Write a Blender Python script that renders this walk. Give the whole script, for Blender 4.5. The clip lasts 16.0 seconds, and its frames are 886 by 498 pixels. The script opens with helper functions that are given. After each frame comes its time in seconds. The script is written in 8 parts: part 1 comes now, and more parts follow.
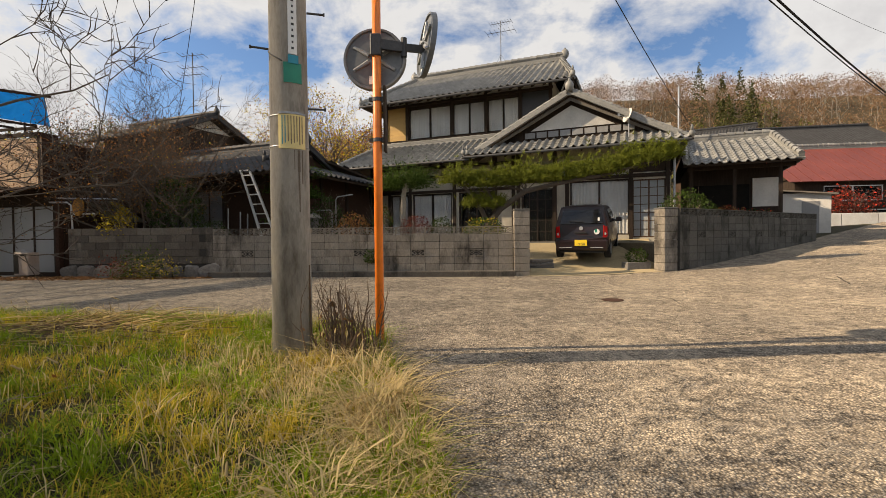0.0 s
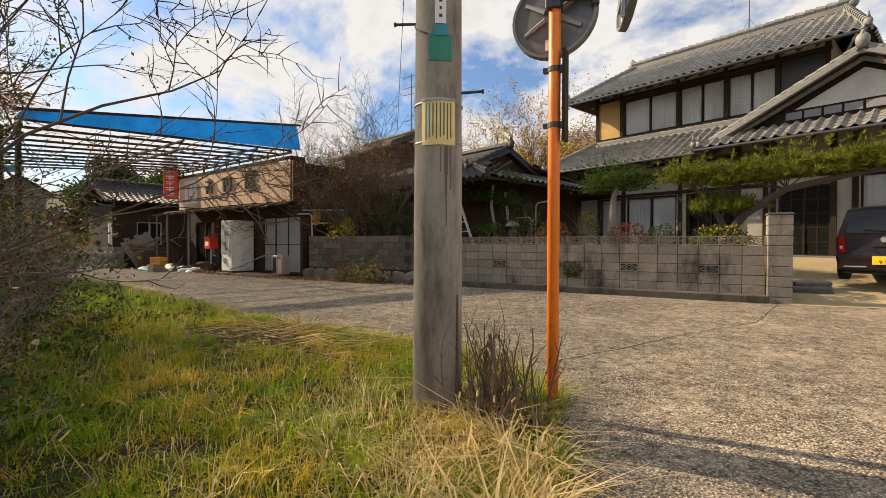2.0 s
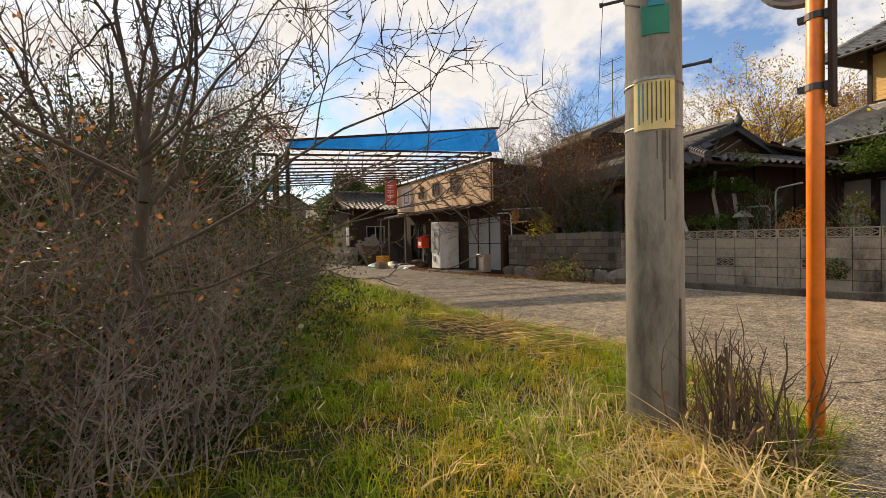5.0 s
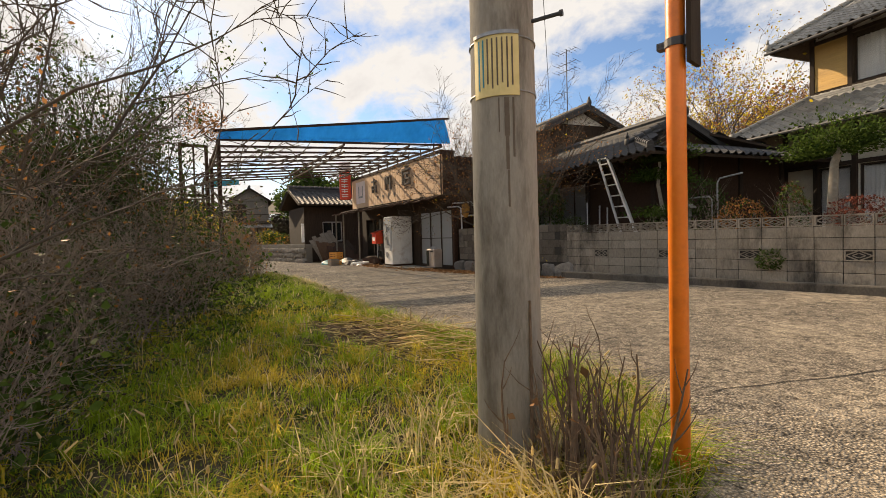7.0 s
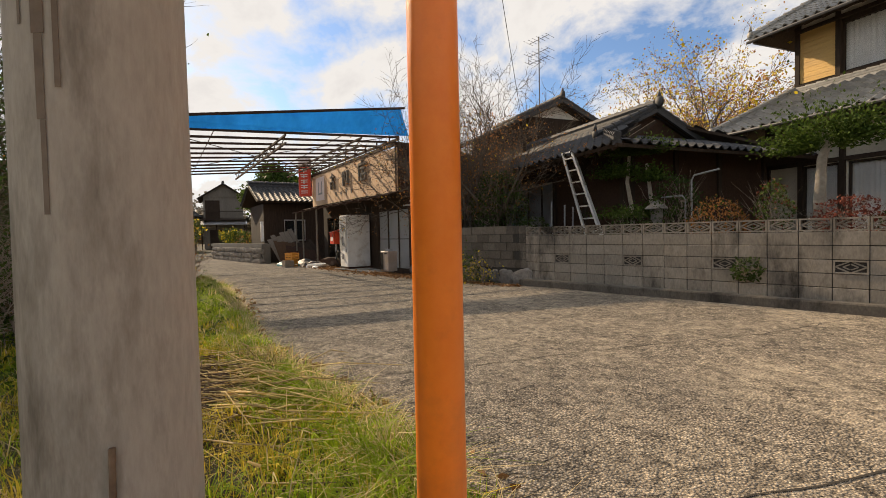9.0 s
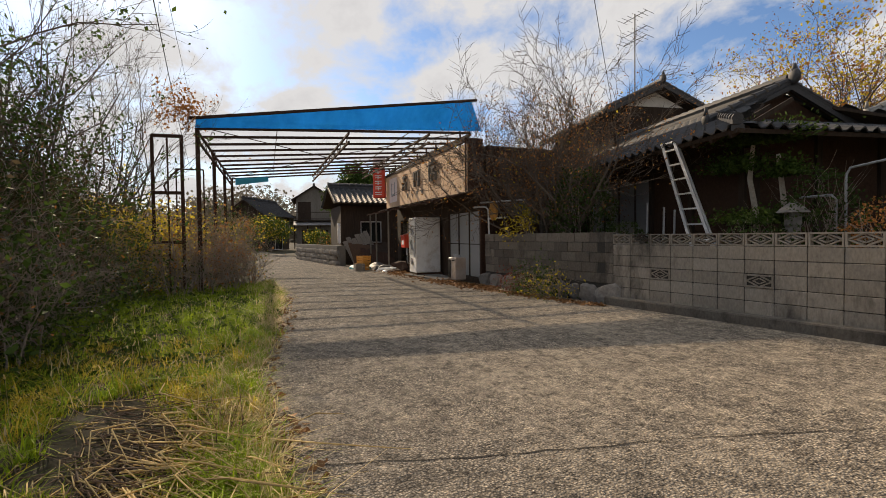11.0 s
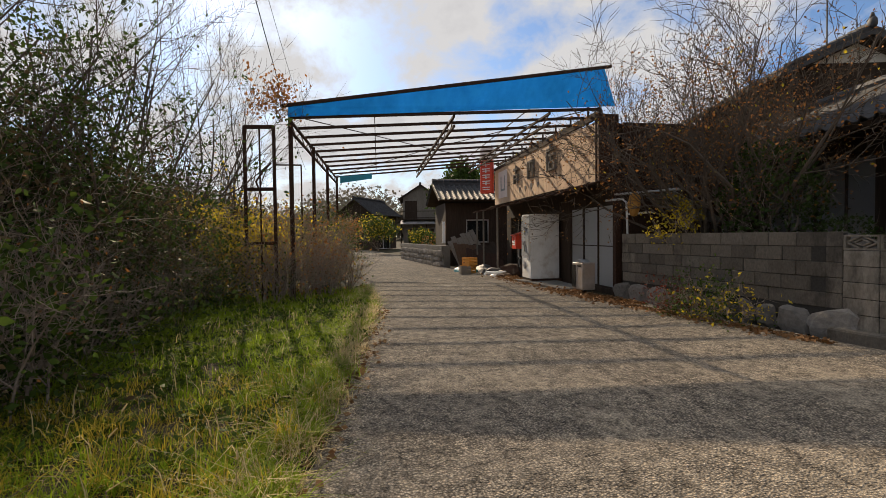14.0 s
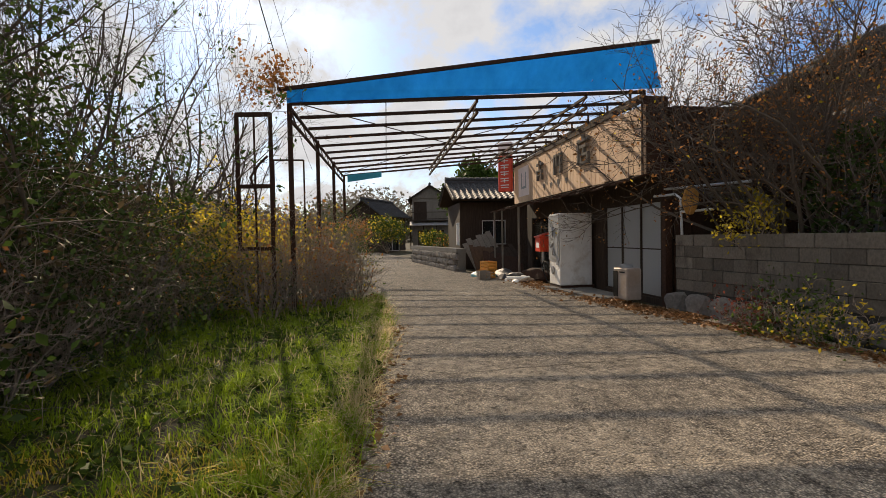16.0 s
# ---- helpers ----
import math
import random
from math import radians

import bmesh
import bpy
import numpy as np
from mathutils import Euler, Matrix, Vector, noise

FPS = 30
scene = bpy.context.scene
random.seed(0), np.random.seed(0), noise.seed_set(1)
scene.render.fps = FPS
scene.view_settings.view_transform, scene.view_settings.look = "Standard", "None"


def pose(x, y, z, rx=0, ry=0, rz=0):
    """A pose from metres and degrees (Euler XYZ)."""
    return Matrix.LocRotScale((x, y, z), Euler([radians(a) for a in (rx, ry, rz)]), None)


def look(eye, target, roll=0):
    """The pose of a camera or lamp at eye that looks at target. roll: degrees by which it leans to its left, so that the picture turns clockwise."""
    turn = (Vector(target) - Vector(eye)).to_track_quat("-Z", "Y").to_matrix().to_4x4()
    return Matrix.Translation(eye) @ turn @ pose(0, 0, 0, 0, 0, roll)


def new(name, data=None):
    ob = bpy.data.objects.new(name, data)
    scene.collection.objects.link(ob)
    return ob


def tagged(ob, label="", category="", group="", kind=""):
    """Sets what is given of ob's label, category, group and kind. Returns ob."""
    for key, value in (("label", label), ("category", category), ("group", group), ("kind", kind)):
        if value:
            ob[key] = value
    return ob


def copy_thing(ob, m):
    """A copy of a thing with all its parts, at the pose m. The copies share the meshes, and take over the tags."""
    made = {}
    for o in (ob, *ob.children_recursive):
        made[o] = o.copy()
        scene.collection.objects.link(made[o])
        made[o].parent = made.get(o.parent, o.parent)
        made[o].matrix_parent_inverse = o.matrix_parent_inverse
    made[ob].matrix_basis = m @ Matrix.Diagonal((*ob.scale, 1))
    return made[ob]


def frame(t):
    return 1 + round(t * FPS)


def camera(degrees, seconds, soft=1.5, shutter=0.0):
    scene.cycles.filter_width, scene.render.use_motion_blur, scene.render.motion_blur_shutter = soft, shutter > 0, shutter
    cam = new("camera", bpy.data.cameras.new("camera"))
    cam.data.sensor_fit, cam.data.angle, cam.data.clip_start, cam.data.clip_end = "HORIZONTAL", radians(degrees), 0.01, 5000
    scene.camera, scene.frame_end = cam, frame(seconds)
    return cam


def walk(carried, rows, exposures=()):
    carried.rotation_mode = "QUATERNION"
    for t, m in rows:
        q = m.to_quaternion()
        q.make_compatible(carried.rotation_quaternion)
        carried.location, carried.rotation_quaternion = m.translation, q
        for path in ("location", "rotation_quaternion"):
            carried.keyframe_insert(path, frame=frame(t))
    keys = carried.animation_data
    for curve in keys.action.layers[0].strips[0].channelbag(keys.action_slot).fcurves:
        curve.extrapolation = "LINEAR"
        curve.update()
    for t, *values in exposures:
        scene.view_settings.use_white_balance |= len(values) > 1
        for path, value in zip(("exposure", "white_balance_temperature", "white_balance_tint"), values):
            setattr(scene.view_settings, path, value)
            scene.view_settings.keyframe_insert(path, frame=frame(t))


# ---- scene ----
cam = camera(87.6, 16.0, soft=0.7)
METRES, EYE, TILT, LEAN, TURN = 9.2, 1.2, 0.0, 0.0, 0.0
ROWS = [
    (0.0, 0.0, 0.0, 0.0, -0.01, -1.41, 0.5),
    (0.5, 0.0184, 0.0465, 0.0012, 4.07, -1.3, 0.38),
    (1.0, 0.0253, 0.0892, 0.004, 10.43, -1.1, 0.26),
    (1.5, 0.0197, 0.1209, 0.008, 18.29, -0.85, 0.02),
    (2.0, 0.0103, 0.1309, 0.0124, 25.87, -0.68, -0.23),
    (2.5, 0.001, 0.1292, 0.0133, 32.31, -0.57, -0.33),
    (3.0, -0.0027, 0.1271, 0.0143, 37.75, -0.51, -0.29),
    (3.5, -0.005, 0.1261, 0.0139, 42.36, -0.49, -0.15),
    (6.0, 0.011, 0.1635, 0.0123, 51.09, -1.03, 1.23),
    (6.5, 0.0163, 0.1981, 0.0096, 48.77, -1.27, 1.53),
    (7.0, 0.0202, 0.2388, 0.0101, 46.81, -1.51, 1.54),
    (7.5, 0.0254, 0.2861, 0.0119, 45.22, -1.7, 1.49),
    (8.0, 0.0174, 0.3321, 0.0135, 43.93, -1.81, 1.38),
    (10.5, -0.063, 0.5304, 0.0289, 52.87, -1.72, 0.75),
    (11.0, -0.088, 0.5544, 0.0321, 56.2, -1.59, 0.63),
    (11.5, -0.1087, 0.5775, 0.0375, 59.2, -1.61, 0.53),
    (12.0, -0.1371, 0.5918, 0.0371, 61.7, -1.66, 0.55),
    (12.5, -0.1705, 0.609, 0.0386, 63.98, -1.66, 0.46),
    (13.0, -0.2082, 0.6273, 0.0416, 65.96, -1.71, 0.5),
    (13.5, -0.2492, 0.6309, 0.0387, 67.65, -1.65, 0.53),
    (14.0, -0.2903, 0.6392, 0.0366, 69.11, -1.63, 0.64),
    (14.5, -0.3303, 0.6466, 0.0389, 69.84, -1.59, 0.83),
    (15.0, -0.3689, 0.6529, 0.0395, 70.45, -1.51, 0.97),
    (15.5, -0.4062, 0.6607, 0.0404, 70.62, -1.47, 0.99),
    (16.0, -0.4376, 0.6629, 0.0405, 70.09, -1.47, 1.03),
]
walk(cam, [(t, pose(0, 0, EYE, TILT, LEAN, TURN) @ pose(METRES * x, METRES * y, METRES * z, 90 + pitch, roll, yaw)) for t, x, y, z, yaw, pitch, roll in ROWS],
     exposures=[(0.0, 0.50, 7050, 11), (3.0, 0.72, 7350, 12), (8.0, 0.69, 7500, 12), (10.5, 0.46, 7050, 12), (13.0, 0.26, 6950, 12), (16.0, 0.42, 6900, 12)])

# ---- light: a low winter sun from -x, broken cloud ----
SUN_ELEV, SUN_AZ = 31.0, 181.3          # degrees; azimuth counted from +x towards +y
world = bpy.data.worlds.new("sky")
scene.world = world
world.use_nodes = True
wn, wl = world.node_tree.nodes, world.node_tree.links
wn.clear()
w_out = wn.new("ShaderNodeOutputWorld")
w_bg = wn.new("ShaderNodeBackground")
w_sky = wn.new("ShaderNodeTexSky")
w_sky.sky_type = "NISHITA"
w_sky.sun_disc = False
w_sky.sun_elevation = radians(SUN_ELEV)
w_sky.sun_rotation = radians(90 - SUN_AZ)
w_sky.air_density, w_sky.dust_density, w_sky.ozone_density = 1.0, 0.6, 2.0
w_bg.inputs["Strength"].default_value = 0.053
w_co = wn.new("ShaderNodeTexCoord")
w_sep = wn.new("ShaderNodeSeparateXYZ")
wl.new(w_co.outputs["Generated"], w_sep.inputs[0])


def wmath(op, a, b=None, c=None):
    n = wn.new("ShaderNodeMath")
    n.operation = op
    for i, v in enumerate((a, b, c)):
        if v is None:
            continue
        if isinstance(v, (int, float)):
            n.inputs[i].default_value = v
        else:
            wl.new(v, n.inputs[i])
    return n.outputs[0]


w_h = wmath("ADD", wmath("MAXIMUM", w_sep.outputs[2], 0.0), 0.42)
w_cmb = wn.new("ShaderNodeCombineXYZ")
wl.new(wmath("DIVIDE", w_sep.outputs[0], w_h), w_cmb.inputs[0])
wl.new(wmath("DIVIDE", w_sep.outputs[1], w_h), w_cmb.inputs[1])
w_no = wn.new("ShaderNodeTexNoise")
w_no.inputs["Scale"].default_value, w_no.inputs["Detail"].default_value, w_no.inputs["Roughness"].default_value = 2.9, 10.0, 0.60
w_no.inputs["Distortion"].default_value = 0.2
w_map = wn.new("ShaderNodeMapping")
w_map.inputs["Location"].default_value = (3.1, 1.4, 0.7)
wl.new(w_cmb.outputs[0], w_map.inputs[0])
wl.new(w_map.outputs[0], w_no.inputs["Vector"])
w_ramp = wn.new("ShaderNodeValToRGB")
w_ramp.color_ramp.elements[0].position, w_ramp.color_ramp.elements[1].position = 0.395, 0.53
wl.new(w_no.outputs["Fac"], w_ramp.inputs[0])
# thick cloud is greyer than its lit rim
w_shade = wn.new("ShaderNodeValToRGB")
w_shade.color_ramp.elements[0].position, w_shade.color_ramp.elements[1].position = 0.56, 0.74
w_shade.color_ramp.elements[0].color = (10.2, 10.5, 11.0, 1)
w_shade.color_ramp.elements[1].color = (7.8, 8.0, 8.6, 1)
wl.new(w_no.outputs["Fac"], w_shade.inputs[0])
w_mix = wn.new("ShaderNodeMix")
w_mix.data_type = "RGBA"
wl.new(w_ramp.outputs[0], w_mix.inputs["Factor"])
w_gain = wn.new("ShaderNodeMix")
w_gain.data_type, w_gain.blend_type = "RGBA", "MULTIPLY"
w_gain.inputs["Factor"].default_value = 1.0
w_gain.inputs["B"].default_value = (1.35, 1.65, 2.0, 1)
wl.new(w_sky.outputs[0], w_gain.inputs["A"])
wl.new(w_gain.outputs["Result"], w_mix.inputs["A"])
wl.new(w_shade.outputs[0], w_mix.inputs["B"])
wl.new(w_mix.outputs["Result"], w_bg.inputs["Color"])
wl.new(w_bg.outputs[0], w_out.inputs[0])

sun_data = bpy.data.lights.new("sun", "SUN")
sun_data.energy, sun_data.angle, sun_data.color = 5.0, radians(0.6), (1.0, 0.82, 0.60)
sun = new("sun", sun_data)
_sd = Vector((math.cos(radians(SUN_AZ)) * math.cos(radians(SUN_ELEV)), math.sin(radians(SUN_AZ)) * math.cos(radians(SUN_ELEV)), math.sin(radians(SUN_ELEV))))
sun.matrix_world = look(_sd * 60, (0, 0, 0))

# ---- materials ----
MATS = {}


def ramp_node(nt, fac, stops):
    r = nt.nodes.new("ShaderNodeValToRGB")
    els = r.color_ramp.elements
    while len(els) < len(stops):
        els.new(0.5)
    for e, (p, c) in zip(els, stops):
        e.position, e.color = p, (*c, 1)
    nt.links.new(fac, r.inputs[0])
    return r.outputs[0]


def noise_node(nt, vec, scale, detail=5.0, rough=0.6):
    n = nt.nodes.new("ShaderNodeTexNoise")
    n.inputs["Scale"].default_value, n.inputs["Detail"].default_value, n.inputs["Roughness"].default_value = scale, detail, rough
    nt.links.new(vec, n.inputs["Vector"])
    return n.outputs["Fac"]


def mix_node(nt, kind, fac, a, b):
    m = nt.nodes.new("ShaderNodeMix")
    m.data_type, m.blend_type = "RGBA", kind
    for s, v in (("Factor", fac), ("A", a), ("B", b)):
        if isinstance(v, (int, float)):
            m.inputs[s].default_value = v
        elif isinstance(v, tuple):
            m.inputs[s].default_value = (*v, 1)
        else:
            nt.links.new(v, m.inputs[s])
    return m.outputs["Result"]


def surface(name, dark, light, fine=30.0, coarse=1.2, rough=0.8, metal=0.0, bump=0.3, stretch=(1, 1, 1), vary=0.0, island=0.0,
            stain=None, stain_amount=0.0, stain_scale=0.7, grit=0.0, world_space=True, coat=0.0, through_light=0.0):
    """A painted or natural surface: fine grain between two colours, broad patches, stains and bump."""
    if name in MATS:
        return MATS[name]
    m = bpy.data.materials.new(name)
    m.use_nodes = True
    nt = m.node_tree
    bsdf = nt.nodes["Principled BSDF"]
    co = nt.nodes.new("ShaderNodeTexCoord")
    mp = nt.nodes.new("ShaderNodeMapping")
    mp.inputs["Scale"].default_value = stretch
    if world_space:
        geo = nt.nodes.new("ShaderNodeNewGeometry")
        nt.links.new(geo.outputs["Position"], mp.inputs[0])
    else:
        nt.links.new(co.outputs["Object"], mp.inputs[0])
    vec = mp.outputs[0]
    f1 = noise_node(nt, vec, fine, 6.0, 0.65)
    f2 = noise_node(nt, vec, coarse, 4.0, 0.6)
    col = ramp_node(nt, f1, [(0.3, dark), (0.7, light)])
    mid = tuple((a + b) / 2 for a, b in zip(dark, light))
    broad = ramp_node(nt, f2, [(0.32, tuple(0.72 * c for c in mid)), (0.68, tuple(min(1.0, 1.22 * c) for c in mid))])
    col = mix_node(nt, "MIX", 0.45, col, broad)
    if stain:
        f3 = noise_node(nt, vec, stain_scale, 7.0, 0.7)
        sm = ramp_node(nt, f3, [(0.50, (0, 0, 0)), (0.66, (stain_amount,) * 3)])
        col = mix_node(nt, "MIX", sm, col, stain)
    if grit:
        v = nt.nodes.new("ShaderNodeTexVoronoi")
        v.inputs["Scale"].default_value = grit
        nt.links.new(vec, v.inputs["Vector"])
        g = ramp_node(nt, v.outputs["Distance"], [(0.12, (1.25, 1.22, 1.18)), (0.42, (0.62, 0.62, 0.62))])
        col = mix_node(nt, "MULTIPLY", 0.75, col, g)
    if vary:
        oi = nt.nodes.new("ShaderNodeObjectInfo")
        r = ramp_node(nt, oi.outputs["Random"], [(0.0, (1 - vary,) * 3), (1.0, (1 + vary,) * 3)])
        col = mix_node(nt, "MULTIPLY", 1.0, col, r)
    if island:
        geo2 = nt.nodes.new("ShaderNodeNewGeometry")
        r = ramp_node(nt, geo2.outputs["Random Per Island"], [(0.0, (1 - island,) * 3), (1.0, (1 + island,) * 3)])
        col = mix_node(nt, "MULTIPLY", 1.0, col, r)
    nt.links.new(col, bsdf.inputs["Base Color"])
    rr = nt.nodes.new("ShaderNodeMapRange")
    rr.inputs["To Min"].default_value, rr.inputs["To Max"].default_value = max(0.02, rough - 0.12), min(1.0, rough + 0.12)
    nt.links.new(f2, rr.inputs["Value"])
    nt.links.new(rr.outputs[0], bsdf.inputs["Roughness"])
    bsdf.inputs["Metallic"].default_value = metal
    if rough >= 0.8:
        bsdf.inputs["Diffuse Roughness"].default_value = 1.0
        bsdf.inputs["Specular IOR Level"].default_value = 0.2
    bsdf.inputs["Coat Weight"].default_value = coat
    if bump:
        b = nt.nodes.new("ShaderNodeBump")
        b.inputs["Strength"].default_value, b.inputs["Distance"].default_value = bump, 0.01
        nt.links.new(f1, b.inputs["Height"])
        nt.links.new(b.outputs[0], bsdf.inputs["Normal"])
    if through_light:
        bsdf.inputs["Specular IOR Level"].default_value = 0.1
        tr = nt.nodes.new("ShaderNodeBsdfTranslucent")
        nt.links.new(col, tr.inputs["Color"])
        mx = nt.nodes.new("ShaderNodeMixShader")
        mx.inputs[0].default_value = through_light
        nt.links.new(bsdf.outputs[0], mx.inputs[1])
        nt.links.new(tr.outputs[0], mx.inputs[2])
        nt.links.new(mx.outputs[0], nt.nodes["Material Output"].inputs[0])
    MATS[name] = m
    return m




def road_material():
    """Old concrete with exposed gravel: pale and dark grains, worn pale patches, dark damp stains, grit relief."""
    m = bpy.data.materials.new("road_concrete")
    m.use_nodes = True
    nt = m.node_tree
    b = nt.nodes["Principled BSDF"]
    geo = nt.nodes.new("ShaderNodeNewGeometry")
    vec = geo.outputs["Position"]
    v1 = nt.nodes.new("ShaderNodeTexVoronoi")
    v1.inputs["Scale"].default_value = 64
    nt.links.new(vec, v1.inputs["Vector"])
    grain = ramp_node(nt, v1.outputs["Distance"], [(0.10, (0.56, 0.49, 0.405)), (0.36, (0.40, 0.35, 0.285)), (0.62, (0.17, 0.147, 0.12))])
    tone = nt.nodes.new("ShaderNodeSeparateColor")
    nt.links.new(v1.outputs["Color"], tone.inputs[0])
    stone = ramp_node(nt, tone.outputs[0], [(0.0, (0.42, 0.42, 0.43)), (0.45, (0.95, 0.94, 0.92)), (1.0, (1.5, 1.45, 1.36))])
    col = mix_node(nt, "MULTIPLY", 0.75, grain, stone)
    # sandy paste still filling the hollows in worn patches
    worn = noise_node(nt, vec, 0.8, 9.0, 0.74)
    wm = ramp_node(nt, worn, [(0.46, (0, 0, 0)), (0.64, (0.6, 0.6, 0.6))])
    paste = ramp_node(nt, noise_node(nt, vec, 60, 4.0, 0.7), [(0.3, (0.33, 0.28, 0.215)), (0.7, (0.58, 0.50, 0.39))])
    col = mix_node(nt, "MIX", wm, col, paste)
    # dark pits and lichen specks
    pits = ramp_node(nt, noise_node(nt, vec, 15.0, 8.0, 0.78), [(0.38, (0.26, 0.255, 0.25)), (0.49, (0.95, 0.95, 0.95)), (0.64, (1.3, 1.27, 1.22))])
    col = mix_node(nt, "MULTIPLY", 0.9, col, pits)
    mottle = ramp_node(nt, noise_node(nt, vec, 5.0, 6.0, 0.7), [(0.36, (0.66, 0.655, 0.65)), (0.60, (1.16, 1.15, 1.12))])
    col = mix_node(nt, "MULTIPLY", 1.0, col, mottle)
    broad = ramp_node(nt, noise_node(nt, vec, 0.30, 5.0, 0.6), [(0.32, (0.78, 0.78, 0.79)), (0.66, (1.14, 1.12, 1.09))])
    col = mix_node(nt, "MULTIPLY", 1.0, col, broad)
    nt.links.new(col, b.inputs["Base Color"])
    b.inputs["Roughness"].default_value = 0.92
    b.inputs["Diffuse Roughness"].default_value = 1.0
    b.inputs["Specular IOR Level"].default_value = 0.2
    inv = nt.nodes.new("ShaderNodeMath")
    inv.operation = "SUBTRACT"
    inv.inputs[0].default_value = 1.0
    nt.links.new(v1.outputs["Distance"], inv.inputs[1])
    bp = nt.nodes.new("ShaderNodeBump")
    bp.inputs["Strength"].default_value, bp.inputs["Distance"].default_value = 1.0, 0.012
    nt.links.new(inv.outputs[0], bp.inputs["Height"])
    nt.links.new(bp.outputs[0], b.inputs["Normal"])
    return m


ROAD = road_material()
SOIL = surface("soil", (0.022, 0.020, 0.010), (0.06, 0.052, 0.026), fine=18, coarse=0.6, rough=1.0, bump=0.8)
YARD = surface("yard_soil", (0.10, 0.08, 0.055), (0.24, 0.20, 0.14), fine=22, coarse=0.8, rough=1.0, bump=0.6)
SAND = surface("sandy_drive", (0.28, 0.22, 0.13), (0.48, 0.39, 0.24), fine=25, coarse=0.7, rough=1.0, bump=0.5, stain=(0.14, 0.12, 0.06), stain_amount=0.6)
BLOCK = surface("concrete_block", (0.20, 0.175, 0.143), (0.41, 0.365, 0.305), fine=40, coarse=1.1, rough=0.95, bump=0.5, vary=0.14, stain=(0.045, 0.039, 0.033), stain_amount=0.9, stain_scale=1.1, stretch=(1, 1, 0.40))
BLOCK_D = surface("stained_block", (0.085, 0.074, 0.061), (0.22, 0.194, 0.163), fine=40, coarse=1.1, rough=0.95, bump=0.5, vary=0.28, stain=(0.03, 0.027, 0.024), stain_amount=0.8, stain_scale=1.6, stretch=(1, 1, 0.55))
# stained block darkened further: the side wall's shade is in its colour
BLOCK_S = surface("shade_stain_block", (0.06, 0.056, 0.048), (0.16, 0.15, 0.13), fine=40, coarse=1.1, rough=0.95, bump=0.5, vary=0.16, stain=(0.02, 0.02, 0.016), stain_amount=0.8, stain_scale=1.6, stretch=(1, 1, 0.55))
# dark for the joints, and for shade painted inside the vent holes
MORTAR_D = surface("mortar_and_hole_shade", (0.03, 0.028, 0.025), (0.07, 0.066, 0.06), fine=30, rough=1.0)
MIRROR_B = surface("mirror_back_grey", (0.09, 0.10, 0.11), (0.17, 0.18, 0.19), fine=20, rough=0.45, bump=0.05)
RUN = surface("rust_run", (0.14, 0.11, 0.086), (0.25, 0.205, 0.165), fine=20, rough=0.9, bump=0.0)
MORTAR = surface("mortar", (0.12, 0.115, 0.105), (0.22, 0.21, 0.19), fine=30, rough=1.0)
STONE = surface("rough_stone", (0.09, 0.085, 0.08), (0.28, 0.26, 0.235), fine=16, coarse=2.5, rough=0.9, bump=1.0, vary=0.25)
TILE = surface("roof_tile_silver", (0.13, 0.13, 0.122), (0.30, 0.295, 0.275), fine=14, coarse=0.8, rough=0.55, bump=0.2, vary=0.2, island=0.0)
TILE_J = surface("roof_tile_joined", (0.13, 0.13, 0.122), (0.30, 0.295, 0.275), fine=14, coarse=0.8, rough=0.55, bump=0.2, island=0.2)
TILE_D = surface("roof_tile_dark", (0.012, 0.013, 0.015), (0.052, 0.053, 0.057), fine=14, coarse=0.9, rough=0.68, bump=0.25, vary=0.25)
TILE_DJ = surface("roof_tile_dark_joined", (0.012, 0.013, 0.015), (0.052, 0.053, 0.057), fine=14, coarse=0.9, rough=0.68, bump=0.25, island=0.25)
WOOD_D = surface("dark_weathered_wood", (0.020, 0.014, 0.010), (0.075, 0.052, 0.038), fine=20, coarse=1.5, rough=0.85, bump=0.4, stretch=(1, 1, 0.12))
WOOD_B = surface("brown_wood", (0.06, 0.035, 0.022), (0.16, 0.095, 0.06), fine=20, coarse=1.5, rough=0.8, bump=0.4, stretch=(1, 1, 0.12))
WOOD_G = surface("grey_wood", (0.13, 0.115, 0.10), (0.30, 0.27, 0.23), fine=24, coarse=1.5, rough=0.9, bump=0.4, stretch=(1, 1, 0.12))
PLASTER = surface("cream_plaster", (0.50, 0.46, 0.38), (0.66, 0.62, 0.53), fine=20, coarse=0.8, rough=0.9, bump=0.15, stain=(0.28, 0.25, 0.2), stain_amount=0.4)
WHITE = surface("white_plaster", (0.62, 0.60, 0.56), (0.80, 0.78, 0.74), fine=20, coarse=0.8, rough=0.9, bump=0.12, stain=(0.4, 0.38, 0.34), stain_amount=0.4)
MUD = surface("red_brown_mud_wall", (0.035, 0.020, 0.013), (0.085, 0.048, 0.032), fine=18, coarse=0.7, rough=1.0, bump=0.4, stain=(0.05, 0.03, 0.02), stain_amount=0.7)
OCHRE = surface("ochre_siding", (0.46, 0.27, 0.08), (0.62, 0.40, 0.14), fine=20, coarse=0.8, rough=0.7, bump=0.1, stretch=(1, 1, 6))
CONC = surface("pole_concrete", (0.27, 0.25, 0.22), (0.43, 0.40, 0.355), fine=60, coarse=1.4, rough=0.85, bump=0.15, stretch=(1, 1, 0.25), stain=(0.11, 0.092, 0.074), stain_amount=0.85, stain_scale=3.2)
ORANGE = surface("orange_paint", (0.78, 0.17, 0.015), (0.88, 0.24, 0.03), fine=30, coarse=2.0, rough=0.4, bump=0.05, stain=(0.42, 0.12, 0.03), stain_amount=0.35, stain_scale=6)
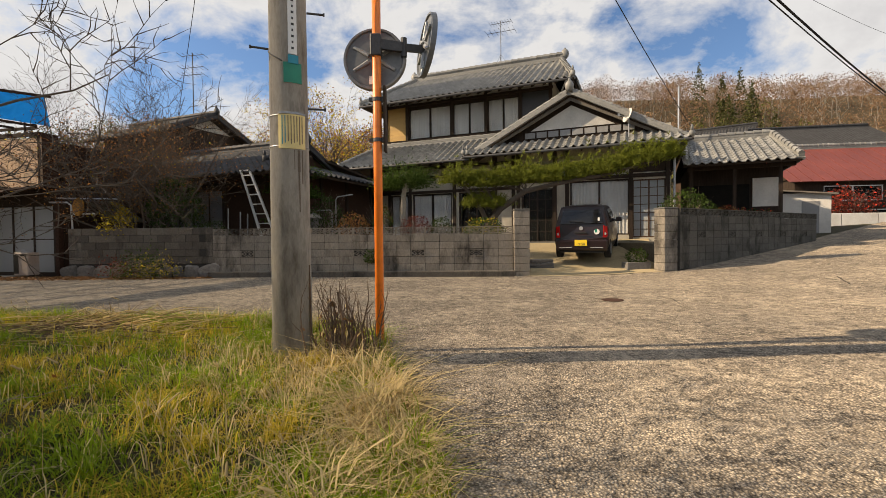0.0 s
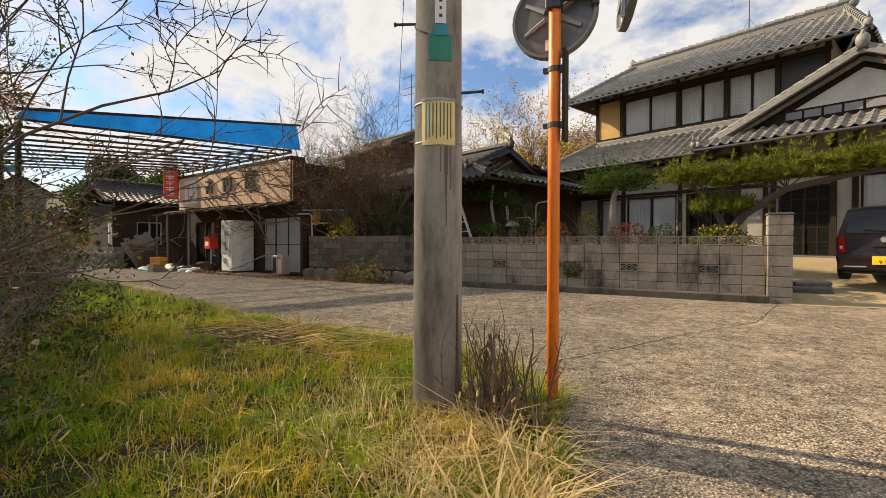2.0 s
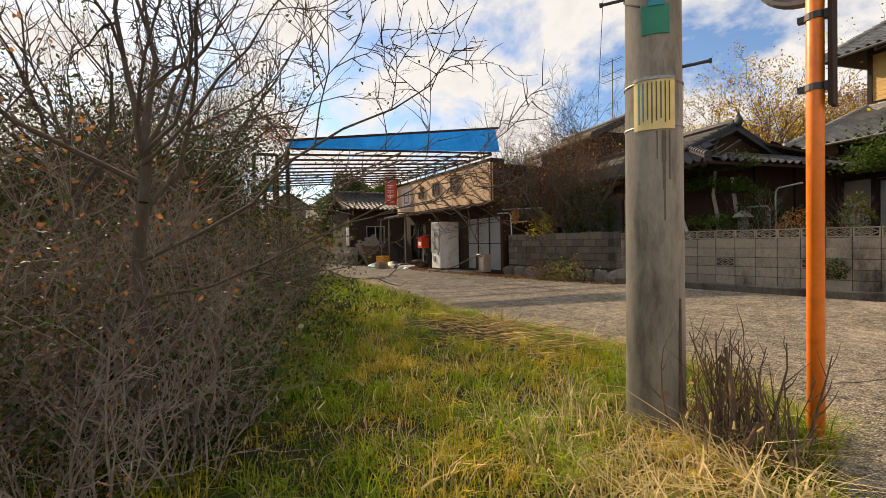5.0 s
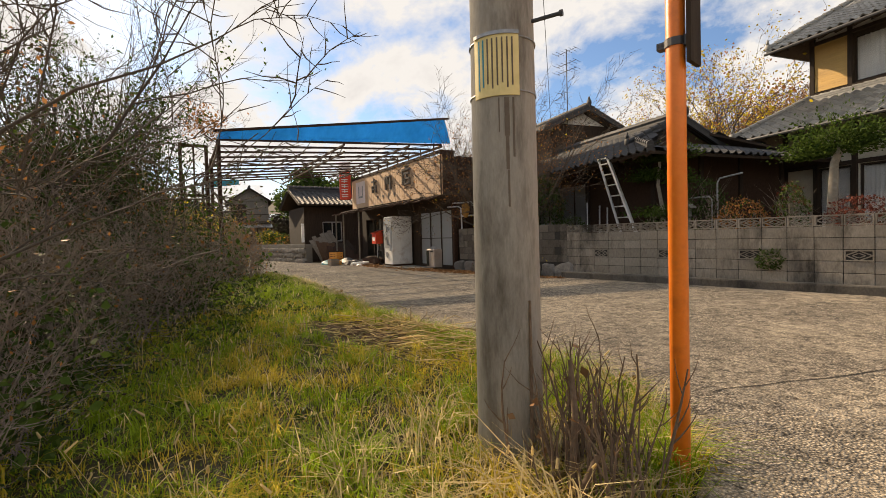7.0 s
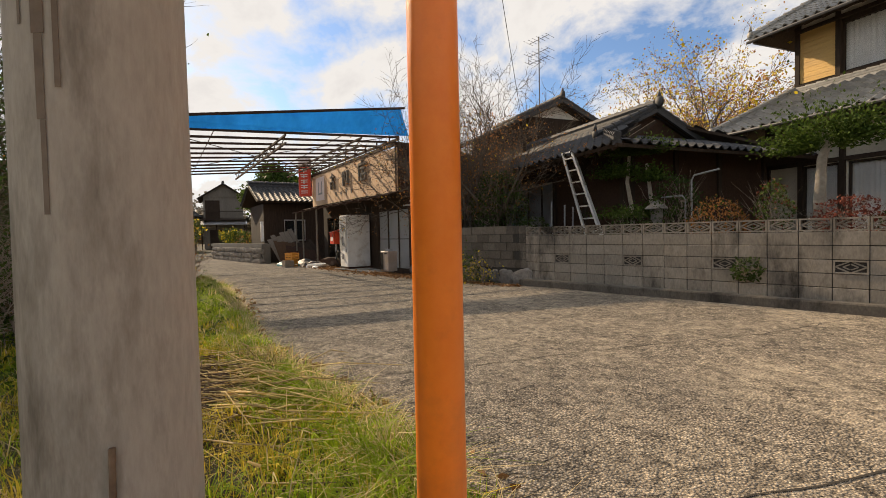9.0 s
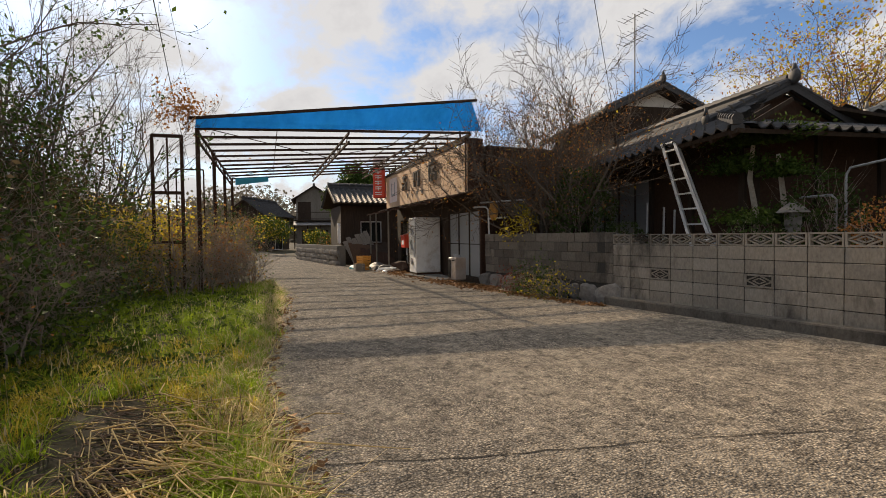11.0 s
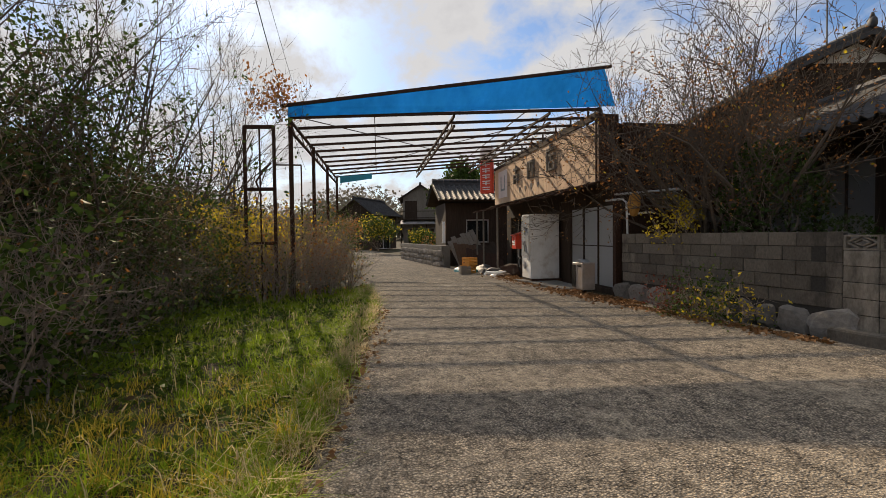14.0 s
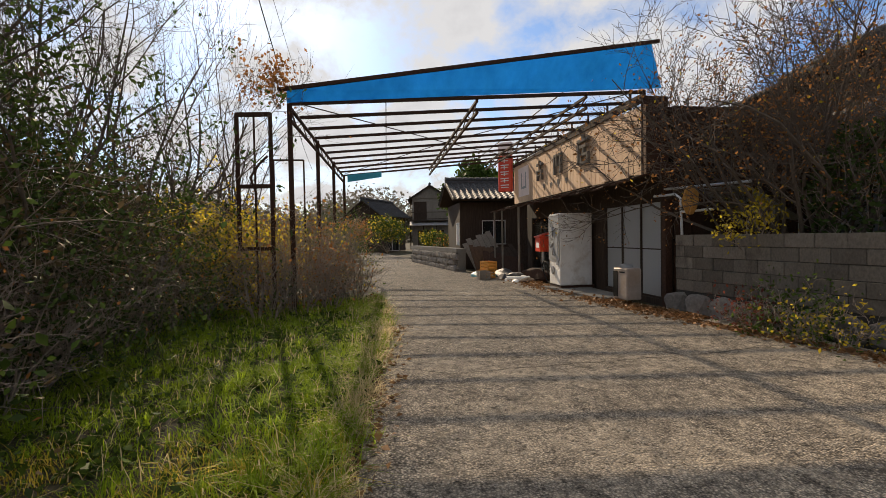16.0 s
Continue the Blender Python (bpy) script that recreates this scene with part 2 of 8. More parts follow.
GALV = surface("galvanised_steel", (0.24, 0.25, 0.26), (0.42, 0.43, 0.44), fine=26, coarse=2.0, rough=0.5, metal=0.6, bump=0.05)
STEEL_D = surface("dark_steel", (0.03, 0.032, 0.035), (0.09, 0.09, 0.095), fine=26, rough=0.6, metal=0.3, bump=0.1)
RUST = surface("rusty_steel", (0.022, 0.012, 0.009), (0.09, 0.045, 0.028), fine=24, coarse=2.0, rough=0.85, bump=0.4)
ALU = surface("aluminium", (0.45, 0.46, 0.47), (0.62, 0.63, 0.64), fine=30, rough=0.4, metal=0.7, bump=0.05)
BLUE = surface("blue_sheet", (0.02, 0.30, 0.62), (0.06, 0.45, 0.80), fine=6, coarse=0.9, rough=0.5, bump=0.1, stretch=(1, 1, 0.4), through_light=0.6)
SIGNB = surface("cream_sign_boards", (0.50, 0.33, 0.20), (0.66, 0.46, 0.30), fine=18, coarse=0.8, rough=0.75, bump=0.15, stretch=(1, 1, 0.25), vary=0.05, stain=(0.34, 0.20, 0.12), stain_amount=0.5, stain_scale=1.4)
RED = surface("red_plastic", (0.60, 0.045, 0.018), (0.75, 0.075, 0.03), fine=8, rough=0.4, bump=0.02)
PINK = surface("faded_panel", (0.62, 0.50, 0.46), (0.76, 0.64, 0.60), fine=8, rough=0.5, bump=0.02)
WHITEP = surface("white_enamel", (0.62, 0.62, 0.60), (0.75, 0.75, 0.73), fine=8, coarse=1.5, rough=0.4, bump=0.03, stain=(0.35, 0.25, 0.16), stain_amount=0.5, stain_scale=2.5)
GREYP = surface("grey_plastic", (0.20, 0.20, 0.20), (0.30, 0.30, 0.30), fine=20, rough=0.6, bump=0.05)
BLACK = surface("black_rubber", (0.012, 0.012, 0.012), (0.03, 0.03, 0.03), fine=30, rough=0.8, bump=0.1)
CARP = surface("dark_plum_paint", (0.012, 0.005, 0.006), (0.018, 0.008, 0.009), fine=5, rough=0.3, bump=0.0, coat=0.25)
YELLOW = surface("yellow_plate", (0.80, 0.55, 0.02), (0.86, 0.62, 0.04), fine=6, rough=0.5, bump=0.0)
NOTICE = surface("yellow_notice", (0.70, 0.55, 0.22), (0.80, 0.66, 0.32), fine=12, coarse=3.0, rough=0.6, bump=0.05)
GREEN = surface("green_plate", (0.0, 0.17, 0.11), (0.01, 0.25, 0.16), fine=10, rough=0.5, bump=0.02)
TEAL = surface("teal_label", (0.0, 0.20, 0.30), (0.02, 0.30, 0.40), fine=10, rough=0.5, bump=0.02)
LABELW = surface("white_label", (0.70, 0.70, 0.68), (0.80, 0.80, 0.78), fine=10, rough=0.6, bump=0.02)
INK = surface("ink", (0.02, 0.02, 0.02), (0.05, 0.05, 0.05), fine=10, rough=0.7, bump=0.0)
CURTAIN = surface("pale_curtain", (0.74, 0.73, 0.70), (0.85, 0.84, 0.81), fine=3, coarse=1.0, rough=0.9, bump=0.0)
# near-black for sheets that paint in indoor and porch shade, and heater parts
DARK = surface("shade_and_panel_black", (0.008, 0.007, 0.006), (0.02, 0.018, 0.015), fine=4, rough=0.95, bump=0.0)
REDROOF = surface("red_sheet_roof", (0.14, 0.03, 0.022), (0.24, 0.06, 0.045), fine=10, coarse=0.8, rough=0.6, bump=0.1)
BARK = surface("bark", (0.055, 0.043, 0.034), (0.16, 0.13, 0.105), fine=26, coarse=3.0, rough=0.95, bump=0.6, stretch=(1, 1, 0.3))
BARK_P = surface("pale_bark", (0.22, 0.19, 0.15), (0.46, 0.41, 0.34), fine=20, coarse=3.0, rough=0.9, bump=0.5)
TWIG = surface("dry_twig", (0.12, 0.095, 0.075), (0.44, 0.36, 0.295), fine=20, coarse=2.0, rough=0.95, bump=0.2)


def leafy(name, a, b, tl=0.35, island=0.35):
    return surface(name, a, b, fine=5, coarse=0.8, rough=0.6, bump=0.0, island=island, through_light=tl)


PINE = leafy("pine_needles", (0.10, 0.125, 0.012), (0.22, 0.24, 0.04))
LEAF_G = leafy("green_leaves", (0.03, 0.058, 0.010), (0.085, 0.13, 0.025))
LEAF_Y = leafy("yellow_leaves", (0.42, 0.31, 0.02), (0.62, 0.50, 0.06), tl=0.5)
LEAF_O = leafy("rust_leaves", (0.24, 0.10, 0.03), (0.42, 0.20, 0.07))
LEAF_D = leafy("dark_evergreen", (0.026, 0.046, 0.012), (0.070, 0.105, 0.028))
LEAF_W = leafy("withered_leaves", (0.05, 0.038, 0.02), (0.13, 0.095, 0.05), tl=0.25)
LEAF_R = leafy("dark_red_leaves", (0.10, 0.025, 0.018), (0.19, 0.06, 0.04))
LITTER = leafy("fallen_leaves", (0.13, 0.065, 0.03), (0.30, 0.17, 0.08), tl=0.1)
GRASS_G = leafy("green_grass", (0.13, 0.22, 0.008), (0.32, 0.42, 0.03), tl=0.5)
GRASS_Y = leafy("yellowing_grass", (0.40, 0.31, 0.02), (0.62, 0.48, 0.07), tl=0.4)
GRASS_D = leafy("dry_grass", (0.46, 0.36, 0.17), (0.70, 0.57, 0.33), tl=0.45)
FLOWER = leafy("red_flowers", (0.5, 0.03, 0.02), (0.65, 0.08, 0.04))


def glass_material(name, tint, rough=0.06, alpha=0.25):
    m = bpy.data.materials.new(name)
    m.use_nodes = True
    b = m.node_tree.nodes["Principled BSDF"]
    b.inputs["Base Color"].default_value = (*tint, 1)
    b.inputs["Roughness"].default_value = rough
    b.inputs["Alpha"].default_value = alpha
    b.inputs["IOR"].default_value = 1.5
    return m


GLASS = glass_material("window_glass", (0.10, 0.11, 0.11), 0.05, 0.08)
GLASS_F = glass_material("dusty_glass", (0.36, 0.37, 0.37), 0.3, 0.82)
CARGLASS = glass_material("car_glass", (0.012, 0.013, 0.014), 0.04, 0.95)
LAMP_RED = glass_material("red_lens", (0.45, 0.01, 0.01), 0.15, 1.0)
MIRROR = glass_material("mirror_face", (0.8, 0.8, 0.8), 0.03, 1.0)
MIRROR.node_tree.nodes["Principled BSDF"].inputs["Metallic"].default_value = 1.0

# ---- building helpers ----
def bm_box(bm, m, sx, sy, sz):
    """A box centred in x and y, its foot at z = 0, under the matrix m."""
    vs = [bm.verts.new(m @ Vector((x * sx / 2, y * sy / 2, z * sz))) for z in (0, 1) for x, y in ((-1, -1), (1, -1), (1, 1), (-1, 1))]
    for f in ((3, 2, 1, 0), (4, 5, 6, 7), (0, 1, 5, 4), (1, 2, 6, 5), (2, 3, 7, 6), (3, 0, 4, 7)):
        bm.faces.new([vs[i] for i in f])
    return vs


def bm_span(bm, x0, x1, y0, y1, z0, z1, m=Matrix()):
    return bm_box(bm, m @ Matrix.Translation(((x0 + x1) / 2, (y0 + y1) / 2, z0)), x1 - x0, y1 - y0, z1 - z0)


def bm_tube(bm, pts, radii, seg=6, cap=True):
    """A tube through pts; radii is one number or one a point."""
    pts = [Vector(p) for p in pts]
    if isinstance(radii, (int, float)):
        radii = [radii] * len(pts)
    rings = []
    side = None
    for i, p in enumerate(pts):
        d = (pts[min(i + 1, len(pts) - 1)] - pts[max(i - 1, 0)]).normalized()
        if side is None:
            side = d.orthogonal().normalized()
        else:
            side = (side - d * side.dot(d)).normalized()
        up = d.cross(side)
        rings.append([bm.verts.new(p + (side * math.cos(2 * math.pi * k / seg) + up * math.sin(2 * math.pi * k / seg)) * radii[i]) for k in range(seg)])
    for a, b in zip(rings, rings[1:]):
        for k in range(seg):
            bm.faces.new((a[k], a[(k + 1) % seg], b[(k + 1) % seg], b[k]))
    if cap and seg > 2:
        bm.faces.new(rings[0][::-1])
        bm.faces.new(rings[-1])


def bm_beam(bm, a, b, w, h):
    """A square bar from a to b, w wide and h deep."""
    a, b = Vector(a), Vector(b)
    d = (b - a)
    q = d.to_track_quat("Z", "Y").to_matrix().to_4x4()
    bm_box(bm, Matrix.Translation(a) @ q, w, h, d.length)


def bm_sheet(bm, corners, thick):
    """A slab on four (or three) corners, thickened along its normal, downwards."""
    c = [Vector(p) for p in corners]
    n = (c[1] - c[0]).cross(c[-1] - c[0]).normalized() * thick
    top = [bm.verts.new(p) for p in c]
    bot = [bm.verts.new(p - n) for p in c]
    bm.faces.new(top)
    bm.faces.new(bot[::-1])
    k = len(c)
    for i in range(k):
        bm.faces.new((top[i], bot[i], bot[(i + 1) % k], top[(i + 1) % k]))


def mesh_of(name, bm, material, smooth=False, bevel=0.0):
    if bevel:
        bmesh.ops.bevel(bm, geom=list(bm.edges), offset=bevel, segments=1, affect="EDGES")
    bmesh.ops.recalc_face_normals(bm, faces=bm.faces)
    me = bpy.data.meshes.new(name)
    bm.to_mesh(me)
    bm.free()
    me.materials.append(material)
    if smooth:
        me.polygons.foreach_set("use_smooth", [True] * len(me.polygons))
    return me


def part(name, bm, material, parent, label="", smooth=False, bevel=0.0, m=None):
    ob = new(name, mesh_of(name, bm, material, smooth, bevel))
    ob.parent = parent
    if m is not None:
        ob.matrix_basis = m
    if label:
        ob["label"] = label
    return ob


def solid(name, bm, material, label, category, kind="", group="", smooth=False, bevel=0.0, m=None):
    """A thing of one mesh."""
    ob = new(name, mesh_of(name, bm, material, smooth, bevel))
    if m is not None:
        ob.matrix_basis = m
    return tagged(ob, label, category, group, kind)


def thing(name, label, category, m=None, group="", kind=""):
    ob = new(name)
    ob.empty_display_size = 0.2
    if m is not None:
        ob.matrix_basis = m
    return tagged(ob, label, category, group, kind)


def piece(name, me, parent, m):
    ob = new(name, me)
    ob.parent = parent
    ob.matrix_basis = m
    return ob


def fast_mesh(name, verts, faces_n, material, faces=None):
    """A mesh from arrays: verts (n, 3); every face has faces_n corners, in order, unless faces are given."""
    me = bpy.data.meshes.new(name)
    n = len(verts)
    idx = np.arange(n, dtype=np.int32) if faces is None else np.asarray(faces, np.int32).ravel()
    k = len(idx) // faces_n
    me.vertices.add(n)
    me.vertices.foreach_set("co", np.asarray(verts, np.float32).ravel())
    me.loops.add(len(idx))
    me.loops.foreach_set("vertex_index", idx)
    me.polygons.add(k)
    me.polygons.foreach_set("loop_start", np.arange(0, k * faces_n, faces_n, dtype=np.int32))
    me.polygons.foreach_set("loop_total", np.full(k, faces_n, np.int32))
    me.update(calc_edges=True)
    me.materials.append(material)
    return me


rng = np.random.default_rng(7)

# ---- ground and road ----


def ground_z(x, y):
    z = 0.17 - 0.23 * math.exp(-(x * x + y * y) / 12)
    s = (x - 5.0) * 0.84 + (y - 11.5) * 0.54
    if x > 3:
        z += min(1.6, 0.085 * math.log1p(math.exp(min(30, s * 1.2))) / 1.2) * min(1, (x - 3) / 2)
    return z


EDGE = ((-60, 13.5), (-34, 11.3), (-24, 9.9), (-17.4, 8.7), (-12.2, 8.0), (-10.8, 7.65), (-8.2, 6.9), (-7.0, 6.55), (-5.3, 5.95), (-3.5, 5.75), (-2.2, 5.6), (-1.2, 5.2), (-0.6, 4.6), (-0.38, 3.58), (0.03, 1.98), (0.06, -8.0))
SHOULDER = ((-60, 16.5), (-34, 14.6), (-30, 13.7), (-21, 13.1), (-16, 13.35), (-11, 12.95), (-6.3, 12.5), (2.0, 12.05), (5.7, 12.05), (7.0, 12.6), (20, 21.3), (30, 28))


def along(table, x):
    return float(np.interp(x, [p[0] for p in table], [p[1] for p in table]))


def road_strip(xs, low, ny=44):
    rv, rf = [], []
    for x in xs:
        lo, hi = low(x), along(SHOULDER, x)
        if x < -0.1:
            lo += 0.05 * noise.noise((x * 3, 0, 5)) + 0.04 * noise.noise((x * 9, 3, 5))
        for j in range(ny + 1):
            y = lo + (hi - lo) * j / ny
            rv.append((x, y, ground_z(x, y) + 0.01 * noise.noise((x * 0.7, y * 0.7, 0)) - (0.03 if j == 0 else 0)))
    for i in range(len(xs) - 1):
        for j in range(ny):
            a = i * (ny + 1) + j
            rf.append((a, a + ny + 1, a + ny + 2, a + 1))
    return rv, rf


rv1, rf1 = road_strip(np.concatenate([np.arange(-60, -20, 1.0), np.arange(-20, -0.6, 0.33), np.arange(-0.6, 0.03, 0.035), [0.03]]), lambda x: along(EDGE, x))
rv2, rf2 = road_strip(np.concatenate([[0.03], np.arange(0.2, 8, 0.4), np.arange(8, 31, 1.0)]), lambda x: -8.0)
road = new("road", fast_mesh("road", np.array(rv1 + rv2), 4, ROAD, rf1 + [tuple(i + len(rv1) for i in f) for f in rf2]))
tagged(road, "worn pale concrete road with exposed gravel and cracks", "road", kind="structure")
road.data.polygons.foreach_set("use_smooth", [True] * len(road.data.polygons))

gx = np.concatenate([np.linspace(-900, -70, 12), np.arange(-60, -16, 2.0), np.arange(-16, 8, 0.4), np.arange(8, 40, 2.0), np.linspace(50, 900, 12)])
gy = np.concatenate([np.linspace(-900, -40, 10), np.arange(-30, -4, 2.0), np.arange(-4, 14, 0.4), np.arange(14, 60, 2.0), np.linspace(70, 900, 12)])
gv, gf = [], []
for x in gx:
    for y in gy:
        z = ground_z(x, y) - 0.05
        verge = y < along(EDGE, x) - 0.05 and x < 0.03
        if verge:
            d = min(1.0, (along(EDGE, x) - y) / 1.0)
            z += 0.05 + 0.05 * d + 0.05 * noise.noise((x * 0.8, y * 0.8, 2)) * d
        if x < -20 and y < 4:
            z -= min(1.5, (-20 - x) * 0.05)
        gv.append((x, y, z))
for i in range(len(gx) - 1):
    for j in range(len(gy) - 1):
        a = i * len(gy) + j
        gf.append((a, a + len(gy), a + len(gy) + 1, a + 1))
ground = new("ground", fast_mesh("ground", np.array(gv), 4, SOIL, gf))
ground.data.polygons.foreach_set("use_smooth", [True] * len(ground.data.polygons))
tagged(ground, "dark verge soil and distant open ground", "ground", kind="structure")

# raised yards behind the walls, and the drive up to the house
bm = bmesh.new()
bm_sheet(bm, [(-10.5, 13.15, 0.95), (1.8, 12.5, 0.95), (1.8, 40, 1.0), (-30, 40, 1.0)], 0.6)
solid("yard_ground", bm, YARD, "bare raised garden soil behind the block wall", "ground", kind="structure")
bm = bmesh.new()
N = 14
grid = []
for i in range(N + 1):
    y = 11.98 + 8 * i / N
    row = []
    for j in range(7):
        x = 2.2 + (3.6 + 0.35 * max(0, y - 12.3)) * j / 6
        t = min(1, max(0, (y - 12.0) / 4.5))
        row.append(bm.verts.new((x, y, ground_z(x, 12.0) + 0.012 + 0.80 * t * t * (3 - 2 * t) * 1.0 + 0.02 * noise.noise((x * 2, y * 2, 1)))))
    grid.append(row)
for i in range(N):
    for j in range(6):
        bm.faces.new((grid[i][j], grid[i][j + 1], grid[i + 1][j + 1], grid[i + 1][j]))
solid("driveway", bm, SAND, "sandy earth driveway sloping up to the house", "driveway", kind="structure", smooth=True)
bm = bmesh.new()
bm_sheet(bm, [(6.1, 12.6, 0.98), (14, 17.4, 1.3), (30, 40, 1.6), (1.8, 40, 1.0)], 0.6)
solid("yard_ground_2", bm, YARD, "raised garden soil beside the side road", "ground", kind="structure")


# ---- block walls ----
def box_mesh(name, sx, sy, sz, material, bevel=0.006):
    bm = bmesh.new()
    bm_box(bm, Matrix(), sx, sy, sz)
    return mesh_of(name, bm, material, bevel=bevel)


def breeze_mesh(name, material):
    """A pierced block: a frame with a lying lozenge and its ties."""
    bm = bmesh.new()
    w, h, d, b = 0.388, 0.188, 0.10, 0.022
    for x0, x1, z0, z1 in ((-w / 2, w / 2, 0, b), (-w / 2, w / 2, h - b, h), (-w / 2, -w / 2 + b, b, h - b), (w / 2 - b, w / 2, b, h - b)):
        bm_span(bm, x0, x1, -d / 2, d / 2, z0, z1)
    c = h / 2
    for sx in (-1, 1):
        for sz in (-1, 1):
            bm_beam(bm, (sx * 0.02, 0, c + sz * (c - b)), (sx * (w / 2 - b), 0, c), 0.07, 0.020)
            bm_beam(bm, (sx * 0.006, 0, c + sz * 0.038), (sx * 0.085, 0, c), 0.07, 0.016)
    return mesh_of(name, bm, material)


BLOCK_ME = box_mesh("block", 0.390, 0.10, 0.192, BLOCK)
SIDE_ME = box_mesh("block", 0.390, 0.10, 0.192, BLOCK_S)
OLD_ME = box_mesh("block", 0.390, 0.10, 0.192, BLOCK_D)
HALF_ME = box_mesh("half_block", 0.190, 0.10, 0.192, BLOCK_D)
BREEZE_ME = breeze_mesh("pierced_block", BLOCK)
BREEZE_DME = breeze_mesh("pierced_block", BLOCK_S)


def wall_frame(a, b):
    a, b = Vector((*a, 0)), Vector((*b, 0))
    return Matrix.Translation(a) @ Matrix.Rotation(math.atan2(b.y - a.y, b.x - a.x), 4, "Z"), (b - a).length


def stack_wall(name, a, b, z_top, courses, label, vents, foot=True, blocks=None, pierced_me=None):
    blocks, pierced_me = blocks or BLOCK_ME, pierced_me or BREEZE_ME
    m, length = wall_frame(a, b)
    w = thing(name, label, "wall", kind="structure")
    n = int(round(length / 0.4))
    step = length / n
    z0 = z_top - 0.2 * (courses + 1)
    # this core shows through the vents; its dark colour gives their shade
    bm = bmesh.new()
    bm_span(bm, 0, length, -0.035, 0.035, z0 - 0.5, z_top - 0.205)
    part("mortar", bm, MORTAR_D, w, m=m)
    if foot:
        bm = bmesh.new()
        bm_span(bm, -0.05, length + 0.05, -0.26, -0.052, -0.3, z0 + 0.02)
        part("footing", bm, BLOCK_D, w, "stained concrete footing", bevel=0.02, m=m)
    scale = Matrix.Diagonal((step / 0.4, 1, 1, 1))
    for i in range(n):
        x = (i + 0.5) * step
        piece("pierced_block", pierced_me, w, m @ Matrix.Translation((x, 0, z_top - 0.195)) @ scale)
        for c in range(courses):
            vent = c == vents[1] and i % 4 == vents[0]
            dy = random.uniform(-0.003, 0.003) - (0.012 if vent else 0)
            piece("pierced_block" if vent else "block", pierced_me if vent else blocks, w, m @ Matrix.Translation((x, dy, z_top - 0.2 * (c + 2) + 0.004)) @ scale)
    return w


def bond_wall(name, a, b, z_top, courses, label):
    m, length = wall_frame(a, b)
    w = thing(name, label, "wall", kind="structure")
    z0 = z_top - 0.2 * courses
    bm = bmesh.new()
    bm_span(bm, 0, length, -0.035, 0.035, z0 - 0.6, z_top - 0.02)
    part("mortar", bm, MORTAR_D, w, m=m)
    for c in range(courses):
        x = 0.0
        if c % 2:
            piece("half_block", HALF_ME, w, m @ Matrix.Translation((0.1, 0, z_top - 0.2 * (c + 1) + 0.004)))
            x = 0.2
        while x + 0.39 < length:
            piece("block", OLD_ME, w, m @ Matrix.Translation((x + 0.2, random.uniform(-0.012, 0.012), z_top - 0.2 * (c + 1) + 0.004)))
            x += 0.4
        if length - x > 0.15:
            piece("half_block", HALF_ME, w, m @ Matrix.Translation((length - 0.1, 0, z_top - 0.2 * (c + 1) + 0.004)))
    return w, m, length


def gate_post(m, h, label):
    p = thing("gate_post", label, "gate post", m)
    me = box_mesh("post_block", 0.40, 0.40, 0.192, BLOCK, 0.01)
    for i in range(int(h / 0.2)):
        piece("block", me, p, Matrix.Translation((0, 0, 0.2 * i)))
    bm = bmesh.new()
    bm_box(bm, Matrix.Translation((0, 0, 0.2 * int(h / 0.2))), 0.42, 0.42, 0.04)
    part("cap", bm, MORTAR, p, bevel=0.01)
    return p


WALL_A, WALL_B, WALL_C = (-10.5, 13.0), (-6.33, 12.75), (1.86, 12.3)
stack_wall("wall_garden", WALL_B, WALL_C, 1.50, 5, "stained grey concrete block wall with pierced top course", (2, 2))
BW, BWM, BWL = bond_wall("wall_old", WALL_A, WALL_B, 1.54, 5, "old weathered concrete block wall on rough stones")
# field stones under the old wall


def stone_mesh(name, seed):
    bm = bmesh.new()
    bmesh.ops.create_icosphere(bm, subdivisions=2, radius=0.5)
    for v in bm.verts:
        v.co = Vector([max(-0.40, min(0.40, c)) for c in v.co])
        v.co += Vector(noise.noise_vector(v.co * 2.3 + Vector((seed * 7, 0, 0)))) * 0.17
    return mesh_of(name, bm, STONE)


STONES = [stone_mesh("stone", i) for i in range(4)]
x = -0.25
while x < BWL - 0.1:
    w = random.uniform(0.34, 0.62)
    piece("stone", STONES[random.randrange(4)], BW, BWM @ Matrix.Translation((x + w / 2, -0.02 + random.uniform(-0.05, 0.03), 0.31)) @ Matrix.Rotation(random.uniform(-0.2, 0.2), 4, "Y") @ Matrix.Diagonal((w * 1.25, 0.24, random.uniform(0.40, 0.52), 1)))
    x += w
gate_post(Matrix.Translation((2.08, 12.28, 0.1)) @ Matrix.Rotation(-0.06, 4, "Z"), 1.82, "square gate post of stacked concrete blocks")
gate_post(Matrix.Translation((5.86, 12.15, 0.1)) @ Matrix.Rotation(0.25, 4, "Z"), 1.82, "square gate post of stacked concrete blocks")
stack_wall("wall_side", (6.12, 12.0), (13.2, 16.4), 1.93, 7, "stained concrete block wall along the side road, darkened as in shade", (2, 2), foot=False, blocks=SIDE_ME, pierced_me=BREEZE_DME)


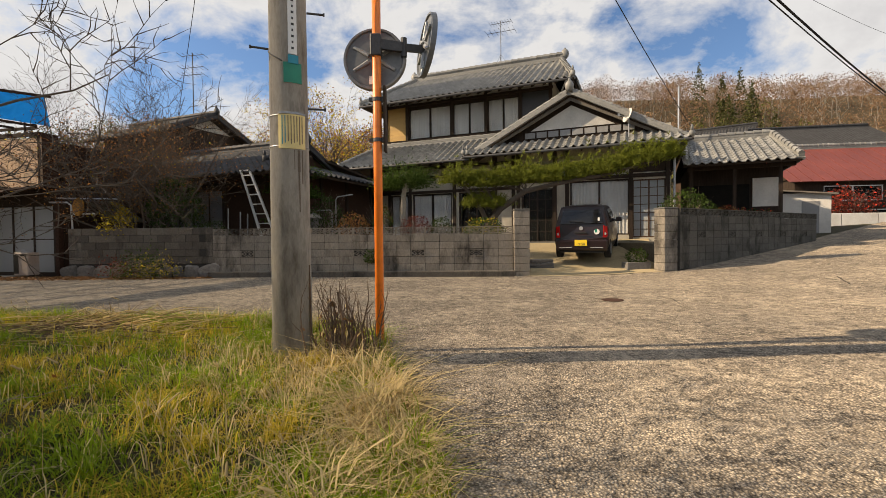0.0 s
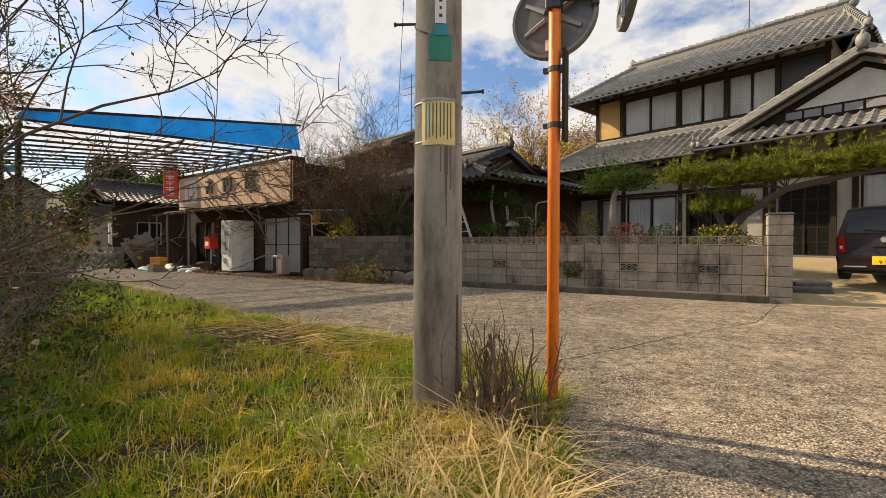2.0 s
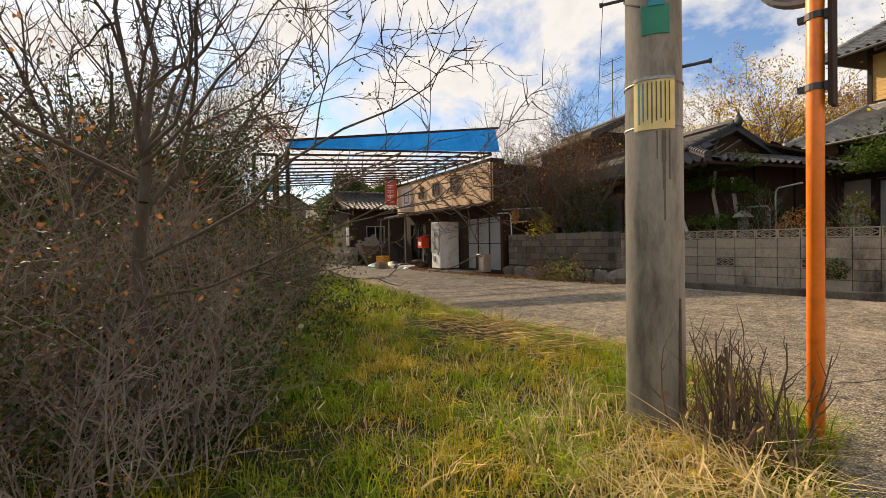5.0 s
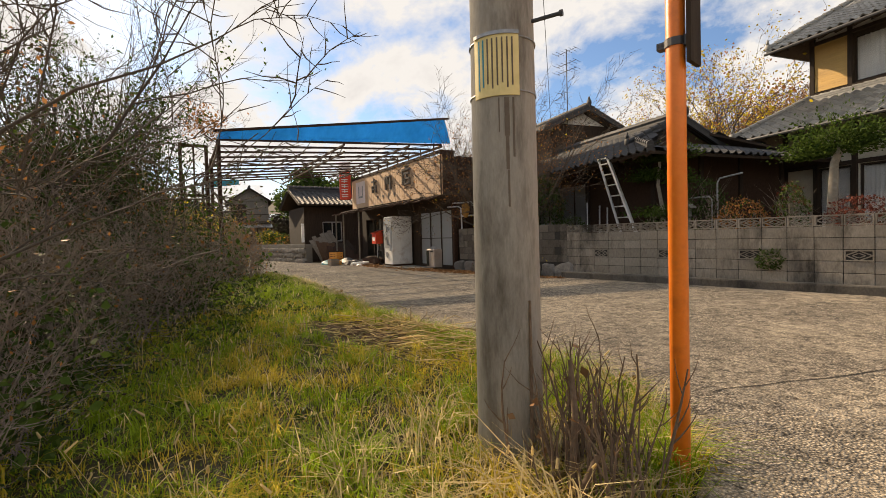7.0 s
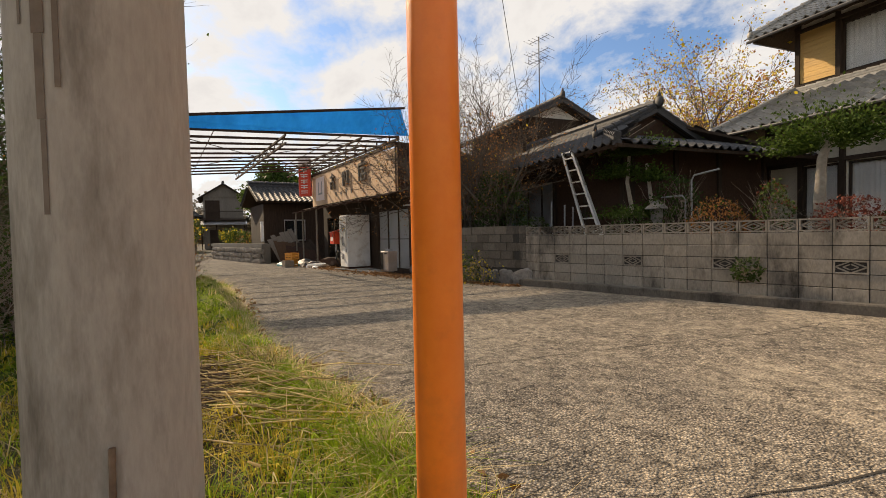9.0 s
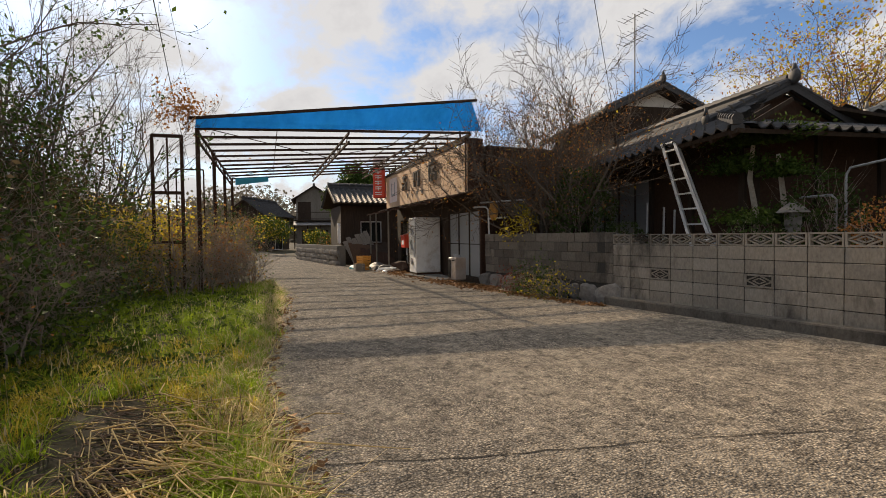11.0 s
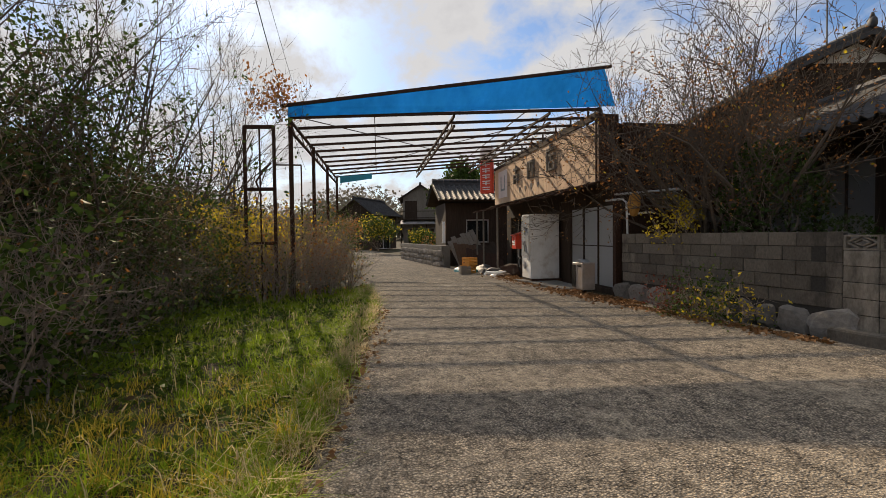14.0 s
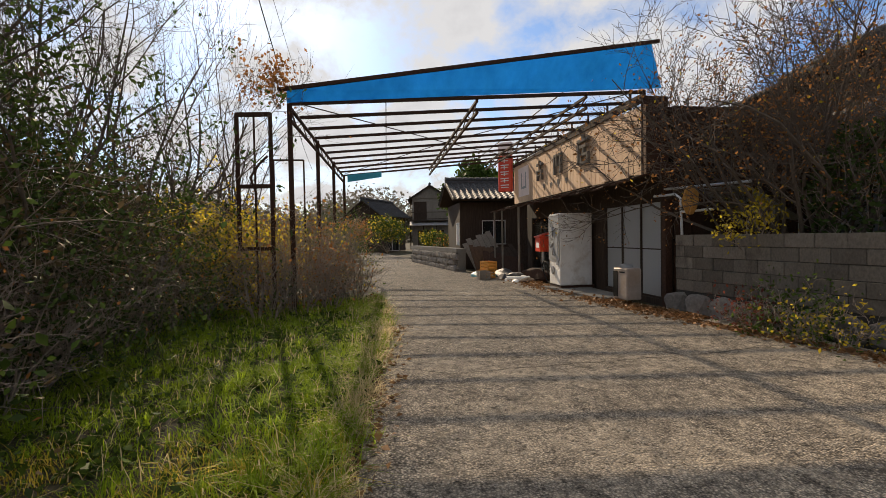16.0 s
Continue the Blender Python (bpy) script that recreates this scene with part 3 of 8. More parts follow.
# ---- roofs ----
def tile_mesh(name, material, w=0.27, l=0.30):
    bm = bmesh.new()
    prof = [(-0.5, 0.058), (-0.36, 0.078), (-0.2, 0.045), (0.0, 0.0), (0.3, 0.008), (0.5, 0.058)]
    lo = [bm.verts.new((a * w, 0, z + 0.022)) for a, z in prof]
    hi = [bm.verts.new((a * w, l, z)) for a, z in prof]
    ft = [bm.verts.new((a * w, 0, z - 0.006)) for a, z in prof]
    for i in range(len(prof) - 1):
        bm.faces.new((lo[i], lo[i + 1], hi[i + 1], hi[i]))
        bm.faces.new((ft[i], ft[i + 1], lo[i + 1], lo[i]))
    return mesh_of(name, bm, material)


TILE_ME = tile_mesh("roof_tile", TILE)
TILE_DME = tile_mesh("roof_tile", TILE_D)


def tiled_slope(parent, e0, e1, r1, r0, dark=False, loose=300, under=WOOD_D):
    """Rows of tiles on the slope whose eave runs e0 to e1 and whose upper edge runs r0 to r1, on a board deck."""
    e0, e1, r0, r1 = (Vector(p) for p in (e0, e1, r0, r1))
    u = (e1 - e0).normalized()
    nrm = u.cross(r0 - e0).normalized()
    if nrm.z < 0:
        nrm = -nrm
    v = nrm.cross(u)
    if v.z < 0:
        v = -v
    frame_m = Matrix((u, v, nrm)).transposed().to_4x4()
    frame_m.translation = e0
    L = (e1 - e0).length
    a0, b0 = (r0 - e0).dot(u), (r0 - e0).dot(v)
    a1, b1 = (r1 - e0).dot(u), (r1 - e0).dot(v)
    bm = bmesh.new()
    bm_sheet(bm, [e0 - nrm * 0.01, e1 - nrm * 0.01, r1 - nrm * 0.01, r0 - nrm * 0.01] if (r1 - r0).length > 0.01 else [e0 - nrm * 0.01, e1 - nrm * 0.01, r1 - nrm * 0.01], 0.07)
    part("roof_deck", bm, under, parent)
    me = TILE_DME if dark else TILE_ME
    spots = []
    b = max(b0, b1)
    rows = int(b / 0.25)
    for r in range(rows):
        y = r * 0.25
        t = (y + 0.12) / b
        lo, hi = a0 * t, L + (a1 - L) * t
        k0, k1 = int(math.ceil(lo / 0.265 - 0.3)), int(math.floor(hi / 0.265 + 0.3))
        for k in range(k0, k1):
            spots.append(((k + 0.5) * 0.265, y - 0.04))
    for x, y in spots[:loose]:
        piece("roof_tile", me, parent, frame_m @ Matrix.Translation((x, y, 0.004)))
    rest = spots[loose:]
    if rest:
        src = np.array([v.co[:] for v in me.vertices])
        fc = np.array([p.vertices[:] for p in me.polygons])
        allv = (src[None] + np.array([(x, y, 0.004) for x, y in rest])[:, None]).reshape(-1, 3)
        allf = (fc[None] + (np.arange(len(rest)) * len(src))[:, None, None]).reshape(-1, 4)
        ob = new("roof_tiles", fast_mesh("roof_tiles", allv, 4, TILE_DJ if dark else TILE_J, allf))
        ob.parent, ob.matrix_basis = parent, frame_m
        ob["kind"] = "stuff"


def ridge_cap(parent, a, b, dark=False, r=0.11, name="ridge"):
    """A stacked ridge: two flat courses, a rounded cap and an end tile."""
    a, b = Vector(a), Vector(b)
    bm = bmesh.new()
    n = max(2, int((b - a).length / 0.28))
    for i in range(n):
        p, q = a.lerp(b, i / n), a.lerp(b, (i + 0.94) / n)
        bm_tube(bm, [p + Vector((0, 0, r * 1.3)), q + Vector((0, 0, r * 1.3))], [r * 1.08, r * 0.80], 8)
    bm_beam(bm, a + Vector((0, 0, -0.05)), b + Vector((0, 0, -0.05)), r * 2.3, 0.09)
    bm_beam(bm, a + Vector((0, 0, 0.045)), b + Vector((0, 0, 0.045)), r * 1.8, 0.07)
    part(name, bm, TILE_DJ if dark else TILE_J, parent)


def end_tile(parent, p, r=0.17, dark=False):
    bm = bmesh.new()
    p = Vector(p)
    bmesh.ops.create_icosphere(bm, subdivisions=2, radius=r, matrix=Matrix.Translation(p + Vector((0, 0, 0.14))) @ Matrix.Diagonal((0.9, 0.6, 1.15, 1)))
    bm_tube(bm, [p + Vector((0, 0, 0.22)), p + Vector((0, 0, 0.40))], [r * 0.5, r * 0.2], 6)
    part("end_tile", bm, TILE_D if dark else TILE, parent, smooth=True)


# ---- houses ----
def pierced(parent, name, m, length, z0, z1, holes, material, thick=0.12, label=""):
    """A wall along local x from 0 to length, outer face at y = 0, cut by holes (x0, x1, z0, z1)."""
    cuts = sorted({0.0, length, *(h[0] for h in holes), *(h[1] for h in holes)})
    bm = bmesh.new()
    for a, b in zip(cuts, cuts[1:]):
        mid = (a + b) / 2
        bars = sorted((h[2], h[3]) for h in holes if h[0] < mid < h[1])
        z = z0
        for lo, hi in bars:
            if lo > z + 0.005:
                bm_span(bm, a, b, 0, thick, z, lo)
            z = hi
        if z1 > z + 0.005:
            bm_span(bm, a, b, 0, thick, z, z1)
    return part(name, bm, material, parent, label, m=m)


def sash(parent, m, x0, x1, z0, z1, panes, frame_mat, glass, curtain=None, bars=0, name="window"):
    """A sliding window or door in a hole: frame, panes, and a curtain behind."""
    bm = bmesh.new()
    w = 0.045
    for a, b, c, d in ((x0, x1, z0, z0 + w), (x0, x1, z1 - w, z1), (x0, x0 + w, z0 + w, z1 - w), (x1 - w, x1, z0 + w, z1 - w)):
        bm_span(bm, a, b, 0.02, 0.10, c, d)
    step = (x1 - x0) / panes
    for i in range(1, panes):
        bm_span(bm, x0 + i * step - 0.025, x0 + i * step + 0.025, 0.03, 0.085, z0 + w, z1 - w)
    for i in range(panes):
        for k in range(1, bars + 1):
            z = z0 + (z1 - z0) * k / (bars + 1)
            bm_span(bm, x0 + i * step + 0.03, x0 + (i + 1) * step - 0.03, 0.045, 0.075, z - 0.012, z + 0.012)
        if bars > 1:
            bm_span(bm, x0 + (i + 0.5) * step - 0.012, x0 + (i + 0.5) * step + 0.012, 0.047, 0.073, z0 + w, z1 - w)
    win = part(name, bm, frame_mat, parent, m=m)
    for i in range(panes):
        bm = bmesh.new()
        bm_span(bm, x0 + i * step + 0.025, x0 + (i + 1) * step - 0.025, 0.056, 0.062, z0 + w, z1 - w)
        p = part("pane", bm, glass, win)
        p.visible_shadow = False
    if curtain:
        for i in range(panes):
            if curtain == "some" and i % 3 == 1 and panes > 2:
                continue
            bm = bmesh.new()
            a, b = x0 + i * step + 0.02, x0 + (i + 1) * step - 0.02
            n = 26
            cols = []
            for k in range(n + 1):
                x = a + (b - a) * k / n
                y = 0.13 + 0.030 * math.sin(k * 1.9 + i) + 0.012 * math.sin(k * 4.1)
                cols.append((bm.verts.new((x, y, z0 + 0.02)), bm.verts.new((x, y, z1 - 0.05))))
            for p, q in zip(cols, cols[1:]):
                bm.faces.new((p[0], q[0], q[1], p[1]))
            part("curtain", bm, CURTAIN, win, smooth=True)
    # near-black sheet behind the panes stands in for the unlit room
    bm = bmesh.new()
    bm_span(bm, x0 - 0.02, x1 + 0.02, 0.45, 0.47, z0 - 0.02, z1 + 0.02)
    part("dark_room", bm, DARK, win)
    return win


def shell(parent, name, u0, u1, v0, v1, z0, z1, material, front=True):
    """Back and side walls of a body (and a plain front where wanted), 12 cm thick."""
    spans = [(u0, u0 + 0.12, v0 + 0.125, v1), (u1 - 0.12, u1, v0 + 0.125, v1), (u0 + 0.12, u1 - 0.12, v1 - 0.12, v1)]
    if front:
        spans.append((u0, u1, v0, v0 + 0.12))
    for a, b, c, d in spans:
        bm = bmesh.new()
        bm_span(bm, a, b, c, d, z0, z1)
        part(name, bm, material, parent)


def rafters(parent, u0, u1, v, z, run, rise, step=0.42, material=WOOD_D):
    n = int((u1 - u0) / step)
    bm = bmesh.new()
    bm_beam(bm, (0, 0, 0), (0, run, rise), 0.05, 0.07)
    me = mesh_of("rafter", bm, material)
    for i in range(n + 1):
        piece("rafter", me, parent, Matrix.Translation((u0 + (u1 - u0) * i / n, v, z)))


def gable_end(parent, a, b, c, thick, material, name="gable", label=""):
    bm = bmesh.new()
    bm_sheet(bm, [a, b, c], thick)
    return part(name, bm, material, parent, label)


HOUSE_M = Matrix.Translation((-4.3, 19.6, 0)) @ Matrix.Rotation(radians(-23), 4, "Z")
house = thing("main_house", "two-storey dark timber house with silver-grey tiled roofs", "house", HOUSE_M)
# upper storey
T = Matrix.Translation
shell(house, "wall_upper", 1.2, 8.5, 1.9, 6.7, 4.0, 7.35, PLASTER, front=False)
pierced(house, "wall_upper_front", T((1.2, 1.9, 0)), 7.3, 4.9, 7.35, [(1.08, 6.02, 5.5, 6.86)], WOOD_D)
bm = bmesh.new()
for k in range(22):
    bm_span(bm, 1.24, 2.16, 1.862 + 0.004 * (k % 2), 1.898, 5.50 + k * 0.07, 5.566 + k * 0.07)
part("ochre_siding", bm, OCHRE, house, "ochre yellow ribbed siding")
for i, (a, b) in enumerate(((1.08, 3.10), (3.16, 4.62), (4.68, 6.02))):
    sash(house, T((1.2, 1.9, 0)), a, b, 5.5, 6.86, 2, WOOD_D, GLASS, "all" if i != 1 else "all")
bm = bmesh.new()
for z in (5.36, 6.93, 7.16):
    bm_span(bm, 1.15, 8.55, 1.80, 1.89, z, z + 0.10)
for u in (1.2, 2.22, 4.33, 5.84, 7.25, 8.45):
    bm_span(bm, u - 0.06, u + 0.06, 1.82, 1.895, 4.9, 7.35)
part("timber_frame", bm, WOOD_D, house)
bm = bmesh.new()
bm_span(bm, 7.35, 8.38, 1.87, 1.896, 5.46, 6.9)
part("shutter_box", bm, STEEL_D, house)
bm = bmesh.new()
bm_span(bm, 1.3, 8.4, 1.85, 1.897, 7.03, 7.16)
part("frieze", bm, WHITE, house)
# upper roof: long slopes, a short hip at either end under the ridge
E_Z, R_Z = 6.95, 8.85
tiled_slope(house, (0.35, 0.95, E_Z), (9.45, 0.95, E_Z), (8.45, 4.3, R_Z), (1.55, 4.3, R_Z), loose=300)
tiled_slope(house, (9.45, 7.65, E_Z), (0.35, 7.65, E_Z), (1.55, 4.3, R_Z), (8.45, 4.3, R_Z), loose=0)
tiled_slope(house, (9.45, 0.95, E_Z), (9.45, 7.65, E_Z), (8.45, 4.3, R_Z), (8.45, 4.3, R_Z), loose=0)
tiled_slope(house, (0.35, 7.65, E_Z), (0.35, 0.95, E_Z), (1.55, 4.3, R_Z), (1.55, 4.3, R_Z), loose=0)
ridge_cap(house, (1.45, 4.3, R_Z + 0.05), (8.6, 4.3, R_Z + 0.05), r=0.14)
for a, b in (((0.4, 1.0, E_Z + 0.04), (1.55, 4.25, R_Z)), ((9.4, 1.0, E_Z + 0.04), (8.5, 4.25, R_Z)), ((0.4, 7.6, E_Z + 0.04), (1.55, 4.35, R_Z)), ((9.4, 7.6, E_Z + 0.04), (8.5, 4.35, R_Z))):
    ridge_cap(house, a, b, r=0.09, name="hip")
    end_tile(house, a, 0.11)
end_tile(house, (8.65, 4.3, R_Z + 0.1), 0.2)
end_tile(house, (1.4, 4.3, R_Z + 0.1), 0.2)
rafters(house, 0.6, 9.2, 1.0, 6.84, 0.9, 0.42)
# lower storey, main part
shell(house, "wall_lower", 0.95, 9.0, 1.0, 7.6, 0.85, 4.35, PLASTER, front=False)
LW = T((0.95, 1.0, 0))
pierced(house, "wall_lower_front", LW, 6.3, 0.85, 4.35, [(0.9, 1.75, 1.25, 3.0), (1.95, 3.7, 1.25, 3.0), (4.0, 5.5, 1.25, 3.0)], PLASTER)
sash(house, LW, 0.9, 1.75, 1.25, 3.0, 2, WOOD_D, GLASS, "all")
sash(house, LW, 1.95, 3.7, 1.25, 3.0, 2, WOOD_D, GLASS, "all")
sash(house, LW, 4.0, 5.5, 1.25, 3.0, 2, WOOD_D, GLASS, None, bars=2)
bm = bmesh.new()
for z in (0.85, 1.12, 3.02, 3.62, 4.0):
    bm_span(bm, 0.9, 7.2, 0.93, 0.99, z, z + 0.11)
for u in (0.95, 1.82, 2.8, 4.78, 6.5, 7.2):
    bm_span(bm, u - 0.06, u + 0.06, 0.92, 0.992, 0.85, 4.3)
part("timber_frame", bm, WOOD_D, house)
# lower skirt roof
tiled_slope(house, (0.05, -0.3, 4.08), (6.2, -0.3, 4.08), (6.6, 1.88, 5.25), (1.15, 1.88, 5.25), loose=300)
tiled_slope(house, (0.05, 8.4, 4.08), (0.05, -0.3, 4.08), (1.2, 1.88, 5.25), (1.2, 6.7, 5.25), loose=0)
ridge_cap(house, (0.1, -0.25, 4.13), (1.15, 1.85, 5.27), r=0.09, name="hip")
ridge_cap(house, (1.15, 1.84, 5.27), (6.6, 1.84, 5.27), r=0.07, name="flashing_ridge")
end_tile(house, (0.1, -0.25, 4.12), 0.11)
rafters(house, 0.3, 6.0, -0.25, 3.97, 1.2, 0.6)
# front wing with its gable
shell(house, "wall_wing", 6.45, 12.6, 1.0, 7.6, 0.85, 4.6, PLASTER, front=False)
WW = T((6.45, 0.995, 0))
pierced(house, "wall_wing_front", WW, 6.15, 0.85, 5.0, [(1.05, 2.25, 1.0, 3.0), (2.85, 4.85, 1.25, 3.2), (4.95, 6.0, 1.15, 3.15)], PLASTER)
sash(house, WW, 1.05, 2.25, 1.0, 3.0, 2, WOOD_D, GLASS, None, bars=4, name="lattice_door")
sash(house, WW, 2.85, 4.85, 1.25, 3.2, 2, WOOD_D, GLASS, "all")
sash(house, WW, 4.95, 6.0, 1.15, 3.15, 2, WOOD_B, GLASS_F, None, bars=6, name="lattice_door")
bm = bmesh.new()
for z in (0.85, 3.22, 3.75):
    bm_span(bm, 6.4, 12.62, 0.91, 0.985, z, z + 0.13)
for u in (6.45, 7.4, 8.76, 9.2, 11.36, 12.5):
    bm_span(bm, u - 0.065, u + 0.065, 0.90, 0.99, 0.85, 4.3)
bm_span(bm, 11.3, 12.6, 0.93, 0.988, 3.4, 4.3)
part("timber_frame", bm, WOOD_D, house)
bm = bmesh.new()
bm_span(bm, 7.3, 12.3, 0.2, 0.9, 0.8, 1.02)
part("stone_step", bm, MORTAR, house, bevel=0.02)
tiled_slope(house, (5.6, -0.35, 4.2), (13.15, -0.35, 4.2), (12.4, 0.75, 4.78), (6.6, 0.75, 4.78), loose=300)
GP = (9.4, 0.45, 6.2)
tiled_slope(house, (5.75, 7.6, 4.2), (5.75, 0.3, 4.25), (9.4, 0.3, 6.15), (9.4, 7.6, 6.15), loose=200)
tiled_slope(house, (13.05, 0.3, 4.25), (13.05, 7.6, 4.2), (9.4, 7.6, 6.15), (9.4, 0.3, 6.15), loose=200)
ridge_cap(house, (9.4, 0.2, 6.2), (9.4, 5.5, 6.2), r=0.12)
end_tile(house, (9.4, 0.12, 6.25), 0.17)
ridge_cap(house, (5.7, 0.15, 4.27), (9.3, 0.2, 6.18), r=0.065, name="barge_ridge")
ridge_cap(house, (13.1, 0.15, 4.27), (9.5, 0.2, 6.18), r=0.065, name="barge_ridge")
for p in ((5.65, 0.1, 4.26), (13.15, 0.1, 4.26), (5.65, -0.3, 4.2), (13.1, -0.3, 4.2)):
    end_tile(house, p, 0.1)
gable_end(house, (6.6, 0.62, 4.68), (12.2, 0.62, 4.68), (9.4, 0.62, 6.1), 0.1, WOOD_D)
gable_end(house, (7.95, 0.596, 5.06), (10.85, 0.596, 5.06), (9.4, 0.596, 5.85), 0.02, WHITE, "gable_plaster", "white plastered gable panel")
bm = bmesh.new()
bm_beam(bm, (5.9, 0.36, 4.28), (9.4, 0.36, 6.07), 0.06, 0.22)
bm_beam(bm, (12.9, 0.36, 4.28), (9.4, 0.36, 6.07), 0.06, 0.22)
part("barge_board", bm, WOOD_G, house)
bm = bmesh.new()
for k in range(9):
    u = 7.75 + k * 0.42
    bm_span(bm, u, u + 0.36, 0.585, 0.612, 4.80, 5.00)
part("gable_louvre", bm, GREYP, house)
rafters(house, 5.9, 12.9, -0.28, 4.08, 1.2, 0.6)
# gutters and downpipes
bm = bmesh.new()
bm_tube(bm, [(0.1, -0.38, 4.02), (5.9, -0.38, 4.05)], 0.045, 8)
bm_tube(bm, [(5.7, -0.44, 4.12), (13.1, -0.44, 4.14)], 0.045, 8)
bm_tube(bm, [(0.4, 0.86, 6.88), (9.4, 0.86, 6.88)], 0.045, 8)
part("gutter", bm, STEEL_D, house)
for pts in ([(12.75, -0.40, 4.1), (12.72, 0.2, 3.9), (12.70, 0.86, 3.7), (12.70, 0.86, 0.95)], [(9.2, 0.86, 6.85), (8.9, 1.5, 6.6), (8.6, 1.78, 6.45), (8.6, 1.78, 4.9)]):
    bm = bmesh.new()
    bm_tube(bm, pts, 0.035, 8)
    part("downpipe", bm, GALV, house)
# annex towards the side road
annex = thing("annex_house", "low annex with weathered grey tiles and a dark porch", "house", HOUSE_M)
shell(annex, "wall", 13.3, 16.2, 3.0, 6.5, 0.9, 3.7, WOOD_D)
bm = bmesh.new()
bm_span(bm, 15.3, 16.15, 2.95, 2.995, 2.2, 3.2)
part("white_panel", bm, WHITE, annex)
# near-black sheet on the solid wall paints in the porch's shade
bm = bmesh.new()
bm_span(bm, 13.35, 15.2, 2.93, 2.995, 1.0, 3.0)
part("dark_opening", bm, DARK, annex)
bm = bmesh.new()
for u in (13.3, 14.6, 15.9):
    bm_box(bm, T((u, 2.0, 0.9)), 0.1, 0.1, 2.75)
bm_beam(bm, (13.2, 2.0, 3.5), (16.3, 2.0, 3.5), 0.14, 0.1)
part("porch_post", bm, WOOD_D, annex)
tiled_slope(annex, (13.0, 1.5, 3.6), (16.35, 1.5, 3.6), (16.1, 4.2, 4.85), (13.3, 4.2, 4.85), loose=160)
tiled_slope(annex, (16.35, 1.5, 3.6), (16.6, 6.9, 3.6), (16.1, 4.2, 4.85), (16.1, 4.2, 4.85), loose=0)
tiled_slope(annex, (16.4, 6.9, 3.6), (13.0, 6.9, 3.6), (13.3, 4.2, 4.85), (16.1, 4.2, 4.85), loose=0)
ridge_cap(annex, (13.3, 4.2, 4.88), (16.1, 4.2, 4.88), r=0.1)
ridge_cap(annex, (16.35, 1.6, 3.66), (16.1, 4.1, 4.88), r=0.09, name="hip")
ridge_cap(annex, (13.1, 1.6, 3.64), (13.3, 4.1, 4.88), r=0.08, name="hip")

# ---- the old house behind the wall ----
OLD_M = Matrix.Translation((-4.35, 13.15, 0)) @ Matrix.Rotation(radians(-23), 4, "Z")
old = thing("old_house", "dilapidated old house with dark tiled roof and brown mud walls", "house", OLD_M)
shell(old, "wall", -9.2, -1.0, 1.15, 6.0, 0.8, 3.55, MUD, front=False)
OW = T((-9.2, 1.15, 0))
pierced(old, "wall_front", OW, 8.2, 0.8, 3.5, [(2.4, 5.4, 1.05, 2.9)], MUD)
sash(old, OW, 2.4, 5.4, 1.05, 2.9, 4, WOOD_D, GLASS_F, "some")
bm = bmesh.new()
for u in (-9.2, -6.85, -3.75, -2.4, -1.05):
    bm_span(bm, u - 0.06, u + 0.06, 1.07, 1.142, 0.85, 3.4)
bm_span(bm, -9.2, -1.0, 1.08, 1.14, 2.95, 3.1)
for v in (1.3, 2.7, 4.2, 5.9):
    bm_span(bm, -0.995, -0.93, v - 0.06, v + 0.06, 0.85, 3.4)
part("timber_frame", bm, WOOD_D, old)
tiled_slope(old, (-10.2, 0.0, 3.18), (0.0, 0.0, 3.18), (-2.3, 2.95, 4.50), (-10.2, 2.95, 4.50), dark=True, loose=300)
tiled_slope(old, (0.0, 7.0, 3.18), (-10.2, 7.0, 3.18), (-10.2, 2.95, 4.50), (-2.3, 2.95, 4.50), dark=True, loose=0)
tiled_slope(old, (0.0, 0.0, 3.18), (0.0, 6.6, 3.18), (-1.7, 4.9, 3.72), (-1.7, 1.3, 3.72), dark=True, loose=120)
gable_end(old, (-2.0, 1.2, 3.6), (-2.0, 4.9, 3.6), (-2.0, 2.95, 4.45), 0.1, MUD, label="mud plastered gable")
bm = bmesh.new()
bm_beam(bm, (-1.8, 0.9, 3.58), (-1.8, 2.95, 4.51), 0.05, 0.16)
bm_beam(bm, (-1.8, 5.1, 3.54), (-1.8, 2.95, 4.51), 0.05, 0.16)
part("barge_board", bm, WOOD_D, old)
ridge_cap(old, (-10.2, 2.95, 4.55), (-1.8, 2.95, 4.55), dark=True, r=0.12)
ridge_cap(old, (-1.8, 0.95, 3.66), (-1.8, 2.9, 4.55), dark=True, r=0.08, name="barge_ridge")
ridge_cap(old, (-1.8, 5.0, 3.60), (-1.8, 2.9, 4.55), dark=True, r=0.08, name="barge_ridge")
ridge_cap(old, (-0.05, 0.05, 3.24), (-1.7, 1.2, 3.74), dark=True, r=0.08, name="hip")
end_tile(old, (-1.7, 2.95, 4.58), 0.15, True)
end_tile(old, (-1.8, 0.95, 3.63), 0.11, True)
rafters(old, -10.0, -0.2, 0.05, 3.08, 1.2, 0.66)
# the taller white gabled store behind it
store = thing("white_gable_store", "taller store with white plaster gable and dark tiles", "house", Matrix.Translation((-9.8, 20.15, 0)) @ Matrix.Rotation(radians(-23), 4, "Z"))
shell(store, "wall", -5.0, -0.35, -1.6, 1.7, 0.8, 5.9, WOOD_D)
gable_end(store, (-0.38, -1.6, 5.8), (-0.38, 1.7, 5.8), (-0.38, 0.0, 6.5), 0.1, WHITE)
tiled_slope(store, (-5.6, -2.1, 5.55), (0, -2.1, 5.55), (0, 0, 6.5), (-5.6, 0, 6.5), dark=True, loose=0)
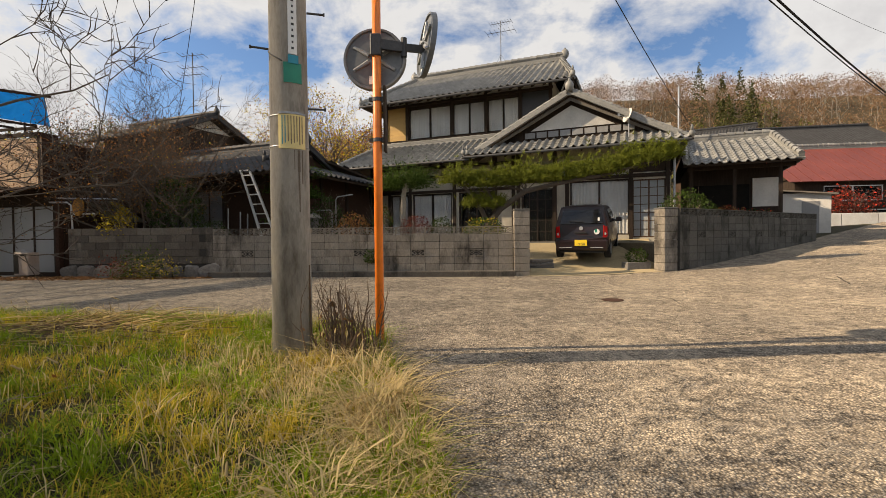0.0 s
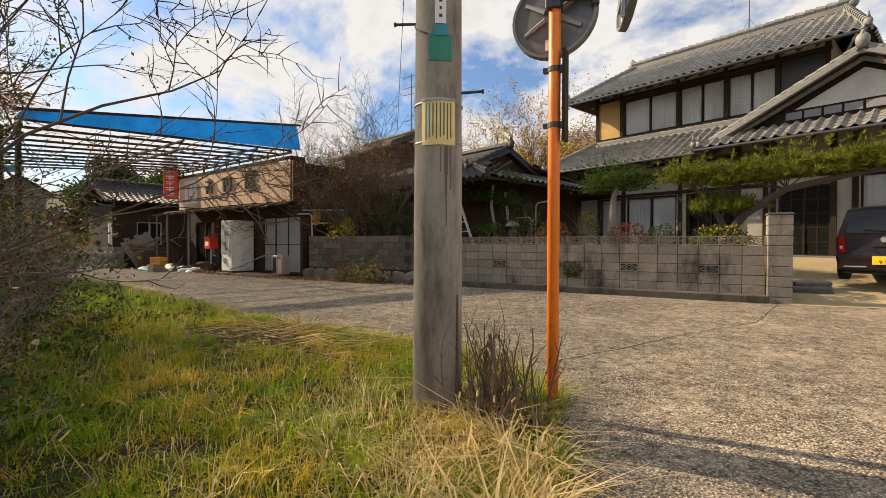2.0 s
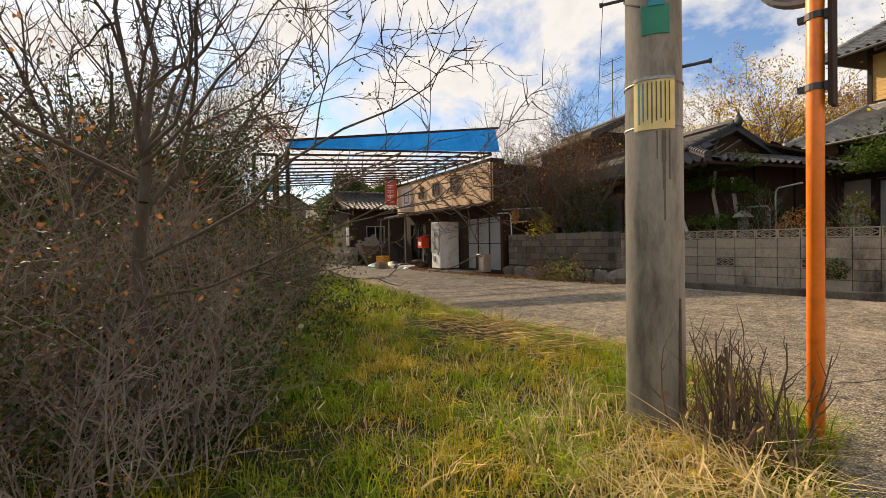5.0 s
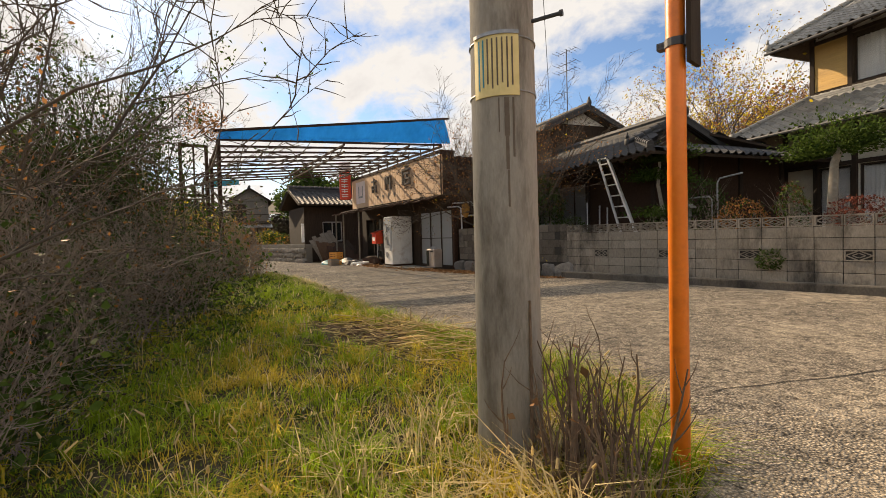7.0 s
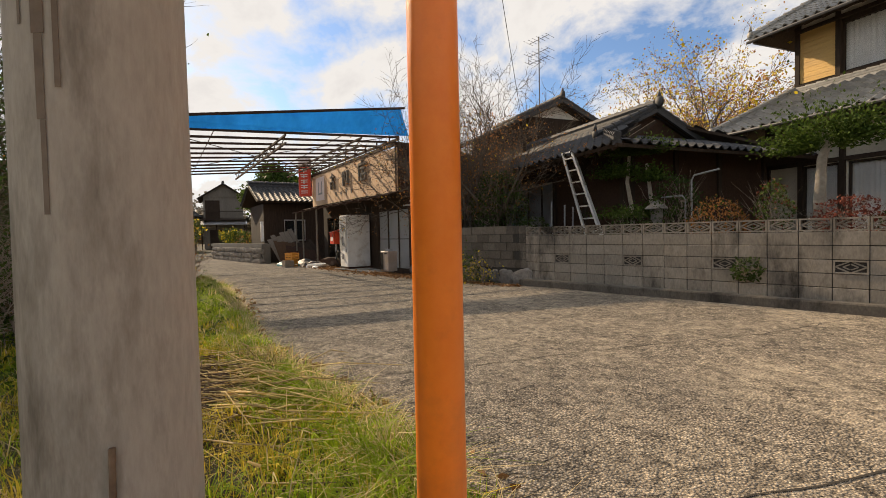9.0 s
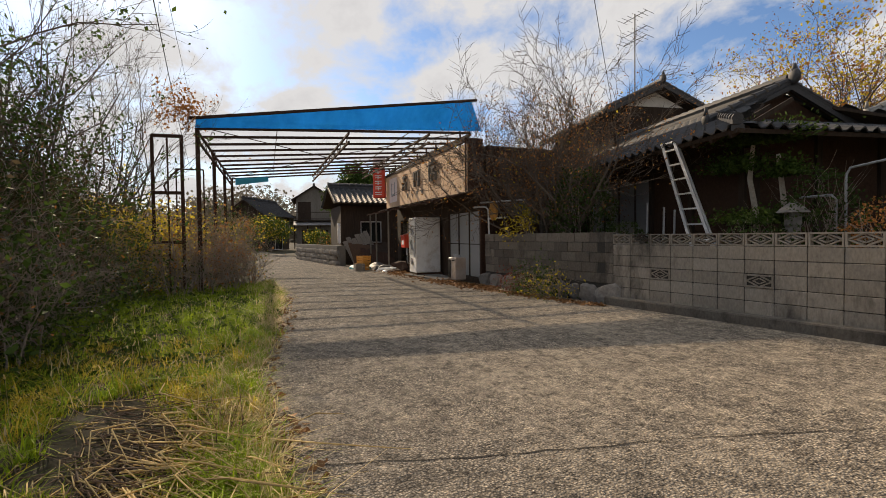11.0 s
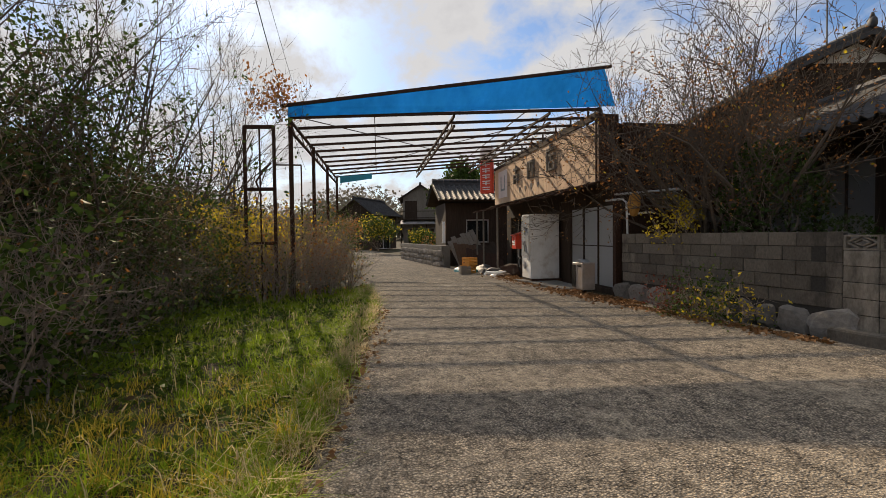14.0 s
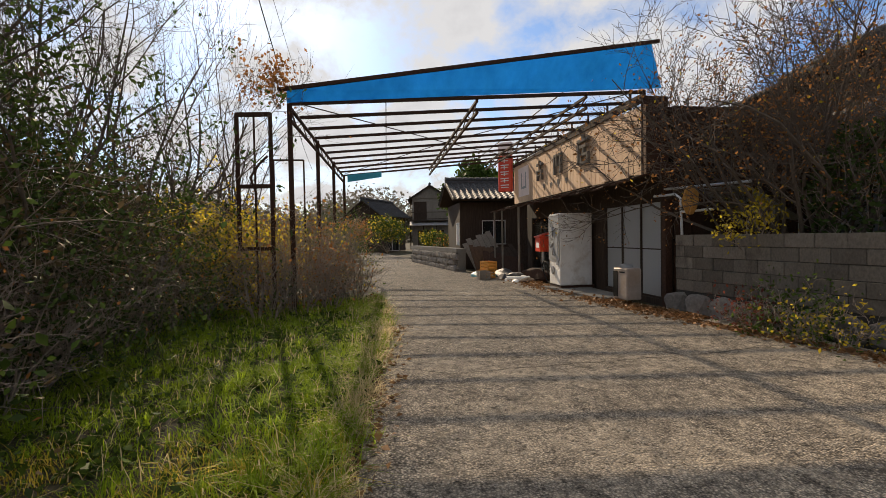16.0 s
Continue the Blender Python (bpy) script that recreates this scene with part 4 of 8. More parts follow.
tiled_slope(store, (0, 2.1, 5.55), (-5.6, 2.1, 5.55), (-5.6, 0, 6.5), (0, 0, 6.5), dark=True, loose=0)
ridge_cap(store, (-5.6, 0, 6.55), (0, 0, 6.55), dark=True, r=0.11)
ridge_cap(store, (0, -2.05, 5.62), (0, 0, 6.55), dark=True, r=0.08, name="barge_ridge")
ridge_cap(store, (0, 2.05, 5.62), (0, 0, 6.55), dark=True, r=0.08, name="barge_ridge")
end_tile(store, (0.05, 0, 6.6), 0.15, True)

# ---- the shop ----
SHOP_M = Matrix.Translation((-11.1, 12.78, 0)) @ Matrix.Rotation(radians(-11.7), 4, "Z")
shop = thing("old_shop", "abandoned shop with cream boarded sign front and rusting walls", "shop", SHOP_M)
shell(shop, "wall", -8.4, 0.0, 0.62, 4.0, 0.1, 3.9, WOOD_D, front=False)
FW = T((-8.4, 0.5, 0))
pierced(shop, "wall_front", FW, 8.4, 0.1, 2.9, [(0.5, 2.2, 0.2, 2.2), (2.6, 4.6, 0.2, 2.2), (5.9, 8.2, 0.25, 2.25)], WOOD_D)
sash(shop, FW, 5.9, 8.2, 0.25, 2.25, 3, WOOD_D, GLASS_F, None, bars=1, name="sliding_door")
sash(shop, FW, 2.6, 4.6, 0.2, 2.2, 2, WOOD_D, GLASS, None, name="sliding_door")
sash(shop, FW, 0.5, 2.2, 0.2, 2.2, 2, WOOD_D, GLASS, None, name="sliding_door")
bm = bmesh.new()
bm_span(bm, -8.4, 0.0, 0.02, 0.5, 2.86, 2.98)
bm_sheet(bm, [(-8.5, 0.0, 4.02), (0.02, 0.0, 4.02), (0.02, 4.2, 3.92), (-8.5, 4.2, 3.92)], 0.06)
part("flat_roof", bm, RUST, shop)
# boards of the sign, one by one
BOARD_ME = box_mesh("sign_board_plank", 0.192, 0.03, 1.0, SIGNB, 0.004)
for k in range(42):
    x = -8.3 + 0.2 * k
    top = 4.08 + 0.10 * math.sin(k * 0.09) - 0.03 * (k % 7 == 3)
    bot = 2.74 - 0.05 * random.random() * (k > 30)
    piece("plank", BOARD_ME, shop, T((x + 0.1, -0.005, bot)) @ Matrix.Diagonal((1, 1, top - bot, 1)))
bm = bmesh.new()
bm_span(bm, -8.42, 0.03, -0.045, 0.03, 4.09, 4.19)
part("sign_coping", bm, RUST, shop)
bm = bmesh.new()
bm_span(bm, 0.0, 0.05, -0.04, 0.5, 2.7, 4.2)
bm_span(bm, -0.05, 0.06, 0.42, 0.56, 0.1, 2.9)
part("corner_post", bm, RUST, shop)
bm = bmesh.new()
for k in range(36):
    x = -9.6 + k * 0.27
    d = 0.03 * math.sin(k * 1.7)
    bm_sheet(bm, [(x, -0.62, 2.52 + d), (x + 0.26, -0.62, 2.53 + d), (x + 0.26, 0.02, 2.72), (x, 0.02, 2.72)], 0.035)
part("awning", bm, RUST, shop, "sagging rusty awning strip")
bm = bmesh.new()
for x in (-9.4, -8.3, -6.3):
    bm_tube(bm, [(x, -0.5, 0.1), (x, -0.5, 2.55)], 0.04, 6)
part("awning_post", bm, WOOD_G, shop)
# rotting side wall: patched sheets
bm = bmesh.new()
for k in range(9):
    for j in range(3):
        v = 0.62 + k * 0.38
        bm_span(bm, 0.005, 0.018 + 0.012 * random.random(), v, v + 0.37, 0.15 + j * 1.3, 1.43 + j * 1.3)
part("side_cladding", bm, MUD, shop)

# ---- utility pole ----
POLE = Vector((-1.34, 4.08, 0))
pole = thing("utility_pole", "grey concrete utility pole with yellow notice and green band", "utility pole", Matrix.Translation((POLE.x, POLE.y, 0.05)))
bm = bmesh.new()
bm_tube(bm, [(0, 0, -0.3), (0, 0, 2.0), (0, 0, 5.0), (0, 0, 9.5)], [0.173, 0.163, 0.148, 0.12], 32)
part("shaft", bm, CONC, pole, smooth=True)


def curved_plate(parent, name, r, mid, width, z0, z1, material, label="", n=10, thick=0.006):
    """A plate bent round the pole; mid is the direction it faces, in degrees."""
    bm = bmesh.new()
    cols = []
    for k in range(n + 1):
        a = radians(mid) + width / r * (k / n - 0.5)
        cols.append([bm.verts.new((math.cos(a) * q, math.sin(a) * q, z)) for q in (r, r + thick) for z in (z0, z1)])
    for a, b in zip(cols, cols[1:]):
        for i, j in ((2, 3), (0, 1)):
            bm.faces.new((a[i], b[i], b[j], a[j]))
        bm.faces.new((a[3], b[3], b[1], a[1]))
        bm.faces.new((a[0], b[0], b[2], a[2]))
    for c in (cols[0], cols[-1]):
        bm.faces.new((c[0], c[2], c[3], c[1]))
    return part(name, bm, material, parent, label, smooth=False)


# ---- curve mirror ----
mpole = thing("traffic_mirror", "orange steel post carrying two round convex mirrors", "traffic mirror", Matrix.Translation((-0.61, 4.40, 0.05)))
bm = bmesh.new()
bm_tube(bm, [(0, 0, -0.2), (0, 0, 2.0), (0, 0, 4.1)], 0.041, 20)
part("post", bm, ORANGE, mpole, smooth=True)

# ---- canopy frame over the road ----
canopy = thing("awning_frame", "rusty steel awning frame with a torn blue sheet fascia", "awning")
CF = [Vector((-13.05, 6.4, 4.08)), Vector((-11.65, 13.35, 4.50)), Vector((-19.8, 14.9, 4.5)), Vector((-22.6, 8.7, 4.08))]


def on_canopy(s, t):
    return CF[0].lerp(CF[1], s).lerp(CF[3].lerp(CF[2], s), t)


bm = bmesh.new()
bm_sheet(bm, [(-13.0, 6.35, 4.08), (-11.5, 13.65, 4.56), (-11.05, 12.95, 5.22), (-12.75, 6.35, 4.22)], 0.01)
part("blue_fascia", bm, BLUE, canopy, "faded blue plastic sheet fascia")
bm = bmesh.new()
bm_beam(bm, (-12.75, 6.2, 4.23), (-11.0, 13.1, 5.25), 0.06, 0.06)
part("top_rail", bm, RUST, canopy)
for k in range(11):
    bm = bmesh.new()
    bm_beam(bm, on_canopy(0, k / 10), on_canopy(1, k / 10), 0.08, 0.055)
    part("purlin", bm, RUST, canopy)
for s in (0.0, 0.5, 0.82):
    bm = bmesh.new()
    for dz in (0.0, -0.22):
        bm_beam(bm, on_canopy(s, 0) + Vector((0, 0, dz - 0.06)), on_canopy(s, 1) + Vector((0, 0, dz - 0.06)), 0.05, 0.05)
    n = 16
    for i in range(n):
        bm_beam(bm, on_canopy(s, i / n) + Vector((0, 0, -0.06 - 0.22 * (i % 2))), on_canopy(s, (i + 1) / n) + Vector((0, 0, -0.06 - 0.22 * ((i + 1) % 2))), 0.02, 0.02)
    part("truss", bm, RUST, canopy)
bm = bmesh.new()
bm_beam(bm, on_canopy(1, 0) + Vector((0, 0, -0.05)), on_canopy(1, 1) + Vector((0, 0, -0.05)), 0.07, 0.07)
part("edge_rail", bm, RUST, canopy)
for t in (0.0, 0.33, 0.66, 1.0):
    p = on_canopy(0, t)
    bm = bmesh.new()
    bm_beam(bm, (p.x, p.y, 0.0), p, 0.09, 0.09)
    part("post", bm, RUST, canopy)
for k in range(9):
    p = on_canopy(1, k / 8)
    bm = bmesh.new()
    q = SHOP_M @ Vector((-0.6 - k * 0.95, 0.1, 4.1))
    bm_beam(bm, q, (q.x, q.y, 4.1 + 0.42), 0.035, 0.035)
    part("strut", bm, RUST, canopy)
for s0, t0, s1, t1 in ((0, 0, 0.5, 0.5), (0.5, 0.5, 1, 1), (0, 1, 0.5, 0.5), (0.5, 0.5, 1, 0), (0.25, 0, 0.25, 1), (0.75, 0, 0.75, 1)):
    bm = bmesh.new()
    bm_beam(bm, on_canopy(s0, t0) + Vector((0, 0, 0.05)), on_canopy(s1, t1) + Vector((0, 0, 0.05)), 0.018, 0.018)
    part("brace", bm, RUST, canopy)

# ---- plants ----
def stick_mesh(name, segs, material, sides=4):
    """Tapered prisms for many branch segments: rows of x0 y0 z0 x1 y1 z1 r0 r1."""
    s = np.asarray(segs, float)
    a, b, r0, r1 = s[:, 0:3], s[:, 3:6], s[:, 6:7], s[:, 7:8]
    d = b - a
    d /= np.linalg.norm(d, axis=1, keepdims=True) + 1e-9
    ref = np.where(np.abs(d[:, 2:3]) > 0.9, np.array([[1.0, 0, 0]]), np.array([[0, 0, 1.0]]))
    p = np.cross(d, ref)
    p /= np.linalg.norm(p, axis=1, keepdims=True) + 1e-9
    q = np.cross(d, p)
    rings = []
    for k in range(sides):
        o = p * math.cos(2 * math.pi * k / sides) + q * math.sin(2 * math.pi * k / sides)
        rings.append((a + o * r0, b + o * r1))
    v = np.stack([x for pair in rings for x in pair], 1)
    n = len(s)
    base = (np.arange(n) * 2 * sides)[:, None, None]
    quads = np.array([(2 * k, 2 * ((k + 1) % sides), 2 * ((k + 1) % sides) + 1, 2 * k + 1) for k in range(sides)])
    me = fast_mesh(name, v.reshape(-1, 3), 4, material, (base + quads[None]).reshape(-1, 4))
    me.polygons.foreach_set("use_smooth", [True] * len(me.polygons))
    return me


def leaf_mesh(name, pts, size, material, ratio=0.5, seed=1, flat=0.0):
    """A small bent leaf (two triangles, a fold between) at every point."""
    r = np.random.default_rng(seed)
    pts = np.asarray(pts, float)
    n = len(pts)
    d = r.normal(size=(n, 3))
    d[:, 2] *= 1 - flat
    d /= np.linalg.norm(d, axis=1, keepdims=True)
    s = np.cross(d, r.normal(size=(n, 3)))
    s /= np.linalg.norm(s, axis=1, keepdims=True) + 1e-9
    up = np.cross(d, s)
    L = size * r.uniform(0.6, 1.3, (n, 1))
    W = L * ratio * 0.5
    v = np.stack([pts, pts + d * L * 0.5 + s * W + up * L * 0.12, pts + d * L, pts + d * L * 0.5 - s * W + up * L * 0.12], 1)
    return fast_mesh(name, v.reshape(-1, 3), 4, material)


def grow(r, p, d, length, radius, depth, segs, tips, kids=4, wiggle=0.25, up=0.15, shrink=0.62, angle=0.75, steps=4, first=0.25, thin=0.0034):
    """A branch that wanders, and its side branches; adds rows to segs and end points to tips."""
    p, d = np.array(p, float), np.array(d, float)
    d /= np.linalg.norm(d)
    path = [(p.copy(), d.copy(), radius)]
    for i in range(steps):
        d = d + r.normal(size=3) * wiggle + np.array([0, 0, up])
        d /= np.linalg.norm(d)
        q = p + d * length / steps
        r1 = radius * (1 - 0.72 * (i + 1) / steps)
        segs.append((*p, *q, path[-1][2], r1))
        p = q
        path.append((p.copy(), d.copy(), r1))
    tips.append(tuple(p))
    if depth <= 0:
        return
    for k in range(kids):
        f = first + (1 - first) * (k + r.random()) / kids
        i = min(steps - 1, int(f * steps))
        w = f * steps - i
        bp = path[i][0] * (1 - w) + path[i + 1][0] * w
        bd = path[i][1]
        side = np.cross(bd, r.normal(size=3))
        side /= np.linalg.norm(side) + 1e-9
        nd = bd * math.cos(angle) + side * math.sin(angle)
        grow(r, bp, nd, length * shrink * r.uniform(0.7, 1.15), max(thin, path[i][2] * 0.62), depth - 1, segs, tips, kids, wiggle, up, shrink, angle, max(2, steps - 1), 0.15, thin)


def near_points(r, tips, n, spread):
    t = np.array(tips)
    return t[r.integers(0, len(t), n)] + r.normal(size=(n, 3)) * spread


def plant(name, label, category, m, segs, material, leaves=(), group="", sides=4, trunk_name="branches"):
    """leaves: rows of (points, size, material, ratio)."""
    ob = thing(name, label, category, m, group)
    thick = [s for s in segs if s[6] > 0.018]
    thin = [s for s in segs if s[6] <= 0.018]
    for nm, rows, k in (("trunk", thick, max(sides, 6)), ("twig_crown", thin, sides)):
        if rows:
            w = new(nm, stick_mesh(nm, rows, material, k))
            w.parent = ob
            if nm == "twig_crown":
                w["kind"] = "stuff"
    for i, (pts, size, lm, ratio) in enumerate(leaves):
        l = new("foliage", leaf_mesh("foliage", pts, size, lm, ratio, seed=i + 3))
        l.parent = ob
        l["kind"] = "stuff"
    return ob


# the bare tree at the edge of the thicket
r = np.random.default_rng(11)
segs, tips = [], []
trunk = [(0, 0, -0.2), (0.03, 0.03, 0.5), (-0.05, 0.0, 1.05), (0.02, 0.02, 1.35), (-0.02, 0.05, 1.62)]
for a, b, ra, rb in zip(trunk, trunk[1:], (0.036, 0.033, 0.031, 0.029), (0.033, 0.031, 0.029, 0.025)):
    segs.append((*a, *b, ra, rb))
for d, l, ra, h in (((-0.55, -0.35, 1.0), 1.9, 0.026, 1.6), ((0.05, 0.12, 1.0), 2.0, 0.03, 1.6), ((0.1, 0.6, 0.75), 1.6, 0.022, 1.3), ((-0.2, -0.8, 0.55), 1.7, 0.022, 1.45), ((0.25, 0.6, 0.95), 1.4, 0.018, 1.6), ((-0.8, 0.4, 0.7), 1.8, 0.022, 1.6), ((0.5, 0.5, 0.35), 1.9, 0.018, 1.05), ((0.3, 0.9, 0.1), 1.9, 0.014, 0.85), ((0.6, 0.1, 0.6), 1.3, 0.016, 1.55), ((0.5, -0.3, 0.9), 1.1, 0.016, 1.6)):
    grow(r, (0, 0.02, h), d, l, ra * 0.7, 3, segs, tips, kids=5, wiggle=0.18, up=0.08, shrink=0.5, angle=0.8, steps=6, first=0.2)
plant("bare_tree", "leafless grey-brown tree with spreading thorny branches", "tree", Matrix.Translation((-2.85, 1.57, 0.2)), segs, BARK, sides=5)

# thicket shrubs: a few shapes, copied with turns
def shrub_shape(seed, h, stems, leaf_sets, twig=TWIG, lean=0.35, kids=5, depth=2):
    r = np.random.default_rng(seed)
    segs, tips = [], []
    for k in range(stems):
        a = r.uniform(0, 2 * math.pi)
        d = (math.cos(a) * lean * r.uniform(0.2, 1.6), math.sin(a) * lean * r.uniform(0.2, 1.6), 1)
        grow(r, (math.cos(a) * 0.15, math.sin(a) * 0.15, -0.1), d, h * r.uniform(0.6, 1.0), 0.012 * h ** 0.6, depth, segs, tips, kids=kids, wiggle=0.2, up=0.06, shrink=0.52, angle=0.8, steps=5)
    lv = []
    for n, size, m, ratio, low in leaf_sets:
        pts = near_points(r, tips, n, 0.10)
        if low:
            pts[:, 2] *= r.uniform(0.15, 0.75, n)
        lv.append((pts, size, m, ratio))
    return segs, lv


KINDS = [
    ("leafless thorny shrub with tangled brown twigs", shrub_shape(1, 2.0, 10, [(260, 0.055, LEAF_D, 0.5, True), (50, 0.045, LEAF_O, 0.5, False)])),
    ("tangled shrub with dark evergreen leaves low down", shrub_shape(2, 2.4, 10, [(500, 0.06, LEAF_D, 0.5, False), (120, 0.06, LEAF_G, 0.5, True)])),
    ("brown brushwood shrub with a few rusty leaves", shrub_shape(3, 2.2, 11, [(150, 0.05, LEAF_O, 0.6, False), (160, 0.05, LEAF_D, 0.5, True)])),
    ("leafless tangled brushwood shrub", shrub_shape(4, 1.7, 12, [(160, 0.05, LEAF_D, 0.5, True), (40, 0.045, LEAF_O, 0.5, False)], lean=0.6)),
    ("dense dark evergreen shrub with fine twigs", shrub_shape(5, 2.6, 9, [(900, 0.065, LEAF_D, 0.5, False), (300, 0.06, LEAF_D, 0.5, True)])),
    ("shaded shrub thick with small dark leaves", shrub_shape(6, 2.3, 11, [(1300, 0.06, LEAF_D, 0.5, False), (1300, 0.06, LEAF_W, 0.5, False), (700, 0.06, LEAF_W, 0.5, True)])),
    ("dense dark evergreen shrub in shade", shrub_shape(7, 2.5, 10, [(1500, 0.065, LEAF_D, 0.5, False), (1900, 0.065, LEAF_W, 0.5, False), (1400, 0.07, LEAF_D, 0.5, True)])),
]
BASES = []
border = [(-2.2, 0.6), (-3.0, 1.1), (-4.2, 1.75), (-5.8, 2.75), (-7.4, 3.85), (-8.6, 4.25), (-9.8, 4.3), (-11.2, 4.4), (-12.4, 5.0)]
spots = []
for i in range(len(border) - 1):
    a, b = Vector(border[i]), Vector(border[i + 1])
    nrm = Vector((b.y - a.y, -(b.x - a.x))).normalized() * -1
    if nrm.y > 0:
        nrm = -nrm
    for k in range(3):
        p = a.lerp(b, (k + 0.5) / 3)
        spots.append((p + nrm * (0.25 + 0.25 * random.random()), random.choice((0, 3, 2, 0, 3)), 0.72 + 0.25 * random.random()))
        spots.append((p + nrm * (1.4 + 0.4 * random.random()), random.choice((0, 2, 2, 3) if i < 4 else (5, 6, 0, 6)), 0.85 + 0.25 * random.random()))
        if k % 2 == 0 and i not in (2, 3):
            spots.append((p + nrm * (2.6 + 0.6 * random.random()), random.choice((0, 3, 2, 1) if i < 2 else (5, 6, 6)), 1.0 + 0.3 * random.random()))
            spots.append((p + nrm * (4.2 + 0.9 * random.random()), random.choice((4, 1, 0) if i < 2 else (5, 6, 6)), 1.05 + 0.3 * random.random()))
spots += [(Vector(q), k, s) for q, k, s in (((-2.55, 1.75), 3, 0.5), ((-2.4, 1.3), 0, 0.5), ((-2.9, 1.95), 3, 0.6), ((-2.7, 1.1), 3, 0.62), ((-3.3, 1.9), 0, 0.7), ((-3.7, 2.15), 3, 0.7), ((-3.4, 1.6), 2, 0.75), ((-4.6, 2.5), 0, 0.7), ((-5.4, 3.0), 3, 0.75), ((-6.4, 3.5), 2, 0.75), ((-3.6, 1.3), 5, 0.6), ((-4.4, 1.8), 5, 0.6), ((-5.2, 2.4), 5, 0.6), ((-6.2, 3.0), 5, 0.65), ((-3.0, 0.8), 5, 0.6), ((-12.9, 6.5), 2, 0.8), ((-13.5, 7.1), 2, 0.75), ((-12.4, 5.9), 0, 0.85), ((-13.9, 6.7), 0, 0.9), ((-13.2, 6.0), 2, 0.95), ((-14.2, 7.6), 3, 0.9))]
made = {}
for p, k, s in spots:
    m = Matrix.Translation((p.x, p.y, ground_z(p.x, p.y) + 0.02)) @ Matrix.Rotation(random.uniform(0, 6.28), 4, "Z") @ Matrix.Scale(s, 4)
    if k not in made:
        lab, (sg, lv) = KINDS[k]
        made[k] = plant("shrub", lab, "shrub", Matrix(), sg, TWIG, lv, group="thicket shrubs", sides=3)
        made[k].matrix_basis = m
    else:
        c = copy_thing(made[k], Matrix())
        c.matrix_basis = m

# tall bare trees standing in the thicket


def bare_tall(seed, h, x, y, lean, leaf=None, n=0):
    r = np.random.default_rng(seed)
    segs, tips = [], []
    for k in range(5):
        a = r.uniform(0, 6.28)
        grow(r, (r.normal() * 0.12, r.normal() * 0.12, -0.1), (math.cos(a) * 0.28 + lean[0], math.sin(a) * 0.28 + lean[1], 1), h * r.uniform(0.65, 1), 0.038, 3, segs, tips, kids=5, wiggle=0.13, up=0.08, shrink=0.46, angle=0.6, steps=7, first=0.3)
    lv = [(near_points(r, tips, n, 0.08), 0.06, leaf, 0.6)] if leaf else []
    plant("bare_tree", "tall leafless tree with thin upright twigs", "tree", Matrix.Translation((x, y, ground_z(x, y))), segs, BARK, lv, group="bare trees in the thicket", sides=4)


bare_tall(21, 4.6, -9.3, 2.9, (-0.1, 0.05))
bare_tall(22, 5.2, -11.2, 3.0, (-0.1, 0.15), LEAF_D, 260)
bare_tall(23, 5.0, -13.2, 3.6, (0.1, 0.25), LEAF_O, 120)
bare_tall(24, 5.4, -8.2, 2.0, (0.0, 0.0), LEAF_G, 900)
bare_tall(25, 5.0, -15.8, 4.4, (0.1, 0.1))
bare_tall(26, 5.6, -17.5, 3.0, (0.0, 0.1), LEAF_D, 300)
bare_tall(27, 4.6, -6.4, 1.0, (0.0, 0.0), LEAF_O, 300)
bare_tall(28, 6.0, -20.0, 5.0, (0.0, 0.0))

# evergreens with hanging vines behind the thicket
for sd, x, y, h in ((31, -9.5, 3.2, 3.7), (32, -11.0, 3.0, 3.8), (34, -12.6, 2.6, 3.8)):
    sg, lv = shrub_shape(sd, h, 10, [(5200, 0.07, LEAF_D, 0.5, False), (1300, 0.07, LEAF_G, 0.5, False), (2200, 0.07, LEAF_D, 0.5, True)], twig=BARK)
    plant("evergreen_tree", "dense evergreen tree with small glossy leaves", "tree", Matrix.Translation((x, y, 0.15)), sg, BARK, lv, sides=4)

# golden and rusty shrubs round the awning posts
GOLD = [(-4.3, 2.35, 0.9, LEAF_G, 700), (-7.0, 4.05, 1.3, LEAF_G, 900), (-3.1, 2.0, 0.6, LEAF_G, 400), (-14.3, 4.9, 2.2, LEAF_Y, 2600), (-14.0, 5.2, 1.9, LEAF_Y, 1800), (-15.2, 5.6, 1.8, LEAF_Y, 1200), (-13.8, 6.9, 1.7, LEAF_O, 260), (-14.6, 7.2, 1.7, LEAF_O, 260), (-15.6, 7.3, 1.9, LEAF_Y, 350), (-13.2, 5.8, 1.5, LEAF_O, 200), (-16.8, 7.4, 2.0, LEAF_G, 800), (-18.5, 7.6, 2.0, LEAF_G, 900), (-12.6, 4.9, 1.4, LEAF_G, 500), (-20.5, 8.0, 2.2, LEAF_G, 900), (-16.5, 6.2, 2.2, LEAF_O, 300), (-24.0, 9.0, 2.6, LEAF_G, 1200)]
for i, (x, y, h, lm, n) in enumerate(GOLD):
    sg, lv = shrub_shape(40 + i, h, 12, [(n, 0.075, lm, 0.6, False), (n // 2, 0.07, lm, 0.6, True)], lean=0.28)
    lab = {"yellow_leaves": "leggy shrub with golden yellow autumn leaves", "rust_leaves": "leggy brown-twigged shrub with rusty leaves", "green_leaves": "leggy green-leaved shrub at the roadside"}[lm.name]
    plant("shrub", lab, "shrub", Matrix.Translation((x, y, ground_z(x, y))), sg, TWIG, lv, sides=3)
# a vine head on the corner of the awning
r = np.random.default_rng(60)
segs, tips = [], []
